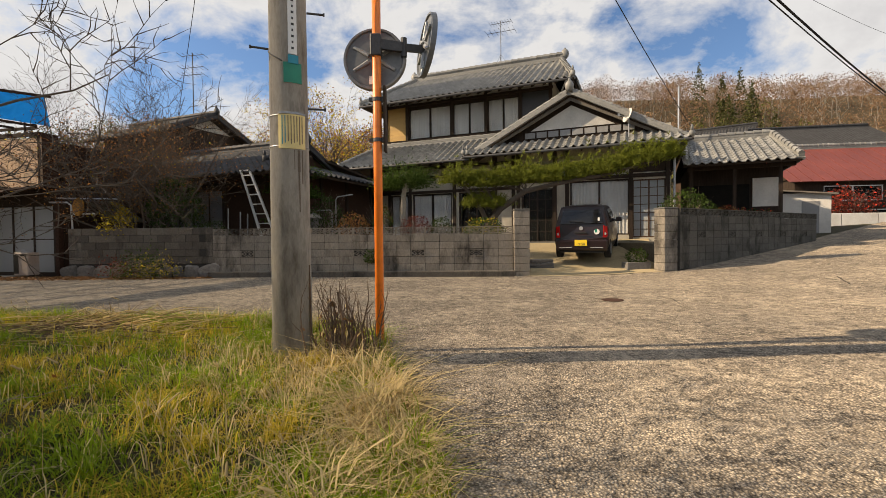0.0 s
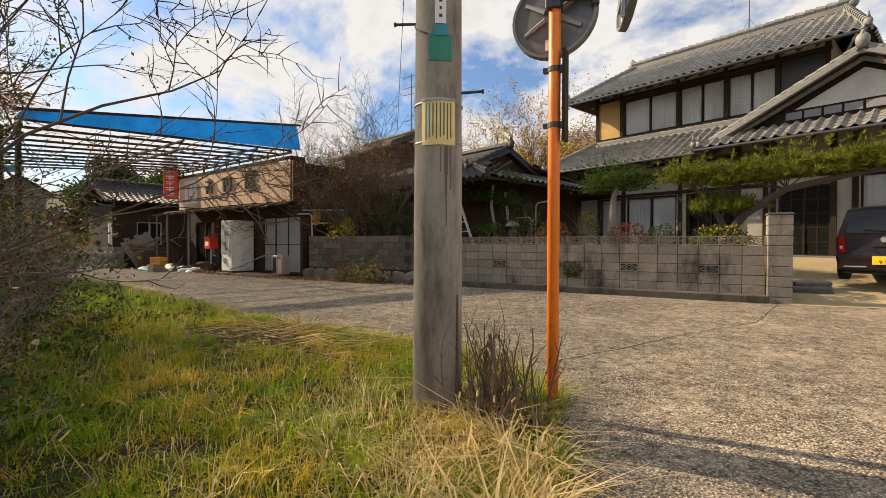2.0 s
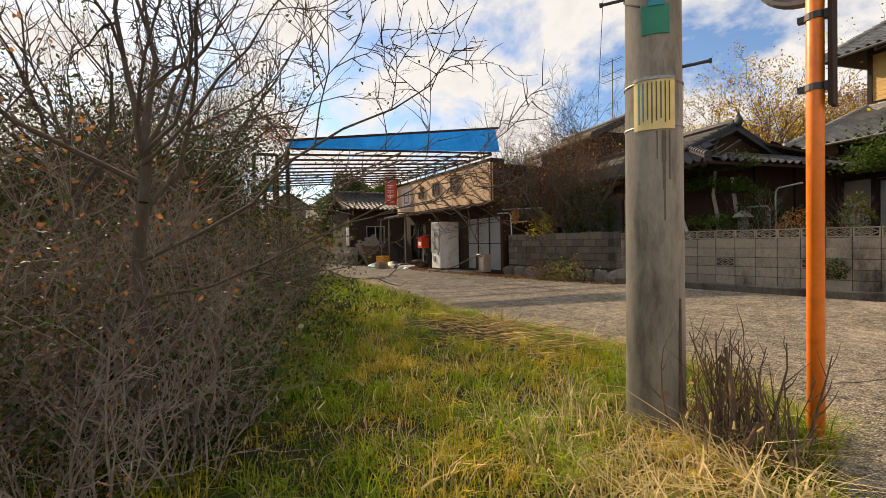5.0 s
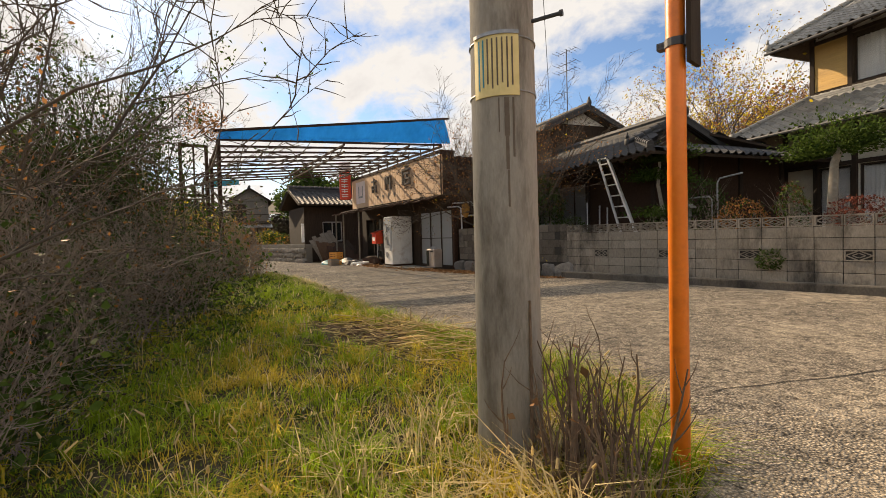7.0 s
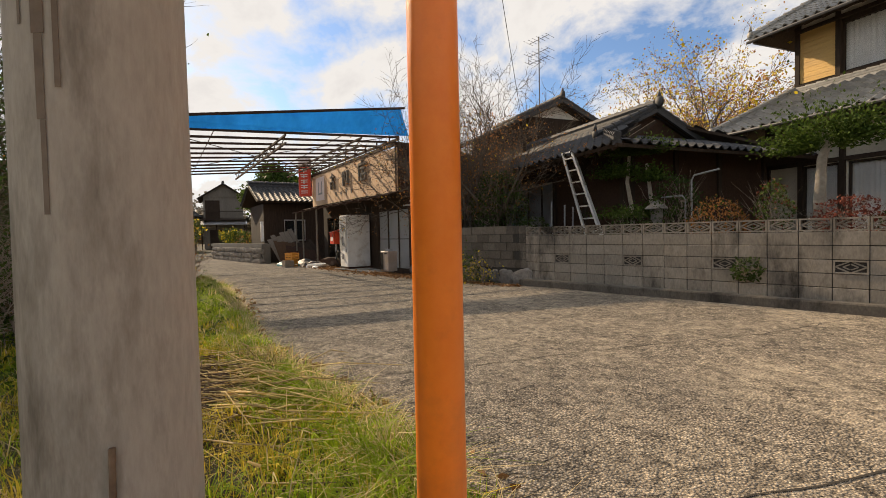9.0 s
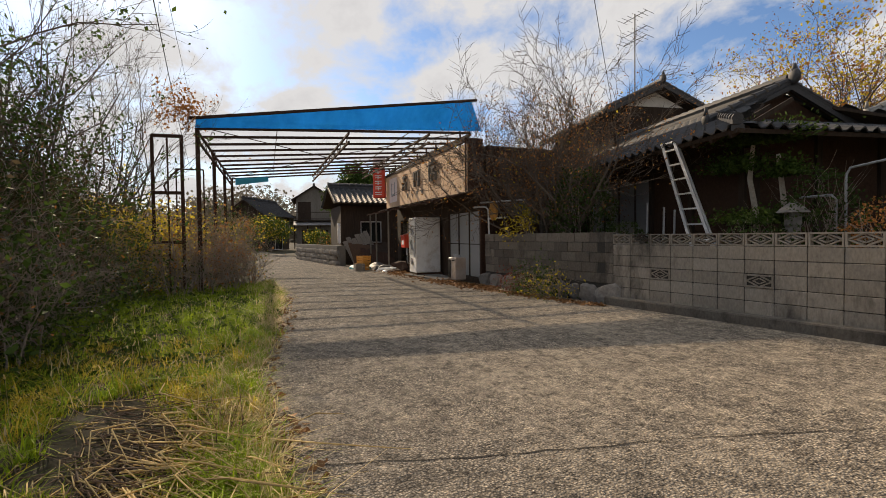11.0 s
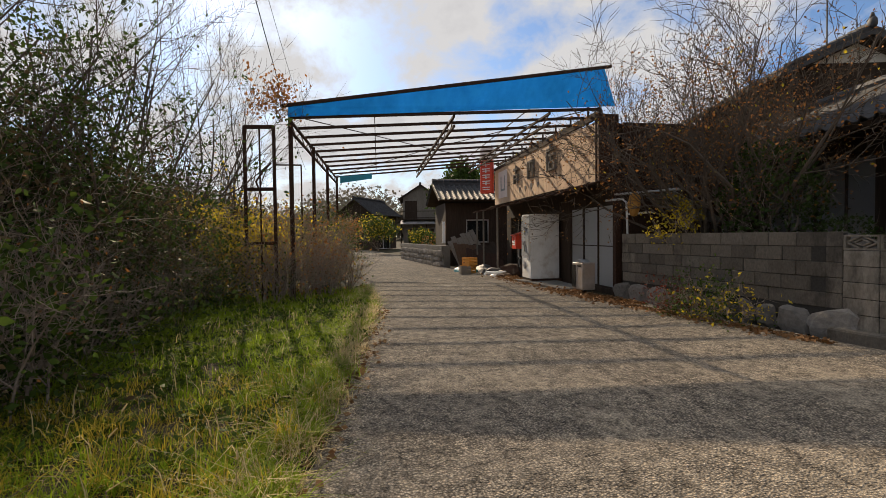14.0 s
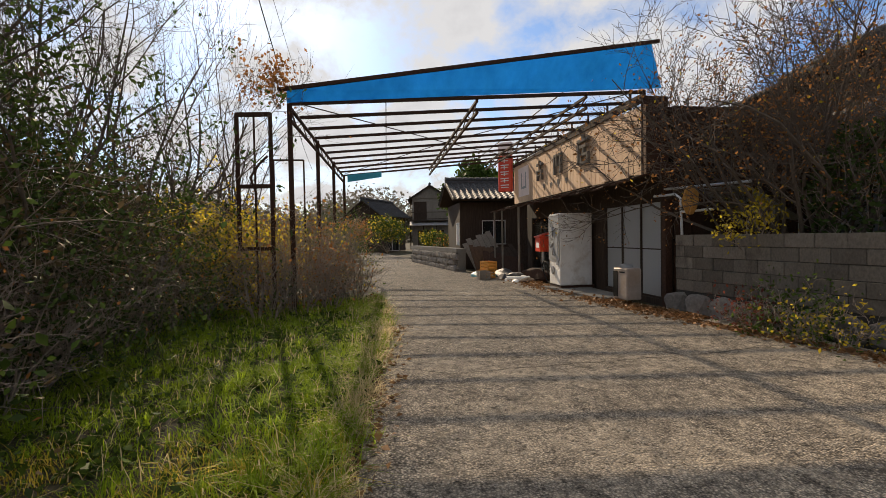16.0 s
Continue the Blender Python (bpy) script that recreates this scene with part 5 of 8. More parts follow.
for k in range(5):
    grow(r, (0, 0, 0), (r.normal() * 0.5, r.normal() * 0.5, 0.9), 0.7, 0.012, 2, segs, tips, kids=5, wiggle=0.3)
plant("vine", "rusty-leaved vine tangled on the awning corner", "vine", Matrix.Translation((-13.3, 6.25, 4.05)), segs, TWIG, [(near_points(r, tips, 500, 0.08), 0.08, LEAF_O, 0.7)], sides=3)

# bare branching shrub tree over the old wall
r = np.random.default_rng(70)
segs, tips = [], []
for k in range(30):
    a = r.uniform(0, 6.28)
    q = r.uniform(0.1, 0.95)
    grow(r, (math.cos(a) * 0.25, math.sin(a) * 0.2, 0), (math.cos(a) * q - 0.10, math.sin(a) * q * 0.8 - 0.05, 1), r.uniform(2.7, 4.3), 0.036, 3, segs, tips, kids=6, wiggle=0.14, up=0.05, shrink=0.46, angle=0.75, steps=7, first=0.25, thin=0.0055)
low = [t for t in tips if t[2] < 3.8]
plant("bare_tree", "many-stemmed bare tree with small withered brown leaves", "tree", Matrix.Translation((-8.9, 13.9, 0.95)), segs, BARK, [(near_points(r, low, 6500, 0.12), 0.05, LEAF_O, 0.6), (near_points(r, low, 1200, 0.12), 0.05, LEAF_W, 0.6), (near_points(r, low, 300, 0.10), 0.06, LEAF_Y, 0.6)], sides=3)


def rounded_bush(seed, w, h, n, size, lm, extra=None, shape=1.0):
    """Twigs from the foot and leaves filling a clipped rounded body."""
    r = np.random.default_rng(seed)
    segs, tips = [], []
    for k in range(10):
        a = r.uniform(0, 6.28)
        grow(r, (0, 0, 0), (math.cos(a) * w * 0.7, math.sin(a) * w * 0.7, h), h * 0.8, 0.012, 1, segs, tips, kids=5, wiggle=0.15)
    d = r.normal(size=(n, 3))
    d /= np.linalg.norm(d, axis=1, keepdims=True)
    rad = r.uniform(0.72, 1.0, (n, 1)) ** 0.6
    lump = 1 + 0.14 * np.sin(d[:, :1] * 5 + seed) * np.cos(d[:, 1:2] * 6) + 0.08 * np.sin(d[:, 2:3] * 9)
    pts = d * rad * lump * np.array([w / 2, w / 2, h / 2]) + np.array([0, 0, h * 0.52])
    if w > 2:
        c = r.normal(size=(34, 3))
        c /= np.linalg.norm(c, axis=1, keepdims=True)
        c = c * r.uniform(0.35, 0.9, (34, 1)) * np.array([w / 2, w / 2, h * 0.36]) + np.array([0, 0, h * 0.62])
        pts = c[r.integers(0, 34, n)] + d * rad * w * 0.15 * r.uniform(0.5, 1.2, (n, 1))
    lv = [(pts, size, lm, 0.6)]
    if extra:
        lv.append((pts[: n // 4] * 1.03, size, extra, 0.6))
    return segs, lv


def bush(seed, x, y, z, w, h, n, size, lm, label, extra=None, name="bush"):
    sg, lv = rounded_bush(seed, w, h, n, size, lm, extra)
    return plant(name, label, "bush", Matrix.Translation((x, y, z)), sg, TWIG, lv, sides=3)


bush(81, -0.75, 13.3, 0.95, 0.95, 0.85, 1500, 0.05, LEAF_R, "clipped dark red azalea bush in the garden")
bush(82, -0.05, 13.35, 0.95, 0.75, 0.80, 1200, 0.05, LEAF_D, "clipped dark green round bush", None)
bush(83, -1.75, 13.4, 0.95, 0.6, 1.15, 900, 0.055, LEAF_G, "green bush with reddish tips", LEAF_R)
bush(84, -2.6, 13.5, 0.95, 0.95, 0.95, 1400, 0.05, LEAF_O, "twiggy grey-brown garden bush", LEAF_D)
bush(85, -3.6, 14.2, 0.95, 1.1, 1.5, 1800, 0.06, LEAF_D, "dark evergreen garden bush in shade")
bush(86, 1.15, 13.0, 0.95, 1.2, 0.75, 1600, 0.06, LEAF_G, "light green low bush under the pine", LEAF_Y)
bush(87, -7.9, 13.7, 0.95, 1.6, 2.0, 2600, 0.08, LEAF_D, "dark evergreen bush behind the old wall")
bush(88, -6.9, 13.9, 0.95, 0.9, 0.8, 900, 0.06, LEAF_D, "dark low bush beside the old house")
bush(89, 7.3, 13.9, 1.1, 1.5, 1.4, 1900, 0.07, LEAF_G, "green leafy bush behind the side wall")
bush(90, 9.4, 15.2, 1.2, 1.3, 0.9, 900, 0.05, LEAF_O, "brown flowering plants behind the side wall", FLOWER)
bush(91, 10.9, 16.0, 1.2, 1.2, 0.85, 900, 0.05, LEAF_G, "low plants with red flowers by the side wall", FLOWER)
bush(92, 5.35, 12.75, 0.42, 0.6, 0.42, 600, 0.05, LEAF_G, "small green plant in a stone planter")
bush(93, -1.9, 12.40, 0.52, 0.42, 0.36, 420, 0.06, LEAF_D, "small fern growing out of the block wall")
bush(94, -4.3, 13.6, 0.95, 1.0, 0.8, 900, 0.05, LEAF_D, "dark shaded bush by the old house")
# plants at the foot of the old wall
for sd, x, y, h, n, lm, lab in ((95, -8.1, 12.5, 0.75, 700, LEAF_G, "yellow-green shrub growing at the wall foot"), (96, -8.6, 12.45, 0.5, 450, LEAF_R, "low dark red weeds at the wall foot"), (97, -7.6, 12.4, 0.55, 320, LEAF_Y, "yellowing weeds at the wall foot")):
    sg, lv = shrub_shape(sd, h, 9, [(n, 0.06, lm, 0.5, False), (n // 3, 0.06, LEAF_G, 0.5, True)], lean=0.45)
    plant("weed_shrub", lab, "shrub", Matrix.Translation((x, y, 0.17)), sg, TWIG, lv, sides=3)
sg, lv = shrub_shape(98, 0.75, 4, [(420, 0.07, LEAF_Y, 0.5, False)], lean=0.7)
plant("vine", "yellow-green vine hanging over the old wall", "vine", Matrix.Translation((-9.15, 12.9, 1.45)) @ Matrix.Rotation(0.6, 4, "X"), sg, TWIG, lv, sides=3)


# pruned garden trees
def pads(r, centres, n, size):
    out = []
    for c, w, h in centres:
        d = r.normal(size=(n, 3)) * np.array([w, w * 0.6, h]) * 0.42
        d[:, 2] = np.abs(d[:, 2]) * 1.6 - h * 0.15
        out.append(d + np.array(c))
    return np.concatenate(out)


def needle_mesh(name, pts, length, material, seed=5, per=9):
    """Tufts of thin needles that fan upwards from each point."""
    r = np.random.default_rng(seed)
    base = np.repeat(np.asarray(pts, float), per, axis=0)
    n = len(base)
    d = r.normal(size=(n, 3)) * 0.6 + np.array([0, 0, 0.75])
    d /= np.linalg.norm(d, axis=1, keepdims=True)
    s = np.cross(d, r.normal(size=(n, 3)))
    s /= np.linalg.norm(s, axis=1, keepdims=True)
    L = length * r.uniform(0.7, 1.2, (n, 1))
    v = np.stack([base - s * 0.009, base + s * 0.009, base + d * L], 1)
    return fast_mesh(name, v.reshape(-1, 3), 3, material)


r = np.random.default_rng(100)
pine = thing("pine_tree", "trained pine with a long needled limb over the gate", "pine tree", Matrix.Translation((1.2, 13.45, 0.95)))
limb = [(0.15, 0, -0.1), (0.1, 0, 0.55), (0.45, -0.1, 1.05), (1.15, -0.3, 1.55), (2.1, -0.55, 1.75), (3.1, -0.8, 1.9), (4.1, -1.0, 2.15), (4.9, -1.1, 2.38)]
bm = bmesh.new()
bm_tube(bm, limb, [0.11, 0.10, 0.09, 0.075, 0.06, 0.045, 0.03, 0.015], 8)
bm_tube(bm, [(0.15, 0, 0.6), (-0.2, 0.05, 1.3), (-0.6, 0.0, 1.75), (-0.9, -0.05, 1.95)], [0.07, 0.06, 0.04, 0.02], 6)
part("trunk", bm, BARK, pine, smooth=True)
CENTRES = [((-0.75, 0, 1.85), 0.62, 0.34), ((-0.1, -0.1, 1.75), 0.6, 0.32), ((0.6, -0.15, 1.78), 0.62, 0.36), ((1.3, -0.3, 1.85), 0.65, 0.42), ((2.0, -0.5, 1.85), 0.62, 0.34), ((2.7, -0.65, 1.92), 0.62, 0.34), ((3.3, -0.8, 2.0), 0.55, 0.32), ((3.85, -0.9, 2.15), 0.55, 0.36), ((4.4, -1.05, 2.3), 0.5, 0.32), ((4.85, -1.1, 2.38), 0.35, 0.24), ((-0.2, 0.1, 1.2), 0.5, 0.24), ((0.3, -0.1, 1.15), 0.42, 0.2)]
sg, tp = [], []
for c, w, h in CENTRES:
    base = min(limb, key=lambda q: (Vector(q) - Vector(c)).length)
    for k in range(6):
        e = np.array(c) + r.normal(size=3) * np.array([w * 0.35, w * 0.25, 0.05])
        sg.append((*base, *e, 0.014, 0.005))
tw = new("twigs", stick_mesh("twigs", sg, BARK, 4))
tw.parent = pine
nd = new("needles", needle_mesh("needles", pads(r, CENTRES, 330, 0.1), 0.15, PINE, per=10))
nd.parent = pine


def topiary(x, y, z, trunk_pts, tiers, lm, label, seed, trunk_r=0.06, mat=BARK_P):
    r = np.random.default_rng(seed)
    ob = thing("pruned_tree", label, "tree", Matrix.Translation((x, y, z)))
    for pts in trunk_pts:
        bm = bmesh.new()
        bm_tube(bm, pts, [trunk_r * (1 - 0.4 * i / (len(pts) - 1)) for i in range(len(pts))], 8)
        part("trunk", bm, mat, ob, smooth=True)
    for c, w, h in tiers:
        l = tagged(new("leaf_pad", leaf_mesh("leaf_pad", pads(r, [(c, w, h)], int(2600 * w), 0.06), 0.065, lm, 0.6, seed)), kind="stuff")
        l.parent = ob


topiary(-1.25, 14.3, 0.95, [[(0, 0, -0.1), (0.02, 0, 0.9), (0.05, 0, 1.6), (0.15, 0, 1.95)]], [((0.1, 0, 1.85), 0.9, 0.5), ((-0.35, 0.1, 1.8), 0.5, 0.35), ((0.5, 0, 1.95), 0.5, 0.35)], LEAF_G, "pruned garden tree with a pale trunk and flat crown", 110, 0.10)
topiary(-4.55, 14.3, 0.95, [[(0, 0, -0.1), (0.02, 0, 0.8), (-0.1, 0, 1.5), (-0.05, 0, 2.1)], [(0.42, 0.1, -0.1), (0.40, 0.1, 1.0), (0.3, 0.1, 1.9)]], [((0.1, 0, 2.15), 0.8, 0.25), ((-0.35, 0, 1.7), 0.6, 0.2), ((0.1, 0, 0.75), 0.9, 0.16), ((0.45, 0, 1.55), 0.4, 0.2)], LEAF_G, "cloud-pruned garden tree with two pale trunks", 111, 0.06)

# sparse yellow-leaved trees behind the roofs
for sd, x, y, h in ((120, -9.5, 27.5, 7.6), (121, -6.2, 24.5, 7.2), (122, -8.0, 31, 8.5)):
    r = np.random.default_rng(sd)
    segs, tips = [], []
    for k in range(5):
        a = r.uniform(0, 6.28)
        grow(r, (0, 0, 0), (math.cos(a) * 0.35, math.sin(a) * 0.35, 1), h * r.uniform(0.8, 1), 0.06, 3, segs, tips, kids=5, wiggle=0.14, up=0.05, shrink=0.42, angle=0.7, steps=7, first=0.4, thin=0.007)
    plant("sparse_tree", "thin tree with sparse yellow autumn leaves", "tree", Matrix.Translation((x, y, 1.0)), segs, BARK, [(near_points(r, tips, 1500, 0.18), 0.12, LEAF_Y, 0.6), (near_points(r, tips, 1100, 0.18), 0.12, LEAF_O, 0.6)], sides=4)
r = np.random.default_rng(130)
for x, y, w, h, sd in ((-31.5, 18.7, 5.5, 6.3, 131), (-30.0, 21.0, 5, 5.6, 132)):
    bush(sd, x, y, 0.2, w, h, 9000, 0.28, LEAF_G, "broad evergreen tree behind the hut", LEAF_D, "evergreen_tree")


# ---- dead stalks at the pole ----
r = np.random.default_rng(140)
segs, tips = [], []
STALK = surface("dead_stalk", (0.07, 0.045, 0.03), (0.24, 0.165, 0.11), fine=26, coarse=4.0, rough=0.9, bump=0.5)
for k in range(64):
    p = (r.normal() * 0.11, r.normal() * 0.12, 0)
    grow(r, p, (p[0] * 0.35 + r.normal() * 0.06, p[1] * 0.35 + r.normal() * 0.06, 1), r.uniform(0.22, 0.72), r.uniform(0.005, 0.012), 1, segs, tips, kids=4, wiggle=0.10, up=0.14, shrink=0.26, angle=0.7, steps=5, first=0.3, thin=0.003)
segs += [(0.02, -0.18, 0.0, 0.0, -0.1, 0.40, 0.018, 0.014), (0.0, -0.1, 0.40, -0.05, -0.05, 0.62, 0.014, 0.010), (0.02, -0.2, 0.0, 0.14, -0.16, 0.3, 0.018, 0.013), (-0.30, 0.0, 0.0, -0.31, 0.02, 0.85, 0.010, 0.006)]
plant("dead_shrub", "dead pruned shrub with broken dark brown stalks", "shrub", Matrix.Translation((-0.86, 4.02, 0.12)), segs, STALK, [(near_points(r, tips, 22, 0.02), 0.055, LITTER, 0.8)], sides=6)


# ---- grass ----
def edge_side(x, y):
    return along(EDGE, x) - y


def blades(name, pts, h, w, material, seed, lean=0.5, label="", bend=0.5):
    """Tapered bent blades: a quad and a tip each, rooted at pts."""
    r = np.random.default_rng(seed)
    n = len(pts)
    a = r.uniform(0, 2 * math.pi, n)
    d = np.stack([np.cos(a), np.sin(a), np.zeros(n)], 1)
    s = np.stack([-np.sin(a), np.cos(a), np.zeros(n)], 1)
    tuft = np.array([0.75 + 0.9 * max(-0.5, noise.noise((p[0] * 2.6, p[1] * 2.6, seed))) for p in pts])[:, None]
    H = h * r.uniform(0.4, 1.3, (n, 1)) * tuft
    W = w * r.uniform(0.7, 1.3, (n, 1))
    L = lean * r.uniform(0.1, 1.0, (n, 1)) * H
    z = np.array([[0, 0, 1.0]])
    mid = pts + d * L * 0.3 + z * H * 0.6
    tip = pts + d * L + z * H * (1 - bend * 0.4 * r.uniform(0, 1, (n, 1)))
    v = np.stack([pts - s * W, pts + s * W, mid + s * W * 0.7, mid - s * W * 0.7, tip], 1)
    base = (np.arange(n) * 5)[:, None, None]
    tri = np.array([(0, 1, 2), (0, 2, 3), (3, 2, 4)])
    ob = new(name, fast_mesh(name, v.reshape(-1, 3), 3, material, (base + tri[None]).reshape(-1, 3)))
    return tagged(ob, label, "grass", kind="stuff")


def verge_points(n, seed, keep):
    r = np.random.default_rng(seed)
    out = []
    ex, ey = np.array([p[0] for p in EDGE]), np.array([p[1] for p in EDGE])
    while sum(len(o) for o in out) < n:
        x = -r.uniform(0, 1, 40000) ** 1.25 * 14.5 + 0.05
        y = r.uniform(-2.5, 9, 40000)
        inside = (y < np.interp(x, ex, ey) - 0.0) & ((x < 0.03) | (y > 2.5)) & (y > np.interp(x, [-16, -12.4, -11, -7.4, -4.2, -2.2, 0], [4.0, 4.0, 3.6, 3.2, 1.3, -0.5, -2.5]))
        k = np.array([keep(a, b, c) for a, b, c in zip(x[inside], y[inside], r.random(inside.sum()))], bool)
        out.append(np.stack([x[inside][k], y[inside][k]], 1))
    p = np.concatenate(out)[:n]
    z = np.array([ground_z(a, b) + 0.05 * noise.noise((a * 0.8, b * 0.8, 2)) * min(1, max(0, along(EDGE, a) - b)) + 0.02 for a, b in p])
    return np.column_stack([p, z])


def patch(x, y, s, o):
    return noise.noise((x * s + o, y * s, o * 2.0))


def bare_spot(x, y):
    return ((x + 4.3) / 1.0) ** 2 + ((y - 4.95) / 0.42) ** 2 < 0.7 + 1.1 * noise.noise((x * 3.1, y * 3.1, 7))


def keep_green(x, y, q):
    return not bare_spot(x, y) and q < 0.5 + 0.8 * patch(x, y, 0.9, 3) + 0.5 * patch(x, y, 4.5, 1) + (0.25 if x < -5 else 0)


def keep_yellow(x, y, q):
    return not bare_spot(x, y) and x > -7.5 and q < 0.5 - 0.8 * patch(x, y, 0.9, 3)


def keep_dry(x, y, q):
    near = math.exp(-((x + 0.9) ** 2 + (y - 3.6) ** 2) / 0.9) + 0.8 * math.exp(-((x + 0.2) ** 2) / 0.12 - (y - 2.8) ** 2 / 1.8)
    rim = 0.35 if along(EDGE, x) - y < 0.25 else 0
    return not bare_spot(x, y) and q < 1.2 * near + 0.10 + rim + 0.25 * max(0, patch(x, y, 1.4, 9))


blades("grass_green", verge_points(105000, 1, keep_green), 0.12, 0.0034, GRASS_G, 1, 1.2, "short green verge grass")
blades("grass_yellowing", verge_points(28000, 2, keep_yellow), 0.13, 0.003, GRASS_Y, 2, 1.4, "yellowing verge grass")
blades("grass_dry", verge_points(11000, 3, keep_dry), 0.22, 0.0038, GRASS_D, 3, 1.9, "dry straw-coloured grass", bend=1.2)


def tufts(name, n, per, seed, keep, h, w, material, label, spread=0.035, lean=2.2):
    """Clumps of longer blades that arch outwards from common roots."""
    c = verge_points(n, seed, keep)
    r = np.random.default_rng(seed)
    p = np.repeat(c, per, axis=0)
    p[:, :2] += r.normal(size=(len(p), 2)) * spread
    return blades(name, p, h, w, material, seed, lean, label, bend=1.3)


tufts("grass_tufts_green", 900, 34, 11, lambda x, y, q: not bare_spot(x, y) and q < 0.5 + patch(x, y, 1.3, 5), 0.20, 0.0042, GRASS_G, "lush arching green grass tufts")
tufts("grass_tufts_yellow", 420, 30, 12, lambda x, y, q: x > -7 and not bare_spot(x, y) and q < 0.4 - patch(x, y, 1.3, 5), 0.20, 0.0036, GRASS_Y, "yellowed arching grass tufts")
tufts("grass_tufts_dry", 95, 24, 13, lambda x, y, q: x > -1.9 and q < math.exp(-((x + 0.25) ** 2) / 0.06 - (y - 2.9) ** 2 / 0.8) + 0.25 * math.exp(-((x + 1.0) ** 2 + (y - 3.75) ** 2) / 0.2), 0.27, 0.0048, GRASS_D, "straw-coloured dead grass drooping at the road edge", 0.05, 3.0)
tufts("grass_tufts_edge", 420, 24, 14, lambda x, y, q: x < -0.7 and along(EDGE, x) - y < 0.28 + 0.25 * patch(x, y, 1.7, 8), 0.17, 0.0038, GRASS_G, "ragged green grass hanging over the road edge", 0.06, 2.6)
tufts("grass_tufts_edge_dry", 260, 22, 15, lambda x, y, q: x < -0.7 and along(EDGE, x) - y < 0.22 + 0.2 * patch(x, y, 1.7, 2), 0.19, 0.0032, GRASS_D, "dry grass lying over the road edge", 0.07, 3.4)
tp = verge_points(150, 4, lambda x, y, q: x > -6 and not bare_spot(x, y))
r = np.random.default_rng(150)
segs, heads = [], []
for x, y, z in tp:
    q = np.array([x, y, z])
    e = q + np.array([r.normal() * 0.07, r.normal() * 0.07, r.uniform(0.2, 0.38)])
    segs.append((*q, *e, 0.0016, 0.0012))
    segs.append((*e, *(e + np.array([r.normal() * 0.022, r.normal() * 0.022, 0.035])), 0.007, 0.004))
tagged(new("foxtail_heads", stick_mesh("foxtail_heads", segs, GRASS_D, 4)), "pale foxtail seed heads in the grass", "grass", kind="stuff")
# broad-leaved weeds in clumps
wp = []
for k in range(430):
    x, y, z = verge_points(1, 300 + k, lambda x, y, q: not bare_spot(x, y) and q < 0.5 + patch(x, y, 0.6, 6))[0] if k < 60 else (r.uniform(-12.5, -5), 0, 0)
    if k >= 60:
        y = along(EDGE, x) - (r.uniform(0.1, 2.4) if k % 3 else r.uniform(1.4, 2.6))
        z = ground_z(x, y) + 0.02
    wp.append(np.array([x, y, z]) + r.normal(size=(14, 3)) * np.array([0.07, 0.07, 0.02]) + np.array([0, 0, 0.04]))
tagged(new("broadleaf_weeds", leaf_mesh("broadleaf_weeds", np.concatenate(wp), 0.085, LEAF_G, 0.5, 9, 0.4)), "broad-leaved green weeds in the verge", "weeds", kind="stuff")
# straw heap on the burnt patch
segs = []
for k in range(420):
    x, y = -4.15 + r.normal() * 0.62, 4.95 + r.normal() * 0.26
    a = r.normal() * 0.5 + 0.15
    l = r.uniform(0.2, 0.75)
    z = ground_z(x, y) + 0.03 + abs(r.normal()) * 0.035
    mid = (x + math.cos(a) * l / 2, y + math.sin(a) * l / 2, z + r.uniform(0, 0.05))
    segs.append((x, y, z, *mid, 0.004, 0.004))
    segs.append((*mid, x + math.cos(a + 0.3) * l, y + math.sin(a + 0.3) * l, z, 0.004, 0.002))
for k in range(60):
    x, y = -4.0 + r.normal() * 0.12, 5.55 + r.normal() * 0.1
    segs.append((x, y, 0.2, x + r.normal() * 0.25, y + r.normal() * 0.2, 0.2 + r.uniform(0.05, 0.3), 0.003, 0.0015))
dark = segs[1::3] + segs[2::3]
tagged(new("burnt_stalks", stick_mesh("burnt_stalks", dark, STALK, 4)), "charred and damp brown stalks on the burnt patch", "straw", kind="stuff")
segs = segs[::3] + segs[-120:]
for k in range(70):
    x, y, a, l = -3.9 + r.normal() * 0.5, 5.2 + r.normal() * 0.22, r.normal() * 0.45 + 0.2, r.uniform(0.4, 1.0)
    z = ground_z(x, y) + 0.06 + abs(r.normal()) * 0.05
    mid = (x + math.cos(a) * l / 2, y + math.sin(a) * l / 2, z + r.uniform(0.02, 0.12))
    segs += [(x, y, z, *mid, 0.005, 0.005), (*mid, x + math.cos(a + 0.4) * l, y + math.sin(a + 0.4) * l, z, 0.005, 0.002)]
tagged(new("straw_heap", stick_mesh("straw_heap", segs, GRASS_D, 4)), "scattered heap of dry straw stalks on a burnt patch", "straw", kind="stuff")
# fallen leaves along the walls and the kerb
lp = []
for k in range(5200):
    u = r.random()
    if u < 0.45:
        x = r.uniform(-12.6, -9.6)
        y = 12.75 - 0.02 * (x + 11) - abs(r.normal()) * 0.28
    elif u < 0.65:
        x = r.uniform(-17.5, -13)
        y = 13.0 - 0.2 * (x + 13.5) * 0.9 - abs(r.normal()) * 0.35
    elif u < 0.85:
        x = r.uniform(-11, -0.8)
        y = along(EDGE, x) + r.normal() * 0.12
    else:
        x = r.uniform(-9.6, -6.2)
        y = 12.35 - abs(r.normal()) * 0.15
    lp.append((x, y, ground_z(x, y) + 0.012 + abs(r.normal()) * 0.012))
tagged(new("leaf_litter", leaf_mesh("leaf_litter", lp, 0.07, LITTER, 0.7, 12, 0.85)), "brown fallen leaves along the wall foot", "leaves", kind="stuff")

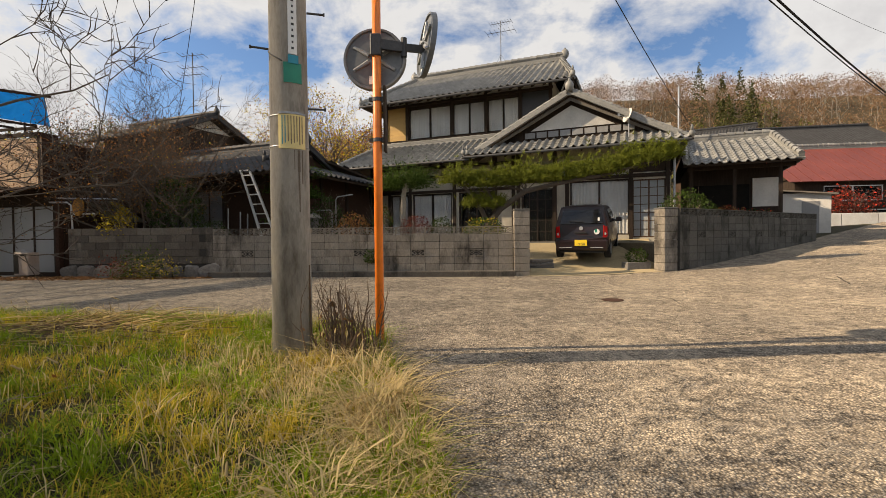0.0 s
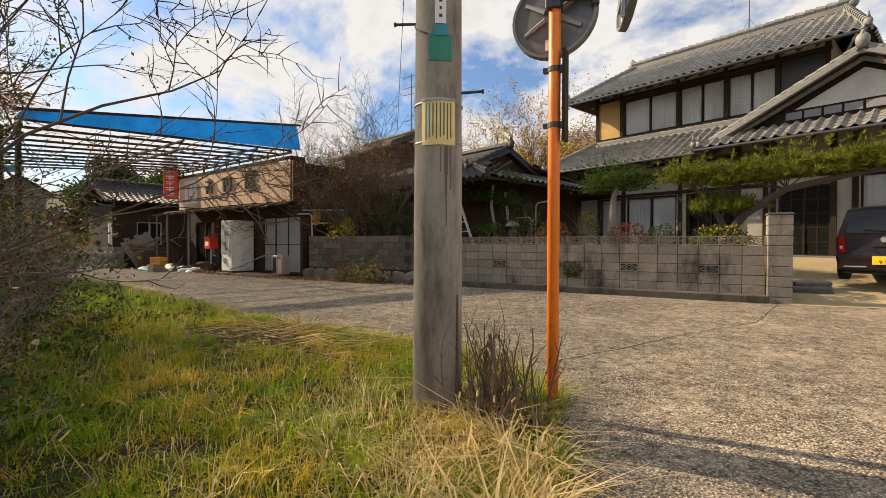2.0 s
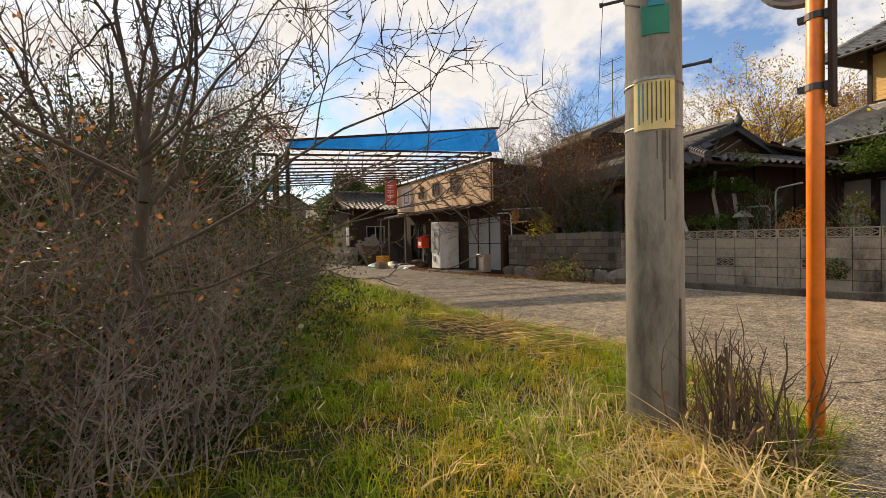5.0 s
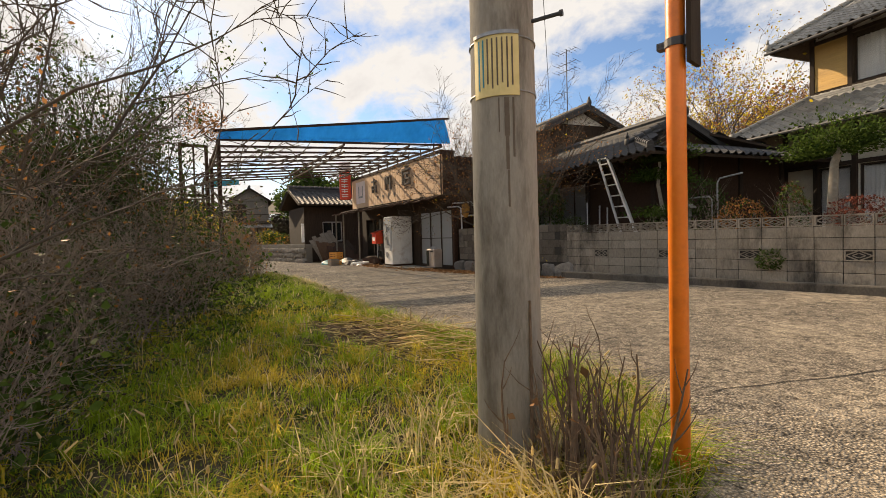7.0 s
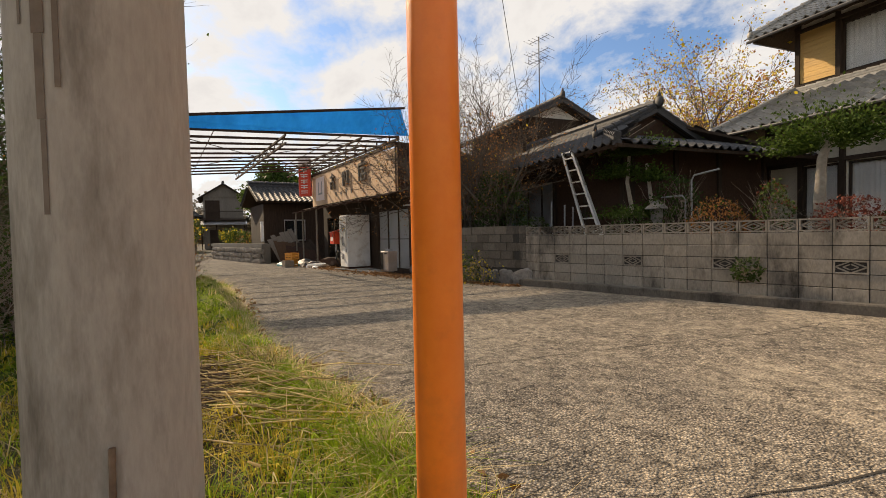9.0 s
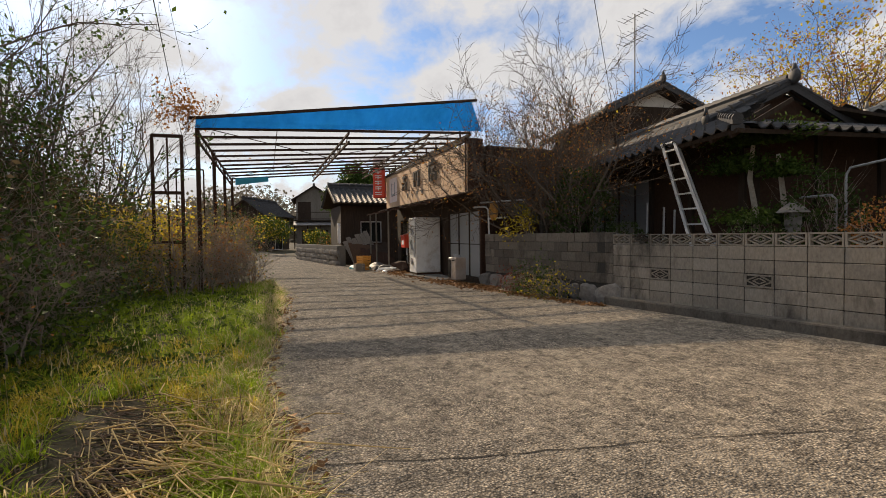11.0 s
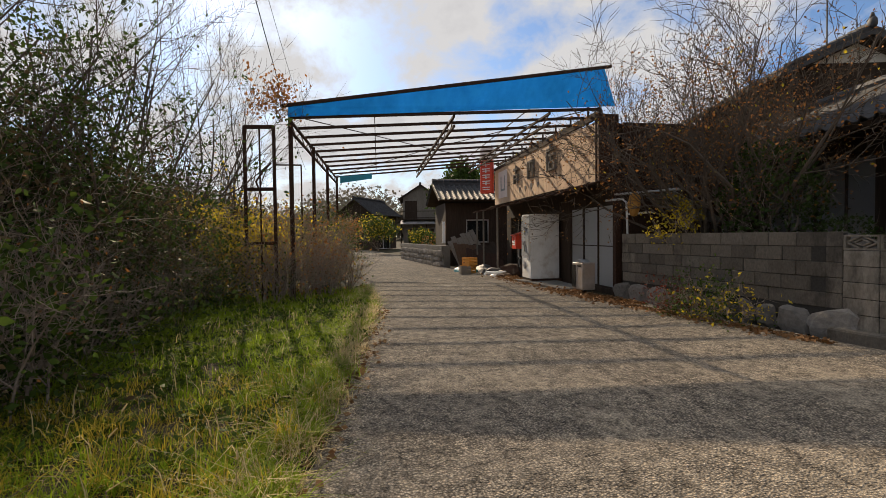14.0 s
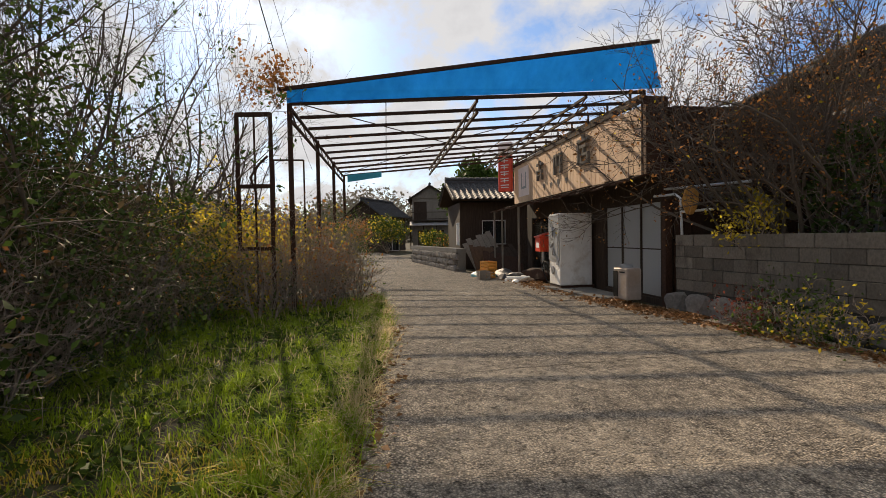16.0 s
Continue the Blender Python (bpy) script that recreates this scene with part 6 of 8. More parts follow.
# ---- the wooded hill ----
def hill_z(x, y):
    d = y - (0.05 if x > 0 else 0.12) * x
    h = 46 / (1 + math.exp(-(d - 95) / 15)) * (0.35 + 0.65 / (1 + math.exp(-(x + 8) / 22)))
    h += 10 / (1 + math.exp((x + 60) / 14)) / (1 + math.exp(-(y + 0 - 20) / 20)) * (1 if x < 0 else 0)
    return h * (1 + 0.10 * noise.noise((x * 0.02, y * 0.02, 4))) - 1.2


hx, hy = np.arange(-170, 260, 6.0), np.arange(45, 190, 5.0)
hv = [(x, y, hill_z(x, y)) for x in hx for y in hy]
hf = [(i * len(hy) + j, (i + 1) * len(hy) + j, (i + 1) * len(hy) + j + 1, i * len(hy) + j + 1) for i in range(len(hx) - 1) for j in range(len(hy) - 1)]
HILLM = surface("hill_floor", (0.05, 0.04, 0.025), (0.12, 0.09, 0.05), fine=0.6, coarse=0.05, rough=1.0, bump=0.0)
tagged(new("hill", fast_mesh("hill", np.array(hv), 4, HILLM, hf)), "wooded hillside behind the houses", "hill", kind="structure")


def far_trees(name, n, seed, lm, size, hgt, wid, per, keep, label, y0=60, y1=150, x0=-80, x1=160, cone=0.0):
    r = np.random.default_rng(seed)
    pts = []
    c = 0
    while c < n:
        x, y = r.uniform(x0, x1), r.uniform(y0, y1)
        if not keep(x, y):
            continue
        c += 1
        h, w = hgt * r.uniform(0.6, 1.25), wid * r.uniform(0.7, 1.3)
        d = r.normal(size=(per, 3))
        d /= np.linalg.norm(d, axis=1, keepdims=True)
        d *= r.uniform(0.45, 1, (per, 1)) ** 0.5
        taper = 1 - cone * (d[:, 2:3] + 1) / 2
        d[:, :2] *= taper * (1 + 0.18 * np.sin(d[:, 2:3] * 9 + x))
        pts.append(d * np.array([w / 2, w / 2, h / 2]) + np.array([x, y, hill_z(x, y) + h * 0.5]))
    ob = new(name, leaf_mesh(name, np.concatenate(pts), size, lm, 0.7, seed))
    return tagged(ob, label, "woods", kind="stuff")


HILL_B = leafy("bare_woods", (0.19, 0.115, 0.065), (0.30, 0.19, 0.115), tl=0.15, island=0.4)
HILL_C = leafy("hill_cedars", (0.045, 0.05, 0.015), (0.10, 0.10, 0.035), tl=0.15, island=0.4)
HILL_G = leafy("hill_evergreens", (0.09, 0.105, 0.02), (0.19, 0.19, 0.05), tl=0.15, island=0.4)
far_trees("bare_woods", 1150, 1, HILL_B, 0.33, 6.5, 7.0, 220, lambda x, y: True, "brown leafless woods on the hillside")
far_trees("bamboo_grove", 300, 2, HILL_G, 0.34, 8, 5.0, 240, lambda x, y: patch(x, y, 0.03, 2) > 0.0 and hill_z(x, y) < 24, "green bamboo and evergreens low on the hillside", y1=110)
far_trees("dark_cedars", 12, 3, HILL_C, 0.4, 13, 5.0, 600, lambda x, y: True, "dark cedar trees among the bare woods", y0=82, y1=100, x0=52, x1=68, cone=0.85)
r = np.random.default_rng(170)
segs = []
for k in range(420):
    x, y = r.uniform(-20, 190), r.uniform(70, 120)
    z = hill_z(x, y)
    h = r.uniform(3.5, 7)
    segs.append((x, y, z, x + r.normal() * 0.6, y, z + h, 0.14, 0.05))
    for j in range(4):
        f = r.uniform(0.4, 0.9)
        segs.append((x, y, z + h * f, x + r.normal() * 1.8, y + r.normal(), z + h * f + r.uniform(1, 3), 0.06, 0.02))
tagged(new("bare_trunks", stick_mesh("bare_trunks", segs, BARK_P, 3)), "pale bare trunks on the hillside", "woods", kind="stuff")
# low wooded skyline beyond the road's far end


def low_z(x, y):
    return 7.5 + 4 * noise.noise((y * 0.02, 1, 8))


# leaf colour greyed to paint in the haze of distance
HILL_HAZE = leafy("distant_woods", (0.16, 0.14, 0.11), (0.26, 0.24, 0.19), tl=0.15, island=0.3)
r = np.random.default_rng(180)
pts = []
for k in range(420):
    a = r.uniform(radians(150), radians(205))
    d = r.uniform(150, 240)
    x, y = math.cos(a) * d, math.sin(a) * d + 10
    w = r.uniform(10, 18)
    q = r.normal(size=(260, 3))
    q /= np.linalg.norm(q, axis=1, keepdims=True)
    h = r.uniform(14, 26) * (0.55 + 0.45 * math.sin(a * 9) ** 2)
    pts.append(q * r.uniform(0.4, 1, (260, 1)) * np.array([w / 2, w / 2, h / 2]) + np.array([x, y, h * 0.42]))
tagged(new("distant_woods", leaf_mesh("distant_woods", np.concatenate(pts), 1.1, HILL_HAZE, 0.7, 21)), "low distant wooded hills", "woods", kind="stuff")

# ---- parts of the utility pole and its plates ----
FACE = -63.0     # the side of the pole turned to the lane, degrees
curved_plate(pole, "notice_board", 0.1665, FACE, 0.23, 1.915, 2.22, NOTICE, "yellow notice board with vertical lines of print")
NB = curved_plate(pole, "notice_edge", 0.173, FACE, 0.235, 2.205, 2.222, GALV)
for k in range(8):
    a = FACE - 28 + k * 8.0
    curved_plate(pole, "print_line", 0.1728, a, 0.007, 1.95 + 0.012 * (k % 3), 2.19, RUN if k > 1 else TEAL, n=2, thick=0.002)
for z in (1.94, 2.20):
    bm = bmesh.new()
    bm_tube(bm, [(math.cos(a) * 0.1665, math.sin(a) * 0.1665, z) for a in np.linspace(0, 2 * math.pi, 33)], 0.004, 5)
    part("steel_band", bm, GALV, pole)
curved_plate(pole, "green_wrap", 0.1625, FACE + 4, 0.15, 2.47, 2.64, GREEN, "torn green plastic wrap")
curved_plate(pole, "blue_label", 0.169, FACE + 5, 0.085, 2.63, 2.70, TEAL)
curved_plate(pole, "name_plate", 0.1605, FACE + 4, 0.072, 2.71, 3.24, LABELW, "white vertical pole number plate")
for k in range(9):
    z = 2.75 + k * 0.05
    curved_plate(pole, "plate_mark", 0.1668, FACE + 4, 0.022 - 0.008 * (k % 2), z, z + 0.02, INK, n=2, thick=0.002)
for a, z in ((198, 2.79), (18, 2.30), (18, 3.14), (198, 3.65), (18, 4.0)):
    bm = bmesh.new()
    d = Vector((math.cos(radians(a)), math.sin(radians(a)), 0))
    bm_tube(bm, [d * 0.16 + Vector((0, 0, z)), d * 0.30 + Vector((0, 0, z + 0.005))], 0.010, 8)
    bm_tube(bm, [d * 0.30 + Vector((0, 0, z + 0.005)), d * 0.315 + Vector((0, 0, z + 0.005))], 0.016, 8)
    part("step_bolt", bm, STEEL_D, pole)
bm = bmesh.new()
bm_tube(bm, [(math.cos(radians(a)) * 0.163, math.sin(radians(a)) * 0.163, 2.77 - 0.12 * k / 8) for k, a in enumerate(np.linspace(200, 270, 9))], 0.006, 5)
part("cable_tail", bm, STEEL_D, pole)
bm = bmesh.new()
bm_box(bm, Matrix.Translation((0, 0, 8.6)), 1.6, 0.08, 0.08)
part("cross_arm", bm, STEEL_D, pole)
for da, w, z0 in ((18, 0.024, 1.72), (18, 0.016, 1.56), (19, 0.010, 1.38), (29, 0.010, 1.62), (5, 0.006, 1.74)):
    curved_plate(pole, "rust_streak", 0.1668, FACE + da, w, z0, 1.905 - (0.186 if w == 0.016 else 0.347 if z0 == 1.38 else 0), RUN, "faint brown run under the notice", n=3, thick=0.0012)

# ---- parts of the traffic mirror ----
def mirror_head(parent, centre, face, label):
    """A round mirror; face is the direction that the glass looks."""
    c, f = Vector(centre), Vector(face).normalized()
    m = Matrix.Translation(c) @ f.to_track_quat("Z", "Y").to_matrix().to_4x4()
    bm = bmesh.new()
    rings = [(0.0, -0.022), (0.12, -0.022), (0.26, -0.016), (0.275, -0.014), (0.283, -0.03), (0.302, -0.03), (0.306, 0.02), (0.29, 0.025)]
    prev = None
    for rad, z in rings:
        ring = [bm.verts.new((math.cos(2 * math.pi * k / 40) * max(rad, 0.001), math.sin(2 * math.pi * k / 40) * max(rad, 0.001), z)) for k in range(40)]
        if prev:
            for k in range(40):
                bm.faces.new((prev[k], prev[(k + 1) % 40], ring[(k + 1) % 40], ring[k]))
        prev = ring
    head = part("mirror_back", bm, MIRROR_B, parent, label, m=m)
    bm = bmesh.new()
    prev = None
    for i in range(9):
        rad = 0.288 * i / 8
        ring = [bm.verts.new((math.cos(2 * math.pi * k / 40) * max(rad, 0.001), math.sin(2 * math.pi * k / 40) * max(rad, 0.001), 0.022 + 0.03 * (1 - (i / 8) ** 2))) for k in range(40)]
        if prev:
            for k in range(40):
                bm.faces.new((prev[k], prev[(k + 1) % 40], ring[(k + 1) % 40], ring[k]))
        prev = ring
    part("mirror_glass", bm, MIRROR, head, smooth=True)
    for k in range(6):
        a = radians(k * 60 + 30)
        bm = bmesh.new()
        bm_tube(bm, [(math.cos(a) * 0.06, math.sin(a) * 0.06, -0.03), (math.cos(a) * 0.23, math.sin(a) * 0.23, -0.026)], [0.024, 0.016], 6)
        part("rib", bm, GALV, head)
    bm = bmesh.new()
    bm_span(bm, -0.05, 0.05, -0.25, -0.17, -0.026, -0.0235)
    part("sticker", bm, LABELW, head)


mirror_head(mpole, (-0.035, 0.13, 2.88), (0.05, 1.0, -0.08), "grey ribbed back of a round mirror")
mirror_head(mpole, (0.47, 0.20, 3.04), (0.985, 0.28, -0.12), "round mirror seen on its edge")
bm = bmesh.new()
bm_beam(bm, (0, 0, 2.98), (0.27, 0.1, 2.98), 0.045, 0.09)
bm_beam(bm, (0.25, 0.09, 2.98), (0.44, 0.19, 3.0), 0.035, 0.07)
bm_tube(bm, [(0.25, 0.09, 2.89), (0.25, 0.09, 3.07)], 0.03, 10)
part("bracket", bm, STEEL_D, mpole)
bm = bmesh.new()
bm_span(bm, -0.055, 0.045, -0.055, 0.06, 2.86, 3.06)
part("clamp", bm, STEEL_D, mpole, bevel=0.008)
for z in (2.06, 2.44):
    bm = bmesh.new()
    bm_tube(bm, [(0, 0, z), (0, 0, z + 0.035)], 0.047, 16)
    bm_span(bm, 0.04, 0.075, -0.02, 0.02, z - 0.005, z + 0.04)
    bm_span(bm, -0.075, -0.04, -0.02, 0.02, z + 0.002, z + 0.033)
    part("clamp", bm, STEEL_D, mpole)
bm = bmesh.new()
bm_span(bm, 0.062, 0.082, -0.05, 0.07, 1.97, 2.58)
part("side_board", bm, WOOD_D, mpole, "narrow dark board clamped to the post")

# ---- rusty sign frame beside the awning ----
rack = thing("sign_frame", "empty rusty steel sign frame among the shrubs", "sign frame")
RA, RB = Vector((-13.15, 5.49, 0)), Vector((-12.95, 6.06, 0))
for z in (1.42, 2.55, 3.84):
    bm = bmesh.new()
    bm_beam(bm, RA + Vector((0, 0, z)), RB + Vector((0, 0, z)), 0.07, 0.07)
    part("rail", bm, RUST, rack)
for p in (RA, RB):
    bm = bmesh.new()
    bm_beam(bm, p + Vector((0, 0, 1.4 if p is RA else 0.0)), p + Vector((0, 0, 3.86)), 0.07, 0.07)
    part("upright", bm, RUST, rack)
bm = bmesh.new()
bm_beam(bm, (-13.05, 5.78, 0.0), (-13.05, 5.78, 3.8), 0.035, 0.035)
part("middle_bar", bm, RUST, rack)
bm = bmesh.new()
bm_tube(bm, [(-13.05, 5.8, 2.4), (-13.0, 5.7, 2.7), (-13.05, 5.85, 2.95), (-13.0, 6.0, 3.1)], 0.022, 6)
part("bent_pipe", bm, RUST, rack)
for x in (-15.3,):
    bm = bmesh.new()
    bm_beam(bm, (x, 6.1, 1.4), (x, 6.1, 3.4), 0.035, 0.035)
    bm_beam(bm, (x + 0.15, 6.75, 0.0), (x + 0.15, 6.75, 3.4), 0.035, 0.035)
    bm_beam(bm, (x, 6.1, 3.4), (x + 0.15, 6.75, 3.4), 0.035, 0.035)
    solid("sign_frame", bm, RUST, "second empty steel sign frame behind the shrubs", "sign frame")
bm = bmesh.new()
p, q = on_canopy(0.02, 1.0), on_canopy(0.22, 1.0)
bm_sheet(bm, [p + Vector((0.06, 0, -0.28)), q + Vector((0.06, 0, -0.20)), q + Vector((0.06, 0, 0.0)), p + Vector((0.06, 0, 0.0))], 0.012)
part("blue_scrap", bm, TEAL, canopy, "scrap of blue-green sheet")

# ---- shop things ----
RSM = SHOP_M @ Matrix.Translation((-8.45, -0.32, 3.24))
rs = thing("hanging_sign", "red vertical lightbox sign with white lettering bars", "sign", RSM)
bm = bmesh.new()
bm_span(bm, -0.27, 0.27, -0.09, 0.09, 0, 1.32)
part("red_box", bm, RED, rs, bevel=0.03)
bm = bmesh.new()
bm_span(bm, -0.27, 0.27, -0.088, 0.088, 1.325, 1.83)
part("top_panel", bm, PINK, rs, "faded pinkish top panel", bevel=0.03)
for k in range(5):
    bm = bmesh.new()
    z = 1.08 - k * 0.245
    bm_span(bm, -0.16, 0.16, -0.104, -0.092, z + 0.12, z + 0.155)
    if k != 4:
        bm_span(bm, -0.03, 0.015, -0.102, -0.092, z - 0.02, z + 0.115)
    bm_span(bm, -0.15, 0.15, -0.103, -0.092, z + 0.035, z + 0.065)
    part("lettering_bar", bm, LABELW, rs)
rs.matrix_basis = SHOP_M @ Matrix.Translation((-8.45, -0.30, 3.22)) @ Matrix.Rotation(radians(52), 4, "Z")
bm = bmesh.new()
bm_beam(bm, (0.0, 0.09, 1.7), (0.1, 0.6, 1.7), 0.03, 0.03)
bm_beam(bm, (0.0, 0.09, 0.2), (0.1, 0.6, 0.2), 0.03, 0.03)
part("bracket", bm, RUST, rs)


def glyph(parent, x, z, s, strokes):
    """A raised sign character: bars given as x0, z0, x1, z1 in its own square."""
    bm = bmesh.new()
    for x0, z0, x1, z1 in strokes:
        bm_span(bm, x + x0 * s, x + x1 * s, -0.10, -0.024, z + z0 * s, z + z1 * s)
    part("sign_character", bm, WOOD_G, parent, "raised weathered grey sign character", bevel=0.006)


glyph(shop, -2.75, 3.30, 0.62, [(0.0, 0.86, 1, 1), (0.42, 0.9, 0.56, 1.15), (0, 0.0, 0.12, 0.86), (0.25, 0.62, 0.9, 0.74), (0.5, 0.44, 0.62, 0.7), (0.28, 0, 0.4, 0.42), (0.84, 0, 0.96, 0.42), (0.4, 0.30, 0.84, 0.42), (0.4, 0, 0.84, 0.1)])
glyph(shop, -4.35, 3.28, 0.55, [(0.05, 0, 0.2, 1.0), (0.85, 0, 1.0, 1.0), (0.2, 0.88, 0.85, 1.0), (0.4, 0.4, 0.55, 0.88)])
glyph(shop, -5.75, 3.28, 0.52, [(0.05, 0.85, 0.95, 1.0), (0.1, 0, 0.22, 0.6), (0.8, 0, 0.92, 0.6), (0.22, 0.5, 0.8, 0.6), (0.22, 0.25, 0.8, 0.33), (0.45, 0.6, 0.58, 1.15)])
for k, x in enumerate((-5.3, -4.75, -4.2, -3.65)):
    bm = bmesh.new()
    bm_span(bm, x, x + 0.16, -0.03, -0.022, 3.02, 3.14 - 0.03 * (k % 2))
    bm_span(bm, x + 0.05, x + 0.10, -0.031, -0.022, 2.96, 3.02)
    part("painted_character", bm, WOOD_G, shop)
bm = bmesh.new()
bm_span(bm, -7.75, -6.65, -0.028, -0.022, 2.95, 3.95)
part("patch", bm, PINK, shop, "paler patch with an old painted mark")
bm = bmesh.new()
bm_span(bm, -7.45, -7.34, -0.032, -0.029, 3.2, 3.75)
bm_span(bm, -7.0, -6.9, -0.032, -0.029, 3.2, 3.75)
bm_span(bm, -7.34, -7.0, -0.032, -0.029, 3.2, 3.28)
part("old_mark", bm, GREYP, shop)

VM = SHOP_M @ Matrix.Translation((-3.3, -0.08, 0.2)) @ Matrix.Diagonal((0.78, 1.35, 1, 1))
vend = thing("vending_machine", "old white vending machine with faded front panel", "vending machine", VM)
bm = bmesh.new()
bm_span(bm, -0.47, 0.47, -0.30, 0.34, 0.08, 1.93)
part("body", bm, WHITEP, vend, bevel=0.015)
bm = bmesh.new()
bm_span(bm, -0.49, 0.49, -0.29, 0.40, 0.0, 0.075)
part("plinth", bm, RUST, vend)
bm = bmesh.new()
bm_span(bm, -0.45, 0.45, -0.318, -0.303, 0.72, 1.88)
part("display_window", bm, GLASS_F, vend, "dusty display window")
bm = bmesh.new()
for k in range(7):
    a = 2 * math.pi * k / 7
    bm_tube(bm, [(0.02 * k - 0.1, -0.322, 1.55 - 0.1 * k), (0.25 * math.cos(a), -0.322, 1.4 + 0.25 * math.sin(a) - 0.06 * k)], 0.02, 5)
part("faded_print", bm, GREYP, vend)
bm = bmesh.new()
bm_tube(bm, [(-0.1, -0.302, 0.45), (-0.1, -0.325, 0.45)], 0.11, 18)
part("dispensing_hatch", bm, GREYP, vend)
bm = bmesh.new()
bm_span(bm, 0.22, 0.36, -0.325, -0.303, 0.6, 1.3)
part("coin_panel", bm, GALV, vend)

pb = thing("letter_box", "faded red letter box on a post", "letter box", SHOP_M @ Matrix.Translation((-5.45, 0.0, 0.17)))
bm = bmesh.new()
bm_tube(bm, [(0, 0, 0), (0, 0, 0.95)], 0.04, 8)
part("post", bm, GALV, pb)
bm = bmesh.new()
bm_span(bm, -0.22, 0.22, -0.17, 0.17, 0.9, 1.38)
bm_sheet(bm, [(-0.25, -0.22, 1.37), (0.25, -0.22, 1.37), (0.25, 0.2, 1.50), (-0.25, 0.2, 1.50)], 0.04)
part("box", bm, RED, pb, bevel=0.012)
bm = bmesh.new()
bm_span(bm, -0.13, 0.13, -0.178, -0.172, 1.02, 1.18)
part("notice", bm, LABELW, pb)

wh = thing("heater_unit", "discarded cream metal heater unit on the ground", "heater", SHOP_M @ Matrix.Translation((-0.32, -0.16, 0.272)) @ Matrix.Rotation(0.1, 4, "Z"))
bm = bmesh.new()
bm_span(bm, -0.22, 0.22, -0.17, 0.17, 0.0, 0.62)
part("body", bm, surface("cream_enamel", (0.26, 0.22, 0.19), (0.38, 0.33, 0.29), fine=10, coarse=2, rough=0.6, bump=0.05, stain=(0.25, 0.15, 0.08), stain_amount=0.6), wh, bevel=0.02)
bm = bmesh.new()
bm_span(bm, -0.20, -0.06, -0.182, -0.172, 0.05, 0.56)
part("front_panel", bm, DARK, wh)
bm = bmesh.new()
bm_span(bm, 0.0, 0.16, -0.178, -0.171, 0.53, 0.56)
part("vent_slot", bm, DARK, wh)
r = np.random.default_rng(200)
bm = bmesh.new()
bmesh.ops.create_icosphere(bm, subdivisions=3, radius=0.10, matrix=Matrix.Translation((-0.03, 0, 0.64)) @ Matrix.Diagonal((1.5, 1, 0.6, 1)))
for v in bm.verts:
    v.co += Vector(noise.noise_vector(v.co * 9)) * 0.05
part("plastic_sheet", bm, GREYP, wh)
bm = bmesh.new()
bm_sheet(bm, [(-3.6, -0.75, 0.22), (-0.9, -0.42, 0.22), (-0.9, 0.3, 0.22), (-3.4, 0.3, 0.22)], 0.05)
solid("threshold_slab", bm, MORTAR, "low concrete slab before the shop doors", "slab", m=SHOP_M, kind="structure")


def crate(m, mat, label):
    c = thing("crate", label, "crate", m)
    for x0, x1, y0, y1 in ((-0.24, 0.24, -0.17, -0.155), (-0.24, 0.24, 0.155, 0.17), (-0.24, -0.225, -0.155, 0.155), (0.225, 0.24, -0.155, 0.155)):
        bm = bmesh.new()
        for z in (0.0, 0.10, 0.20):
            bm_span(bm, x0, x1, y0, y1, z, z + 0.075)
        if x1 - x0 > 0.1:
            for x in (-0.235, 0.0, 0.235):
                bm_span(bm, x - 0.012, x + 0.012, y0 - 0.006, y1 + 0.006, 0, 0.28)
        part("side", bm, mat, c)
    bm = bmesh.new()
    bm_span(bm, -0.225, 0.225, -0.155, 0.155, 0.0, 0.015)
    part("bottom", bm, mat, c)


CR_Y = surface("yellow_crate", (0.50, 0.22, 0.03), (0.62, 0.30, 0.05), fine=8, rough=0.6, bump=0.02)
crate(Matrix.Translation((-18.15, 12.75, 0.17)) @ Matrix.Rotation(0.3, 4, "Z"), CR_Y, "orange-yellow plastic bottle crate on the ground")
crate(Matrix.Translation((-17.75, 12.45, 0.17)) @ Matrix.Rotation(-0.2, 4, "Z"), WOOD_G, "weathered brown crate on the ground")
crate(Matrix.Translation((-18.1, 12.8, 0.46)) @ Matrix.Rotation(0.15, 4, "Z"), CR_Y, "yellow plastic crate stacked on another")
TEALP = surface("teal_tarp", (0.02, 0.13, 0.16), (0.05, 0.24, 0.27), fine=6, rough=0.5, bump=0.1)


def rag(x, y, z, w, d, h, mat, label, seed, name="tarp"):
    bm = bmesh.new()
    bmesh.ops.create_icosphere(bm, subdivisions=3, radius=0.5)
    for v in bm.verts:
        n3 = Vector(noise.noise_vector(v.co * 2.2 + Vector((seed * 5, 0, 0))))
        v.co = Vector((v.co.x * w, v.co.y * d, (max(v.co.z, -0.1) + 0.1) * h)) + n3 * 0.16 * Vector((w, d, h * 1.4)).length * 0.5
        v.co.z = max(0.0, v.co.z)
    solid(name, bm, mat, label, "tarp", m=Matrix.Translation((x, y, z)))


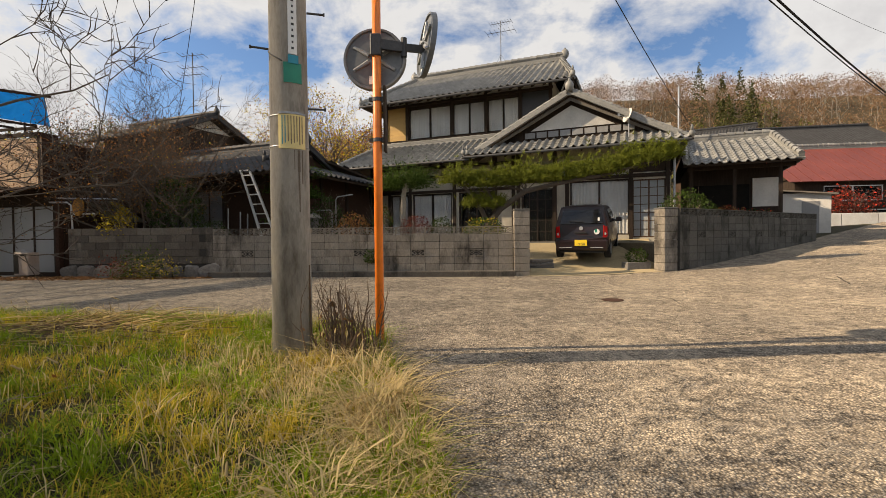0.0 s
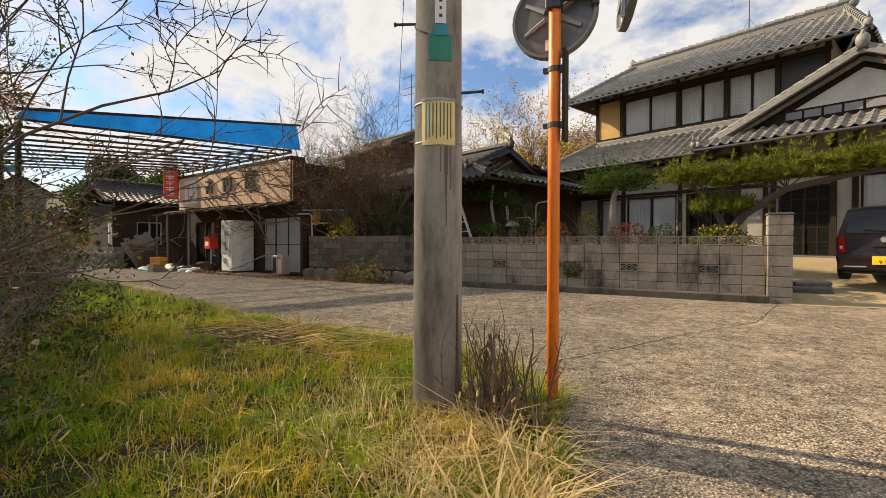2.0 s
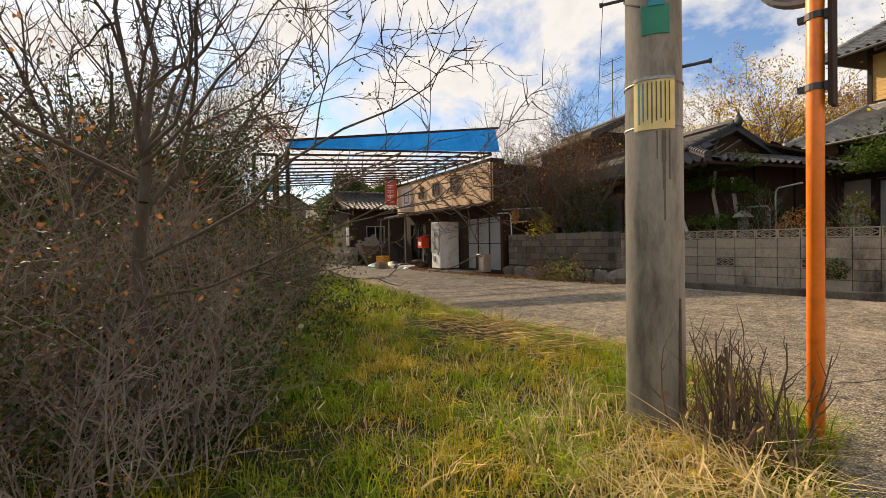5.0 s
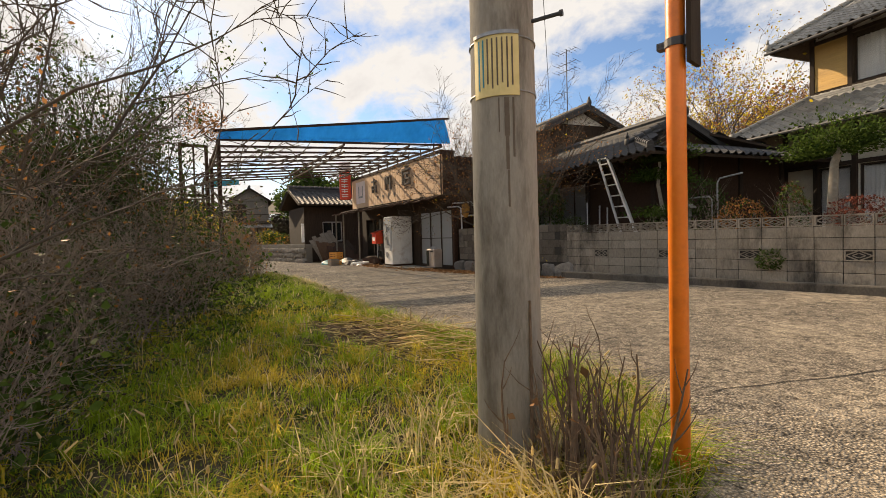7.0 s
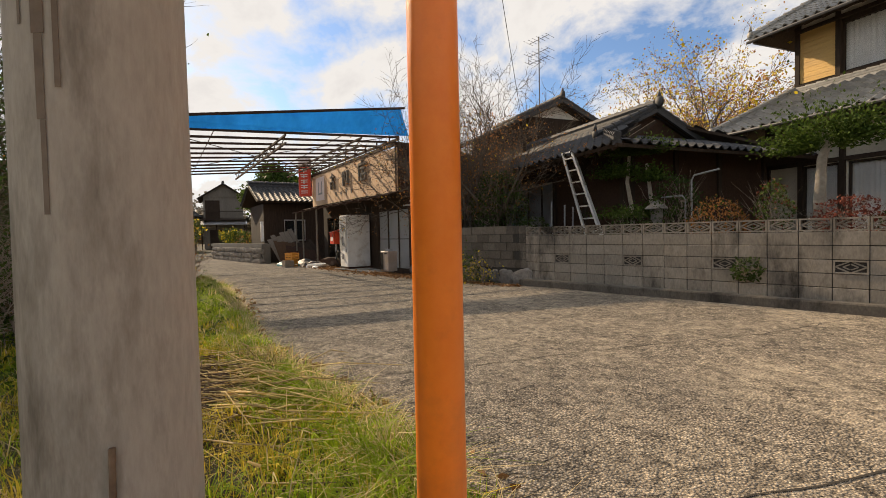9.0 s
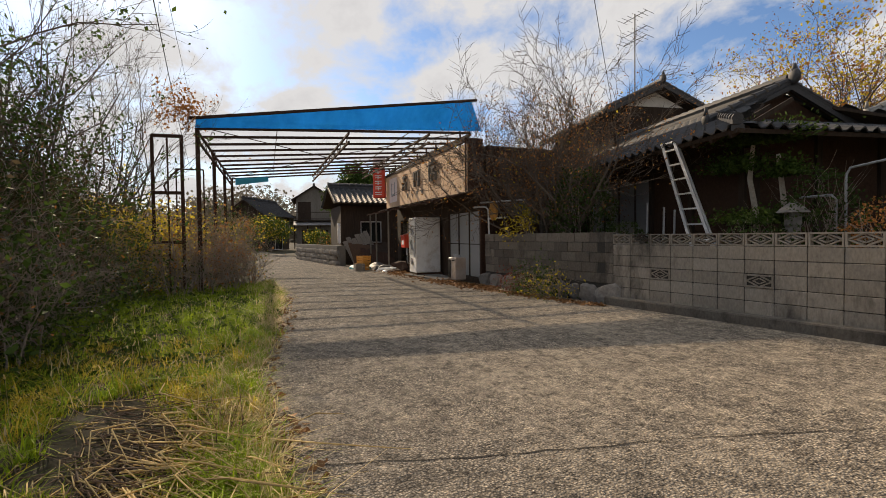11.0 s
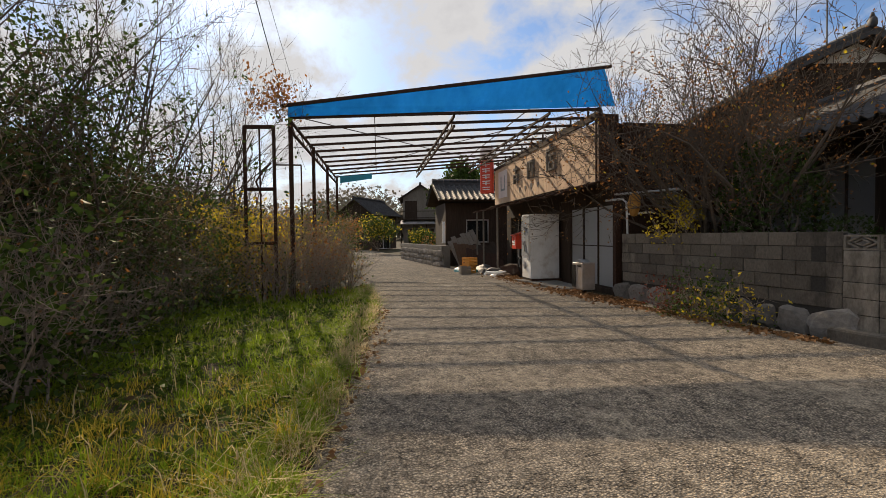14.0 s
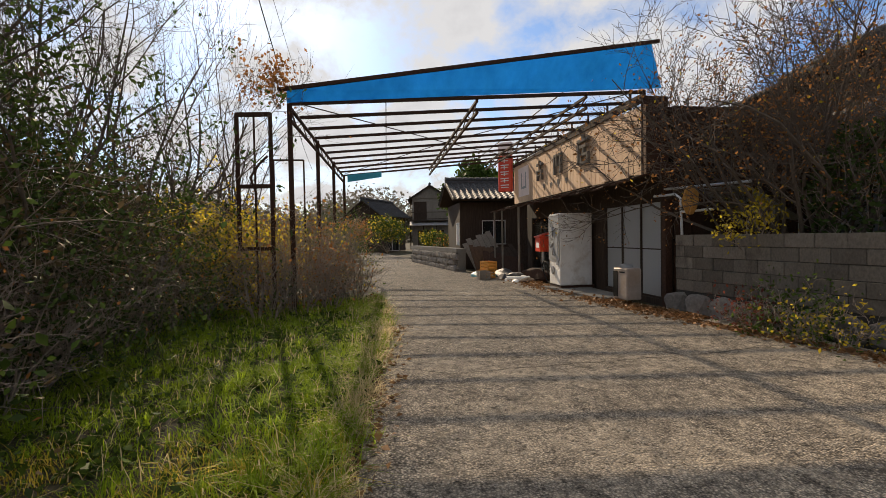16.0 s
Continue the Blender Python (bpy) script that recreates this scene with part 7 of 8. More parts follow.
rag(-18.9, 12.9, 0.15, 0.9, 0.6, 0.35, TEALP, "crumpled blue-green tarpaulin on the ground", 1)
rag(-17.3, 13.4, 0.15, 1.0, 0.6, 0.40, STEEL_D, "crumpled dark plastic sheet with rubbish", 2)
rag(-16.6, 13.4, 0.15, 0.8, 0.5, 0.25, WOOD_B, "crumpled brown sacking scrap", 3)
rag(-19.6, 13.4, 0.15, 0.7, 0.5, 0.30, TEALP, "crumpled teal sheet by the stone wall", 4)
rag(-16.9, 13.9, 0.15, 1.4, 0.7, 0.65, RUST, "heap of rusty scrap by the shop", 5)
rag(-18.4, 13.1, 0.15, 0.5, 0.35, 0.28, TEALP, "bundled teal plastic sheet among rubbish", 8)
rag(-17.0, 13.0, 0.15, 0.35, 0.3, 0.22, LABELW, "small white plastic bag on the ground", 9)
rag(-17.7, 13.2, 0.15, 0.6, 0.4, 0.35, STEEL_D, "dark bin bag among rubbish", 10)
rag(-16.2, 13.1, 0.15, 0.4, 0.3, 0.18, RUST, "rusty tin scrap among leaves", 11)
rag(-16.5, 12.95, 0.15, 0.3, 0.25, 0.15, LABELW, "pale crumpled paper scrap", 12)
# leaning boards and a rubbish heap before the hut
for k, (x, y, w, h, t, mt) in enumerate(((-20.9, 13.7, 1.2, 1.5, -0.6, WOOD_G), (-20.4, 14.4, 1.1, 1.2, -0.8, WOOD_D), (-20.7, 13.4, 1.0, 1.0, -0.5, WOOD_B), (-20.2, 14.9, 0.9, 1.6, -0.4, WOOD_D), (-20.0, 13.7, 1.4, 0.95, -0.9, RUST))):
    w, h = w * 1.15, h * 1.25
    b = thing("leaning_boards", "weathered boards leaning in a heap", "boards", Matrix.Translation((x + 0.3, y + 0.55, 0.17)) @ Matrix.Rotation(radians(78) + 0.2 * (k % 3), 4, "Z") @ Matrix.Rotation(t, 4, "X") @ Matrix.Rotation(0.15 * (k - 2), 4, "Y"), group="board heap")
    for j in range(6):
        bm = bmesh.new()
        bm_span(bm, -w / 2 + j * w / 6, -w / 2 + (j + 0.93) * w / 6, -0.015, 0.015, 0, h * (0.86 + 0.14 * random.random()))
        part("board", bm, mt, b)
rag(-19.4, 13.3, 0.15, 0.5, 0.4, 0.3, surface("green_netting", (0.01, 0.10, 0.05), (0.02, 0.20, 0.10), fine=8, rough=0.7), "bundled dark green netting on the rubbish heap", 6)
rag(-18.4, 13.5, 0.15, 1.3, 0.7, 0.5, STEEL_D, "dark plastic sacks heaped before the hut", 7)
# white pipe ends lying before the shop
for k, (x, y, a) in enumerate(((-17.1, 13.3, 0.4), (-16.7, 13.15, 0.9))):
    bm = bmesh.new()
    bm_tube(bm, [(-0.35, 0, 0.07), (0.35, 0, 0.09)], 0.06, 10)
    solid("pipe_scrap", bm, LABELW, "short white plastic pipe lying among leaves", "pipe", m=Matrix.Translation((x, y, 0.18)) @ Matrix.Rotation(a, 4, "Z"))
# bicycle wheel by the letter box
bm = bmesh.new()
bm_tube(bm, [(0.33 * math.cos(a), 0, 0.33 + 0.33 * math.sin(a)) for a in np.linspace(0, 2 * math.pi, 29)], 0.018, 6)
for k in range(12):
    a = 2 * math.pi * k / 12
    bm_tube(bm, [(0, 0, 0.33), (0.32 * math.cos(a), 0, 0.33 + 0.32 * math.sin(a))], 0.003, 4)
solid("bicycle_wheel", bm, BLACK, "old bicycle wheel leaning beside the letter box", "wheel", m=SHOP_M @ Matrix.Translation((-4.75, -0.05, 0.17)) @ Matrix.Rotation(0.25, 4, "X"))

# lean-to of tin sheet on pipes behind the old wall
lt = thing("lean_to", "tin sheet lean-to on bent pipes with a brown cloth", "shelter")
bm = bmesh.new()
for k in range(11):
    f = k / 10
    a, b = Vector((-10.35, 13.35, 2.36)).lerp(Vector((-9.35, 13.25, 2.32)), f), Vector((-10.35, 14.6, 1.82)).lerp(Vector((-9.2, 14.4, 1.75)), f)
    w = 0.02 * (k % 2)
    if k < 10:
        a2, b2 = Vector((-10.35, 13.35, 2.36)).lerp(Vector((-9.35, 13.25, 2.32)), f + 0.1), Vector((-10.35, 14.6, 1.82)).lerp(Vector((-9.2, 14.4, 1.75)), f + 0.1)
        bm_sheet(bm, [a + Vector((0, 0, w)), a2 + Vector((0, 0, 0.02 - w)), b2 + Vector((0, 0, 0.02 - w)), b + Vector((0, 0, w))], 0.006)
part("tin_sheet", bm, ALU, lt)
for pts in ([(-11.0, 12.95, 2.28), (-10.55, 13.0, 2.28), (-10.45, 13.02, 2.2), (-10.45, 13.05, 1.5)], [(-11.0, 13.2, 2.42), (-9.3, 13.25, 2.38)], [(-9.3, 14.4, 1.7), (-9.3, 14.4, 0.95)], [(-10.35, 14.6, 1.78), (-10.35, 14.6, 0.95)], [(-10.45, 13.02, 1.95), (-10.0, 13.3, 1.98)]):
    bm = bmesh.new()
    bm_tube(bm, pts, 0.024, 8)
    part("pipe", bm, ALU, lt)
bm = bmesh.new()
bmesh.ops.create_icosphere(bm, subdivisions=3, radius=0.5)
for v in bm.verts:
    v.co = Vector((v.co.x * 0.28, v.co.y * 0.2, v.co.z * 0.5)) + Vector(noise.noise_vector(v.co * 3)) * 0.05
part("cloth", bm, surface("brown_cloth", (0.34, 0.17, 0.04), (0.50, 0.28, 0.08), fine=8, rough=0.9), lt, "ochre cloth hung on the pipe", m=Matrix.Translation((-10.3, 13.08, 2.15)))

# ladder against the old eave
ld = thing("ladder", "silver aluminium ladder leaning against the old eave", "ladder")
LT, LB = Vector((-5.85, 13.75, 3.24)), Vector((-5.0, 13.55, 0.95))
sd = Vector((0.92, -0.39, 0))
for s in (-1, 1):
    bm = bmesh.new()
    bm_beam(bm, LB + sd * 0.27 * s, LT + sd * 0.17 * s, 0.03, 0.06)
    part("rail", bm, ALU, ld)
    bm = bmesh.new()
    bm_beam(bm, LB + sd * 0.30 * s + Vector((-0.15, 0.35, 0)), LT + sd * 0.19 * s + Vector((0, 0.05, 0)), 0.025, 0.05)
    part("prop_rail", bm, ALU, ld)
for k in range(8):
    f = (k + 0.5) / 8
    c = LB.lerp(LT, f)
    w = 0.27 - 0.10 * f
    bm = bmesh.new()
    bm_beam(bm, c - sd * w, c + sd * w, 0.03, 0.03)
    part("rung", bm, ALU, ld)
bm = bmesh.new()
bm_beam(bm, LT - sd * 0.2, LT + sd * 0.2, 0.06, 0.03)
part("top_cap", bm, ALU, ld)

# bent pipes standing in the garden
for pts in ([(-3.3, 14.3, 0.95), (-3.3, 14.3, 2.38), (-3.25, 14.3, 2.48), (-2.75, 14.15, 2.54)], [(-3.42, 14.3, 0.95), (-3.42, 14.3, 2.0), (-3.48, 14.3, 2.08), (-3.95, 14.45, 2.08)]):
    bm = bmesh.new()
    bm_tube(bm, pts, 0.02, 8)
    solid("garden_pipe", bm, GALV, "bent grey metal pipe standing in the garden", "pipe")
for x, y in ((-6.6, 14.2), (-6.25, 14.25), (-6.05, 14.3)):
    bm = bmesh.new()
    bm_tube(bm, [(x, y, 0.95), (x + 0.02, y, 2.15 - 0.3 * (x + 6.6))], 0.022, 6)
    solid("leaning_pole", bm, GALV, "thin grey pole leaning by the old house", "pole")
bm = bmesh.new()
bmesh.ops.create_icosphere(bm, subdivisions=2, radius=0.5, matrix=Matrix.Diagonal((1.1, 0.6, 0.45, 1)))
for v in bm.verts:
    v.co += Vector(noise.noise_vector(v.co * 3)) * 0.08
solid("garden_rock", bm, STONE, "pale garden rock behind the wall", "rock", m=Matrix.Translation((-6.75, 13.4, 1.3)))
bm = bmesh.new()
bm_tube(bm, [(0, 0, 0), (0, 0, 0.10), (0, 0, 0.62), (0, 0, 0.66)], [0.16, 0.11, 0.10, 0.13], 10)
bm_tube(bm, [(0, 0, 0.66), (0, 0, 0.86)], [0.13, 0.13], 6)
bm_tube(bm, [(0, 0, 0.86), (0, 0, 0.92), (0, 0, 1.04)], [0.26, 0.2, 0.04], 6)
solid("stone_lantern", bm, STONE, "small stone garden lantern", "lantern", m=Matrix.Translation((-3.85, 13.9, 0.95)))

# ---- the car ----
CM = Matrix.Translation((3.88, 12.95, 0)) @ Matrix.Rotation(radians(-25), 4, "Z")
car = thing("car", "dark plum kei hatchback parked facing the house", "car", Matrix.Translation((0, 0, 0.57)) @ CM @ Matrix.Rotation(radians(4.0), 4, "X"))
# sections along the length (y, from the tail), each a half outline of width at height
LOW = 0.20
SECT = [
    (0.00, [(0.62, 0.24), (0.69, 0.42), (0.70, 0.60), (0.69, 0.80), (0.665, 0.95), (0.55, 0.97)]),
    (0.06, [(0.66, 0.22), (0.725, 0.42), (0.735, 0.62), (0.73, 0.84), (0.70, 0.98), (0.63, 1.22), (0.57, 1.40), (0.35, 1.43)]),
    (0.22, [(0.67, 0.20), (0.735, 0.40), (0.7375, 0.62), (0.735, 0.86), (0.71, 1.0), (0.645, 1.26), (0.58, 1.45), (0.36, 1.49)]),
    (0.90, [(0.67, 0.18), (0.735, 0.40), (0.7375, 0.62), (0.735, 0.86), (0.715, 1.0), (0.65, 1.28), (0.585, 1.47), (0.36, 1.515)]),
    (1.70, [(0.67, 0.18), (0.735, 0.40), (0.7375, 0.62), (0.735, 0.86), (0.715, 0.99), (0.65, 1.26), (0.58, 1.44), (0.36, 1.485)]),
    (2.30, [(0.67, 0.18), (0.735, 0.40), (0.7375, 0.62), (0.73, 0.86), (0.70, 0.97), (0.66, 1.05), (0.60, 1.10), (0.36, 1.12)]),
    (3.10, [(0.66, 0.20), (0.72, 0.40), (0.72, 0.60), (0.70, 0.78), (0.66, 0.86), (0.62, 0.89), (0.56, 0.91), (0.34, 0.93)]),
    (3.38, [(0.60, 0.24), (0.64, 0.40), (0.64, 0.56), (0.61, 0.68), (0.58, 0.73), (0.55, 0.75), (0.5, 0.76), (0.3, 0.77)]),
]
bm = bmesh.new()
rows_ = []
for y, half in SECT:
    half = half + [half[-1]] * (8 - len(half))
    dy = [0.0, -0.03, -0.035, -0.02, 0, 0.05, 0.12, 0.16] if y == 0.06 else [0] * 8
    ring = [bm.verts.new((w, y + d, z)) for (w, z), d in zip(half, dy)] + [bm.verts.new((-w, y + d, z)) for (w, z), d in zip(reversed(half), reversed(dy))]
    rows_.append(ring)
for a, b in zip(rows_[1:], rows_[2:]):
    for k in range(15):
        bm.faces.new((a[k], a[k + 1], b[k + 1], b[k]))
    bm.faces.new((a[15], a[0], b[0], b[15]))
bm.faces.new(rows_[1][::-1])
bm.faces.new(rows_[-1])
for v in rows_[0]:
    bm.verts.remove(v)
body = part("body", bm, CARP, car, smooth=False, bevel=0.012)
bm = bmesh.new()
bm_sheet(bm, [(-0.58, 0.035, 0.99), (0.58, 0.035, 0.99), (0.50, 0.155, 1.37), (-0.50, 0.155, 1.37)], 0.015)
part("rear_window", bm, CARGLASS, car, "dark rear window")
bm = bmesh.new()
bm_box(bm, Matrix.Translation((0, 0.015, 0.24)), 1.40, 0.14, 0.30)
part("bumper", bm, CARP, car, bevel=0.04)
bm = bmesh.new()
for s in (-1, 1):
    bm_box(bm, Matrix.Translation((s * 0.42, -0.062, 0.315)), 0.34, 0.02, 0.022)
part("bumper_trim", bm, ALU, car, "bright metal bumper strip")
bm = bmesh.new()
bm_box(bm, Matrix.Translation((0, 0.05, 0.18)), 1.2, 0.1, 0.07)
part("under_valance", bm, BLACK, car)
for s in (-1, 1):
    bm = bmesh.new()
    bm_sheet(bm, [(s * 0.69, 0.06, 0.60), (s * 0.575, 0.02, 0.60), (s * 0.59, 0.02, 0.93), (s * 0.68, 0.06, 0.90)], 0.03 * s)
    lamp = part("tail_lamp", bm, LAMP_RED, car, "red tail lamp")
    bm = bmesh.new()
    bm_tube(bm, [(s * 0.632, 0.03, 0.70), (s * 0.632, 0.005, 0.70)], 0.035, 14)
    part("lamp_lens", bm, ALU, lamp)
    bm = bmesh.new()
    bm_sheet(bm, [(s * 0.722, 0.5, 0.99), (s * 0.722, 1.55, 0.99), (s * 0.63, 1.5, 1.36), (s * 0.63, 0.55, 1.36)], -0.012 * s)
    part("side_window", bm, CARGLASS, car)
    bm = bmesh.new()
    bm_sheet(bm, [(s * 0.722, 1.62, 0.985), (s * 0.716, 2.35, 0.975), (s * 0.665, 1.95, 1.22), (s * 0.64, 1.58, 1.34)], -0.012 * s)
    part("side_window", bm, CARGLASS, car)
    bm = bmesh.new()
    bm_box(bm, Matrix.Translation((s * 0.84, 2.0, 0.95)), 0.17, 0.08, 0.14)
    bm_box(bm, Matrix.Translation((s * 0.745, 2.02, 0.97)), 0.06, 0.04, 0.05)
    part("wing_mirror", bm, CARP, car, bevel=0.018)
    for y in (0.45, 2.85):
        bm = bmesh.new()
        bm_tube(bm, [(s * 0.58, y, 0.265), (s * 0.60, y, 0.265), (s * 0.735, y, 0.265), (s * 0.745, y, 0.265)], [0.25, 0.27, 0.27, 0.25], 24)
        wheel = part("wheel", bm, BLACK, car)
        bm = bmesh.new()
        bm_tube(bm, [(s * 0.746, y, 0.265), (s * 0.752, y, 0.265)], [0.17, 0.16], 20)
        part("hubcap", bm, GALV, wheel)
bm = bmesh.new()
bm_box(bm, Matrix.Translation((0, -0.082, 0.375)), 0.33, 0.012, 0.165)
plate = part("number_plate", bm, YELLOW, car, "yellow number plate with black characters")
for txt, size, px_, pz in (("\u00b7 9 50", 0.10, -0.12, 0.39),):
    cu = bpy.data.curves.new("plate_text", "FONT")
    cu.body, cu.size, cu.extrude = txt, size, 0.001
    tmp = new("tmp_text", cu)
    me = bpy.data.meshes.new_from_object(tmp.evaluated_get(bpy.context.evaluated_depsgraph_get()))
    bpy.data.objects.remove(tmp)
    me.materials.append(INK)
    t = new("plate_characters", me)
    t.parent = plate
    t.matrix_basis = Matrix.Translation((px_, -0.0905, pz)) @ Matrix.Rotation(radians(90), 4, "X")
bm = bmesh.new()
bm_tube(bm, [(0, -0.005, 0.86), (0, -0.03, 0.86)], 0.055, 18)
part("badge", bm, ALU, car, "oval chrome badge")
bm = bmesh.new()
bm_box(bm, Matrix.Translation((0, -0.03, 0.70)), 0.34, 0.03, 0.05)
part("tailgate_handle", bm, BLACK, car, bevel=0.01)
bm = bmesh.new()
bm_tube(bm, [(0.42, 0.0, 0.76), (0.42, -0.025, 0.76)], 0.075, 14)
stk = part("round_sticker", bm, LABELW, car, "round coloured sticker")
bm = bmesh.new()
bm_box(bm, Matrix.Translation((0.40, -0.027, 0.74)), 0.05, 0.004, 0.09)
part("sticker_print", bm, GREEN, stk)
bm = bmesh.new()
bm_box(bm, Matrix.Translation((0.47, 0.022, 1.06)), 0.05, 0.01, 0.09)
part("window_label", bm, LABELW, car)
bm = bmesh.new()
bm_beam(bm, (0.06, 0.015, 1.03), (-0.32, 0.03, 1.05), 0.012, 0.02)
part("wiper", bm, BLACK, car)

# stones by the car, planter by the post
for k in range(3):
    bm = bmesh.new()
    bm_box(bm, Matrix(), 0.9 - 0.12 * k, 0.42, 0.09)
    solid("step_stone", bm, STONE, "flat stone step stacked beside the drive", "stone", group="stacked step stones", bevel=0.02, m=Matrix.Translation((2.72 + 0.04 * k, 13.35, 0.28 + 0.092 * k)) @ Matrix.Rotation(0.1 * k, 4, "Z"))
pl = thing("stone_planter", "small weathered stone planter beside the gate post", "planter", Matrix.Translation((5.33, 12.75, 0.24)))
for x0, x1, y0, y1 in ((-0.32, 0.32, -0.22, -0.15), (-0.32, 0.32, 0.15, 0.22), (-0.32, -0.25, -0.15, 0.15), (0.25, 0.32, -0.15, 0.15)):
    bm = bmesh.new()
    bm_span(bm, x0, x1, y0, y1, 0, 0.24)
    part("side", bm, STONE, pl, bevel=0.012)
bm = bmesh.new()
bm_span(bm, -0.25, 0.25, -0.15, 0.15, 0.0, 0.19)
part("earth", bm, SOIL, pl)

# ---- aerials ----
an = thing("tv_aerial", "old rooftop television aerial on a mast", "aerial", HOUSE_M @ Matrix.Translation((5.8, 4.3, 9.05)))
bm = bmesh.new()
bm_tube(bm, [(0, 0, -0.1), (0, 0, 2.0)], 0.018, 6)
part("mast", bm, STEEL_D, an)
for z, w, n, l in ((1.9, 1.0, 9, 0.5), (1.5, 1.3, 7, 0.8)):
    bm = bmesh.new()
    bm_tube(bm, [(-w / 2, 0, z), (w / 2, 0, z)], 0.011, 5)
    for k in range(n):
        x = -w / 2 + w * k / (n - 1)
        bm_tube(bm, [(x, -l / 2, z), (x, l / 2, z)], 0.006, 4)
    part("yagi", bm, STEEL_D, an)
for a in range(3):
    bm = bmesh.new()
    bm_tube(bm, [(0, 0, 0.5), (0.35 * math.cos(a * 2.1), 0.35 * math.sin(a * 2.1), -0.1)], 0.006, 4)
    part("stay", bm, STEEL_D, an)
dish = thing("satellite_dish", "white satellite dish on the wing roof", "satellite dish", HOUSE_M @ Matrix.Translation((11.3, 0.1, 4.75)))
bm = bmesh.new()
prev = None
for i in range(6):
    rad = 0.24 * i / 5
    ring = [bm.verts.new((math.cos(2 * math.pi * k / 24) * max(rad, 0.001), math.sin(2 * math.pi * k / 24) * max(rad, 0.001), 0.06 * (i / 5) ** 2)) for k in range(24)]
    if prev:
        for k in range(24):
            bm.faces.new((prev[k], prev[(k + 1) % 24], ring[(k + 1) % 24], ring[k]))
    prev = ring
part("reflector", bm, WHITEP, dish, smooth=True, m=look((0, 0, 0.4), (2.0, 1.2, -0.5)))
bm = bmesh.new()
bm_tube(bm, [(0, 0, -0.3), (0, 0, 0.4)], 0.02, 6)
bm_tube(bm, [(0, 0, 0.3), (-0.28, -0.15, 0.42)], 0.012, 6)
bm_box(bm, Matrix.Translation((-0.3, -0.16, 0.38)), 0.07, 0.07, 0.09)
part("arm", bm, GALV, dish)
bm = bmesh.new()
bm_tube(bm, [(0, 0, 0), (0, 0, 2.3)], 0.03, 6)
solid("roof_pipe", bm, ALU, "thin silver pipe above the annex roof", "pipe", m=HOUSE_M @ Matrix.Translation((13.0, 3.6, 4.6)))
an2 = thing("tv_aerial", "rusty television aerial behind the bare tree", "aerial", Matrix.Translation((-10.4, 19.5, 6.4)))
bm = bmesh.new()
bm_tube(bm, [(0, 0, -0.5), (0, 0, 2.6)], 0.02, 6)
part("mast", bm, STEEL_D, an2)
bm = bmesh.new()
for z in (2.5, 2.0, 1.7):
    bm_tube(bm, [(-0.5, 0.1, z), (0.5, -0.1, z)], 0.012, 5)
    for k in range(6):
        x = -0.5 + 0.2 * k
        bm_tube(bm, [(x, -0.3, z), (x, 0.3, z)], 0.007, 4)
part("yagi", bm, STEEL_D, an2)


# ---- wires ----
def wire(a, b, sag, r0, label):
    a, b = Vector(a), Vector(b)
    bm = bmesh.new()
    bm_tube(bm, [a.lerp(b, k / 16) - Vector((0, 0, sag * 4 * (k / 16) * (1 - k / 16))) for k in range(17)], r0, 5)
    solid("overhead_wire", bm, BLACK, label, "wire")


TOP = (-1.34, 4.08, 8.7)
wire(TOP, (-45, 9.2, 7.5), 0.8, 0.014, "thin black overhead wire along the road")
wire((-1.34, 4.08, 8.0), (-45, 10.6, 7.4), 0.8, 0.006, "very thin overhead wire along the road")
wire((-1.34, 4.08, 8.4), (-11.2, 19.5, 5.6), 0.2, 0.008, "thin overhead wire to the old store")
wire((-1.34, 4.08, 8.5), (11.6, 21.0, 5.6), 0.3, 0.012, "thin overhead wire to the annex")
wire((-1.34, 4.08, 7.0), (33.5, 31.5, 8.3), 0.5, 0.018, "black overhead cable up the side road")
wire((-1.34, 4.08, 7.3), (33.5, 31.5, 8.5), 0.6, 0.032, "thick bundled overhead cable up the side road")
wire((6, 14, 11.0), (60, 60, 26), 0.5, 0.012, "thin high overhead wire")

# ---- road details ----
bm = bmesh.new()
bm_tube(bm, [(2.72, 7.41, 0.165), (2.72, 7.41, ground_z(2.72, 7.41) + 0.013)], 0.17, 24)
solid("manhole_cover", bm, RUST, "small round rusty iron cover in the road", "manhole cover")


def crack(pts, w, label, name="road_crack", mat=MORTAR):
    r = np.random.default_rng(int(abs(pts[0][0]) * 100))
    bm = bmesh.new()
    path = []
    for (x0, y0), (x1, y1) in zip(pts, pts[1:]):
        n = max(2, int(math.hypot(x1 - x0, y1 - y0) / 0.12))
        for k in range(n):
            f = k / n
            path.append((x0 + (x1 - x0) * f + r.normal() * 0.012, y0 + (y1 - y0) * f + r.normal() * 0.012))
    path.append(pts[-1])
    last = None
    for i, (x, y) in enumerate(path):
        j = min(i + 1, len(path) - 1)
        dx, dy = path[j][0] - path[max(0, i - 1)][0], path[j][1] - path[max(0, i - 1)][1]
        l = math.hypot(dx, dy) + 1e-6
        ww = w * (0.5 + r.random())
        z = ground_z(x, y) + 0.01 * noise.noise((x * 0.7, y * 0.7, 0)) + 0.004
        a, b = bm.verts.new((x - dy / l * ww, y + dx / l * ww, z)), bm.verts.new((x + dy / l * ww, y - dx / l * ww, z))
        if last:
            bm.faces.new((last[0], last[1], b, a))
        last = (a, b)
    solid(name, bm, mat, label, "crack", kind="structure")


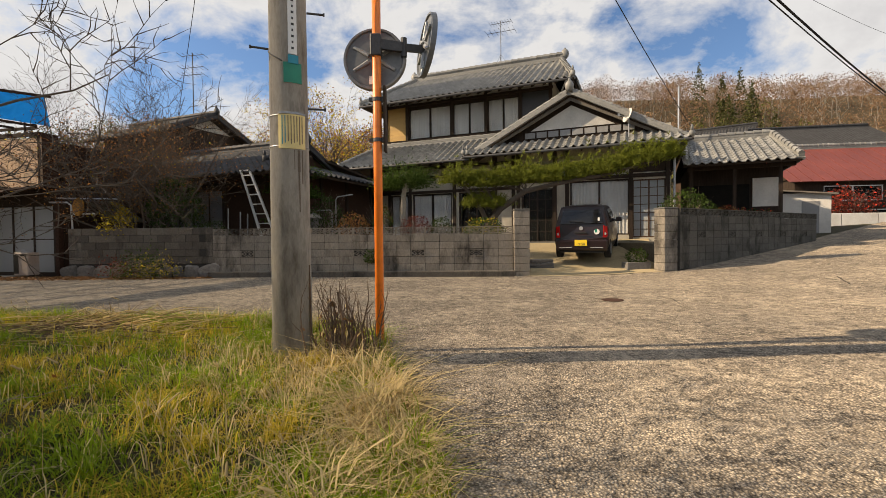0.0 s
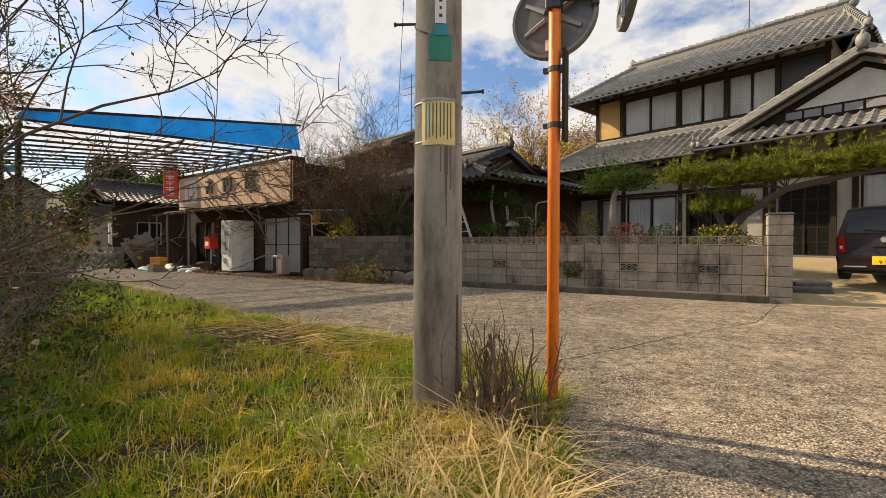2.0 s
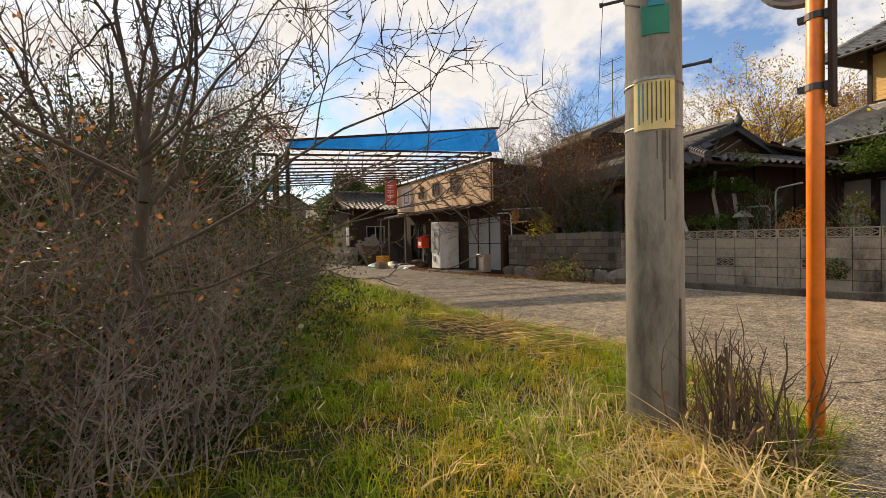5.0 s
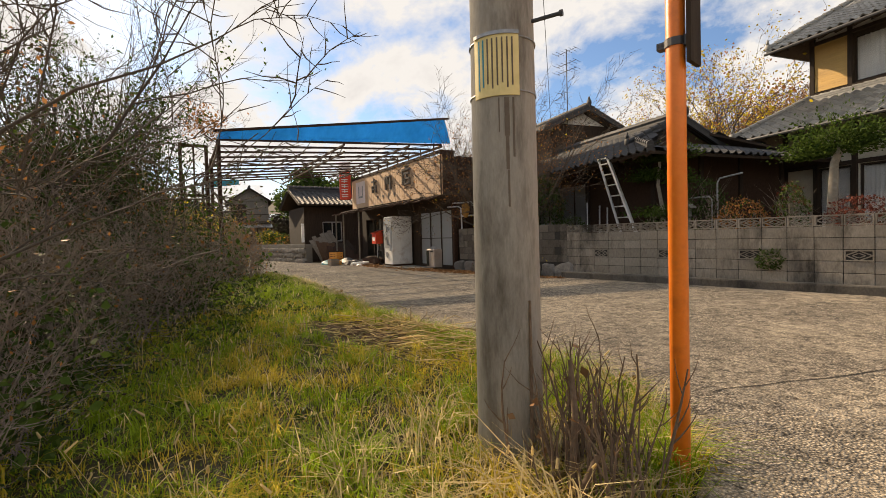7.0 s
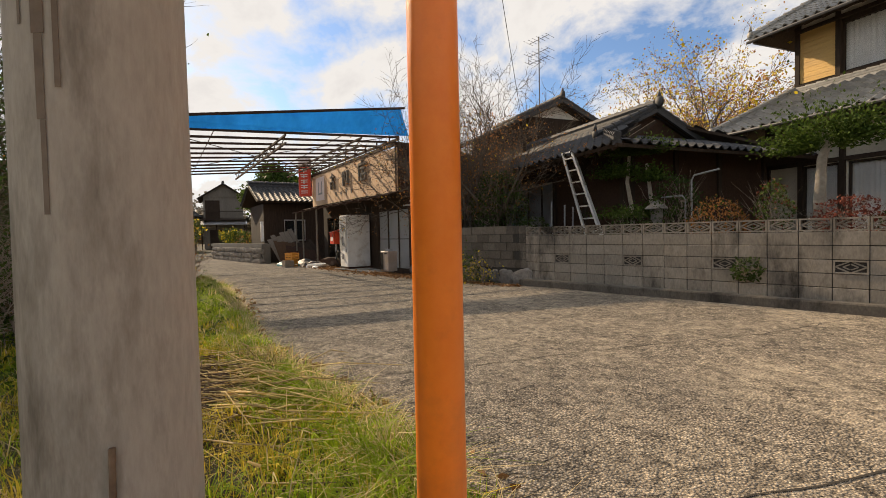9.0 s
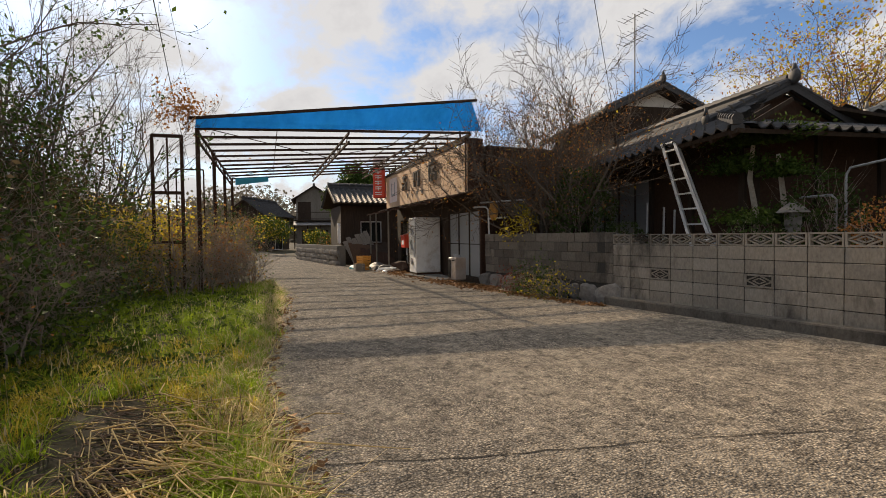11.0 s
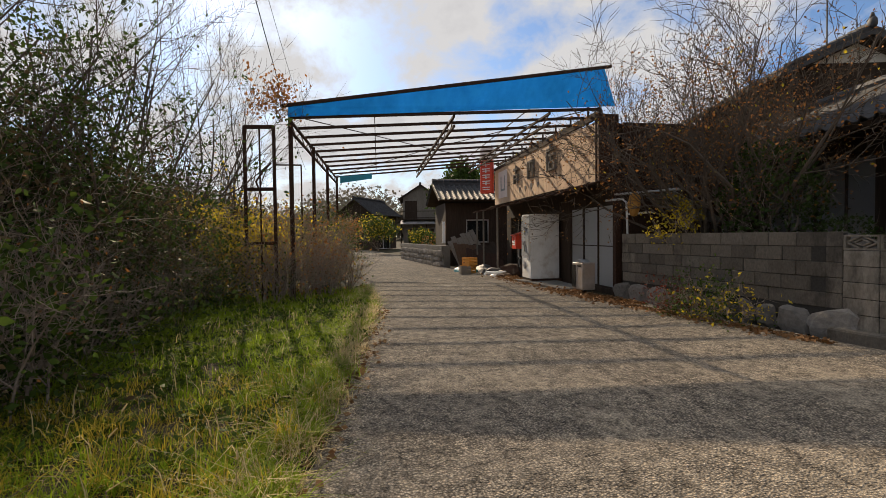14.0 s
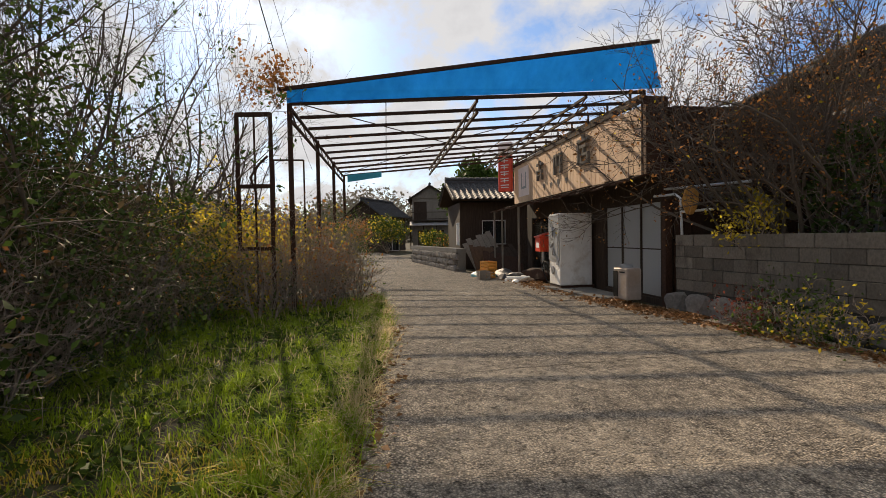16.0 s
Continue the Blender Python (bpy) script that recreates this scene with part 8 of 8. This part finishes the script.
CRACK = surface("crack_dirt", (0.03, 0.026, 0.02), (0.07, 0.06, 0.05), fine=30, rough=1.0, bump=0.2)
crack([(-0.9, 5.75), (0.2, 7.6), (1.3, 9.4), (2.0, 11.9)], 0.006, "dirt-filled joint between road slabs", mat=CRACK)
crack([(-3.5, 5.85), (-3.0, 6.74), (-2.3, 8.2), (-1.2, 10.2), (-0.6, 11.8)], 0.005, "long crack across the road slab", mat=CRACK)
crack([(-9.1, 7.0), (-8.43, 7.8), (-8.0, 10.7), (-7.9, 12.3)], 0.005, "joint across the road slab", mat=CRACK)
crack([(3.6, 7.0), (3.75, 7.6), (3.3, 8.2), (2.4, 8.6)], 0.006, "branching crack in the road", mat=CRACK)
crack([(7.6, 8.6), (8.2, 9.6)], 0.012, "short open crack in the road", mat=CRACK)
crack([(4.6, 6.6), (6.5, 6.9), (8.8, 7.0)], 0.005, "crack along the side road", mat=CRACK)

# ---- hut, stone wall and far houses along the road ----
hut = thing("hut", "small dark wooden hut with grey-green roof tiles", "hut", Matrix.Translation((-22.6, 13.4, 0.1)) @ Matrix.Rotation(radians(78), 4, "Z"))
# local x runs along the eave, local y inwards
shell(hut, "wall", 0.3, 4.2, 0.55, 4.0, 0, 3.0, WOOD_D, front=False)
HW = T((0.3, 0.55, 0))
pierced(hut, "wall_front", HW, 3.9, 0, 3.0, [(1.0, 2.1, 1.1, 2.2)], WOOD_D)
sash(hut, HW, 1.0, 2.1, 1.1, 2.2, 2, ALU, GLASS, None)
tiled_slope(hut, (-0.1, 0.0, 3.1), (4.6, 0.0, 3.1), (4.6, 2.2, 4.0), (-0.1, 2.2, 4.0), dark=True, loose=150)
tiled_slope(hut, (4.6, 4.4, 3.1), (-0.1, 4.4, 3.1), (-0.1, 2.2, 4.0), (4.6, 2.2, 4.0), dark=True, loose=0)
ridge_cap(hut, (-0.1, 2.2, 4.05), (4.6, 2.2, 4.05), dark=True, r=0.12)
bm = bmesh.new()
bm_span(bm, 0.12, 0.26, 0.44, 0.5, 1.1, 2.1)
part("white_board", bm, LABELW, hut)

sw = thing("wall_stone", "low stone retaining wall with a mortared top", "wall", kind="structure")
A, B = Vector((-21.4, 13.0, 0.1)), Vector((-30.3, 13.65, 0.1))
bm = bmesh.new()
bm_beam(bm, A, B, 0.02, 0.02)
d = (B - A)
L = d.length
WM = Matrix.Translation(A) @ Matrix.Rotation(math.atan2(d.y, d.x), 4, "Z")
bm.free()
bm = bmesh.new()
bm_span(bm, 0, L, -0.35, -0.03, -0.2, 0.95)
bm_span(bm, -0.02, L, -0.38, 0.05, 0.83, 1.0)
part("mortar", bm, MORTAR, sw, m=WM)
for k in range(22):
    for j in range(3):
        x = (k + 0.5 + 0.5 * (j % 2)) * L / 23
        piece("stone", STONES[(k + j) % 4], sw, WM @ Matrix.Translation((x, 0.0, 0.16 + j * 0.26)) @ Matrix.Rotation(random.uniform(-0.3, 0.3), 4, "Y") @ Matrix.Diagonal((0.55, 0.30, 0.34, 1)))


def far_house(m, w, dpt, h, roof_h, wall_mat, label, dark=True, roof_mat=None):
    ob = thing("distant_house", label, "house", m)
    HWm = T((0, 0, 0))
    shell(ob, "wall", 0, w, 0, dpt, 0, h, wall_mat, front=False)
    pierced(ob, "wall_front", HWm, w, 0, h, [(w * 0.15, w * 0.45, h * 0.55, h * 0.85), (w * 0.55, w * 0.88, h * 0.55, h * 0.85), (w * 0.2, w * 0.75, 0.05, h * 0.38)], wall_mat)
    for a, b, c, e in ((w * 0.15, w * 0.45, h * 0.55, h * 0.85), (w * 0.55, w * 0.88, h * 0.55, h * 0.85), (w * 0.2, w * 0.75, 0.05, h * 0.38)):
        sash(ob, HWm, a, b, c, e, 2, ALU, GLASS, None)
    o = 0.5
    if roof_mat is None:
        tiled_slope(ob, (-o, -o, h - 0.2), (w + o, -o, h - 0.2), (w + o, dpt / 2, h + roof_h), (-o, dpt / 2, h + roof_h), dark=dark, loose=0)
        tiled_slope(ob, (w + o, dpt + o, h - 0.2), (-o, dpt + o, h - 0.2), (-o, dpt / 2, h + roof_h), (w + o, dpt / 2, h + roof_h), dark=dark, loose=0)
        ridge_cap(ob, (-o, dpt / 2, h + roof_h), (w + o, dpt / 2, h + roof_h), dark=dark, r=0.14)
    else:
        bm = bmesh.new()
        n = 18
        for side in (0, 1):
            for k in range(n):
                x0, x1 = -o + (w + 2 * o) * k / n, -o + (w + 2 * o) * (k + 0.93) / n
                y0 = -o if side == 0 else dpt + o
                bm_sheet(bm, [(x0, y0, h - 0.2), (x1, y0, h - 0.2), (x1, dpt / 2, h + roof_h), (x0, dpt / 2, h + roof_h)], 0.04)
        part("roof", bm, roof_mat, ob)
        ridge_cap(ob, (-o, dpt / 2, h + roof_h), (w + o, dpt / 2, h + roof_h), dark=dark, r=0.12)
    for x in (0.0, w):
        gable_end(ob, (x, 0, h), (x, dpt, h), (x, dpt / 2, h + roof_h - 0.05), 0.1, wall_mat)
    return ob


R = Matrix.Rotation
far_house(Matrix.Translation((-48.4, 15.6, 0.2)) @ R(radians(140), 4, "Z"), 6.0, 3.3, 3.7, 1.4, WOOD_D, "distant low house with a dark gabled roof")
fh = far_house(Matrix.Translation((-55.5, 25.4, 0.2)) @ R(radians(162), 4, "Z"), 7.0, 4.2, 6.0, 1.5, WOOD_G, "distant two-storey house with grey board gable and a balcony")
bm = bmesh.new()
bm_sheet(bm, [(-1.3, -0.3, 2.75), (-1.3, 4.5, 2.75), (-0.02, 4.5, 3.2), (-0.02, -0.3, 3.2)], 0.06)
part("porch_roof", bm, ALU, fh, "pale sheet metal porch roof")
for y in (-0.2, 1.4, 2.9, 4.4):
    bm = bmesh.new()
    bm_span(bm, -1.25, -1.13, y - 0.06, y + 0.06, 0, 2.75)
    part("porch_post", bm, WOOD_D, fh)
for z in (3.5, 4.3):
    bm = bmesh.new()
    bm_span(bm, -0.62, -0.55, -0.2, 4.4, z, z + 0.08)
    part("balcony_rail", bm, WOOD_D, fh)
bm = bmesh.new()
bm_span(bm, -0.65, -0.01, -0.2, 4.4, 3.3, 3.42)
part("balcony_floor", bm, WOOD_D, fh)
bm = bmesh.new()
bm_span(bm, -0.05, -0.004, 2.5, 4.0, 3.45, 5.6)
part("shutter", bm, WOOD_D, fh, "dark open shutter doorway")
bm = bmesh.new()
bm_span(bm, -0.05, -0.004, 0.5, 3.6, 0.1, 2.2)
part("door", bm, WOOD_D, fh)
far_house(Matrix.Translation((19.0, 25.0, 1.5)) @ R(radians(-8), 4, "Z"), 9.5, 7, 2.7, 2.2, WOOD_D, "house with a rusty red sheet metal roof", False, REDROOF)
far_house(Matrix.Translation((26.0, 36.2, 1.5)) @ R(radians(-10), 4, "Z"), 8.0, 7, 6.6, 1.9, WHITE, "distant house with blue-grey tiled roof")
far_house(Matrix.Translation((22.0, 44, 1.5)) @ R(radians(-35), 4, "Z"), 6.0, 6, 7.6, 2.2, WOOD_B, "distant tall house with a tiled gable")
far_house(Matrix.Translation((37.0, 40, 1.8)) @ R(radians(-15), 4, "Z"), 8.0, 7, 5.6, 2.0, WOOD_B, "distant house with a grey tiled roof")
shed = thing("garden_shed", "small pale shed behind the side wall", "shed", Matrix.Translation((14.4, 20.0, 1.0)) @ R(radians(-25), 4, "Z"))
shell(shed, "wall", 0, 1.9, 0, 2.4, 0, 1.95, WHITE)
bm = bmesh.new()
bm_sheet(bm, [(-0.2, -0.2, 2.15), (2.1, -0.2, 1.9), (2.1, 2.6, 1.9), (-0.2, 2.6, 2.15)], 0.06)
part("roof", bm, WOOD_G, shed)
bm = bmesh.new()
bm_span(bm, 0.9, 1.5, -0.02, -0.002, 0.1, 1.6)
part("door", bm, GREYP, shed)
fw = thing("wall_far", "pale plastered garden wall across the side road", "wall", kind="structure")
for k in range(6):
    bm = bmesh.new()
    bm_span(bm, k * 1.5, k * 1.5 + 1.47, 0, 0.14, -0.3, 1.0)
    part("panel", bm, WHITE, fw, bevel=0.01, m=Matrix.Translation((17.6, 22.4, 1.2)) @ R(radians(-12), 4, "Z"))
bush(210, 20.6, 23.4, 1.3, 2.6, 2.4, 1500, 0.12, LEAF_R, "red-leaved maple behind the far wall", FLOWER, "maple_tree")
bush(211, -31.0, 15.2, 0.5, 2.2, 1.6, 1200, 0.14, LEAF_G, "yellow-green shrub on the stone wall", LEAF_Y)
bush(212, -27.5, 14.9, 0.5, 1.8, 1.2, 1000, 0.12, LEAF_D, "dark shrub on the stone wall", LEAF_O)
bush(213, -39.0, 14.2, 0.4, 3.6, 3.0, 2200, 0.16, LEAF_G, "green roadside shrub before the far houses", LEAF_Y)
bush(214, -35.5, 10.9, 0.3, 3.4, 2.6, 2200, 0.15, LEAF_O, "brown-leaved shrub at the road bend", LEAF_G)
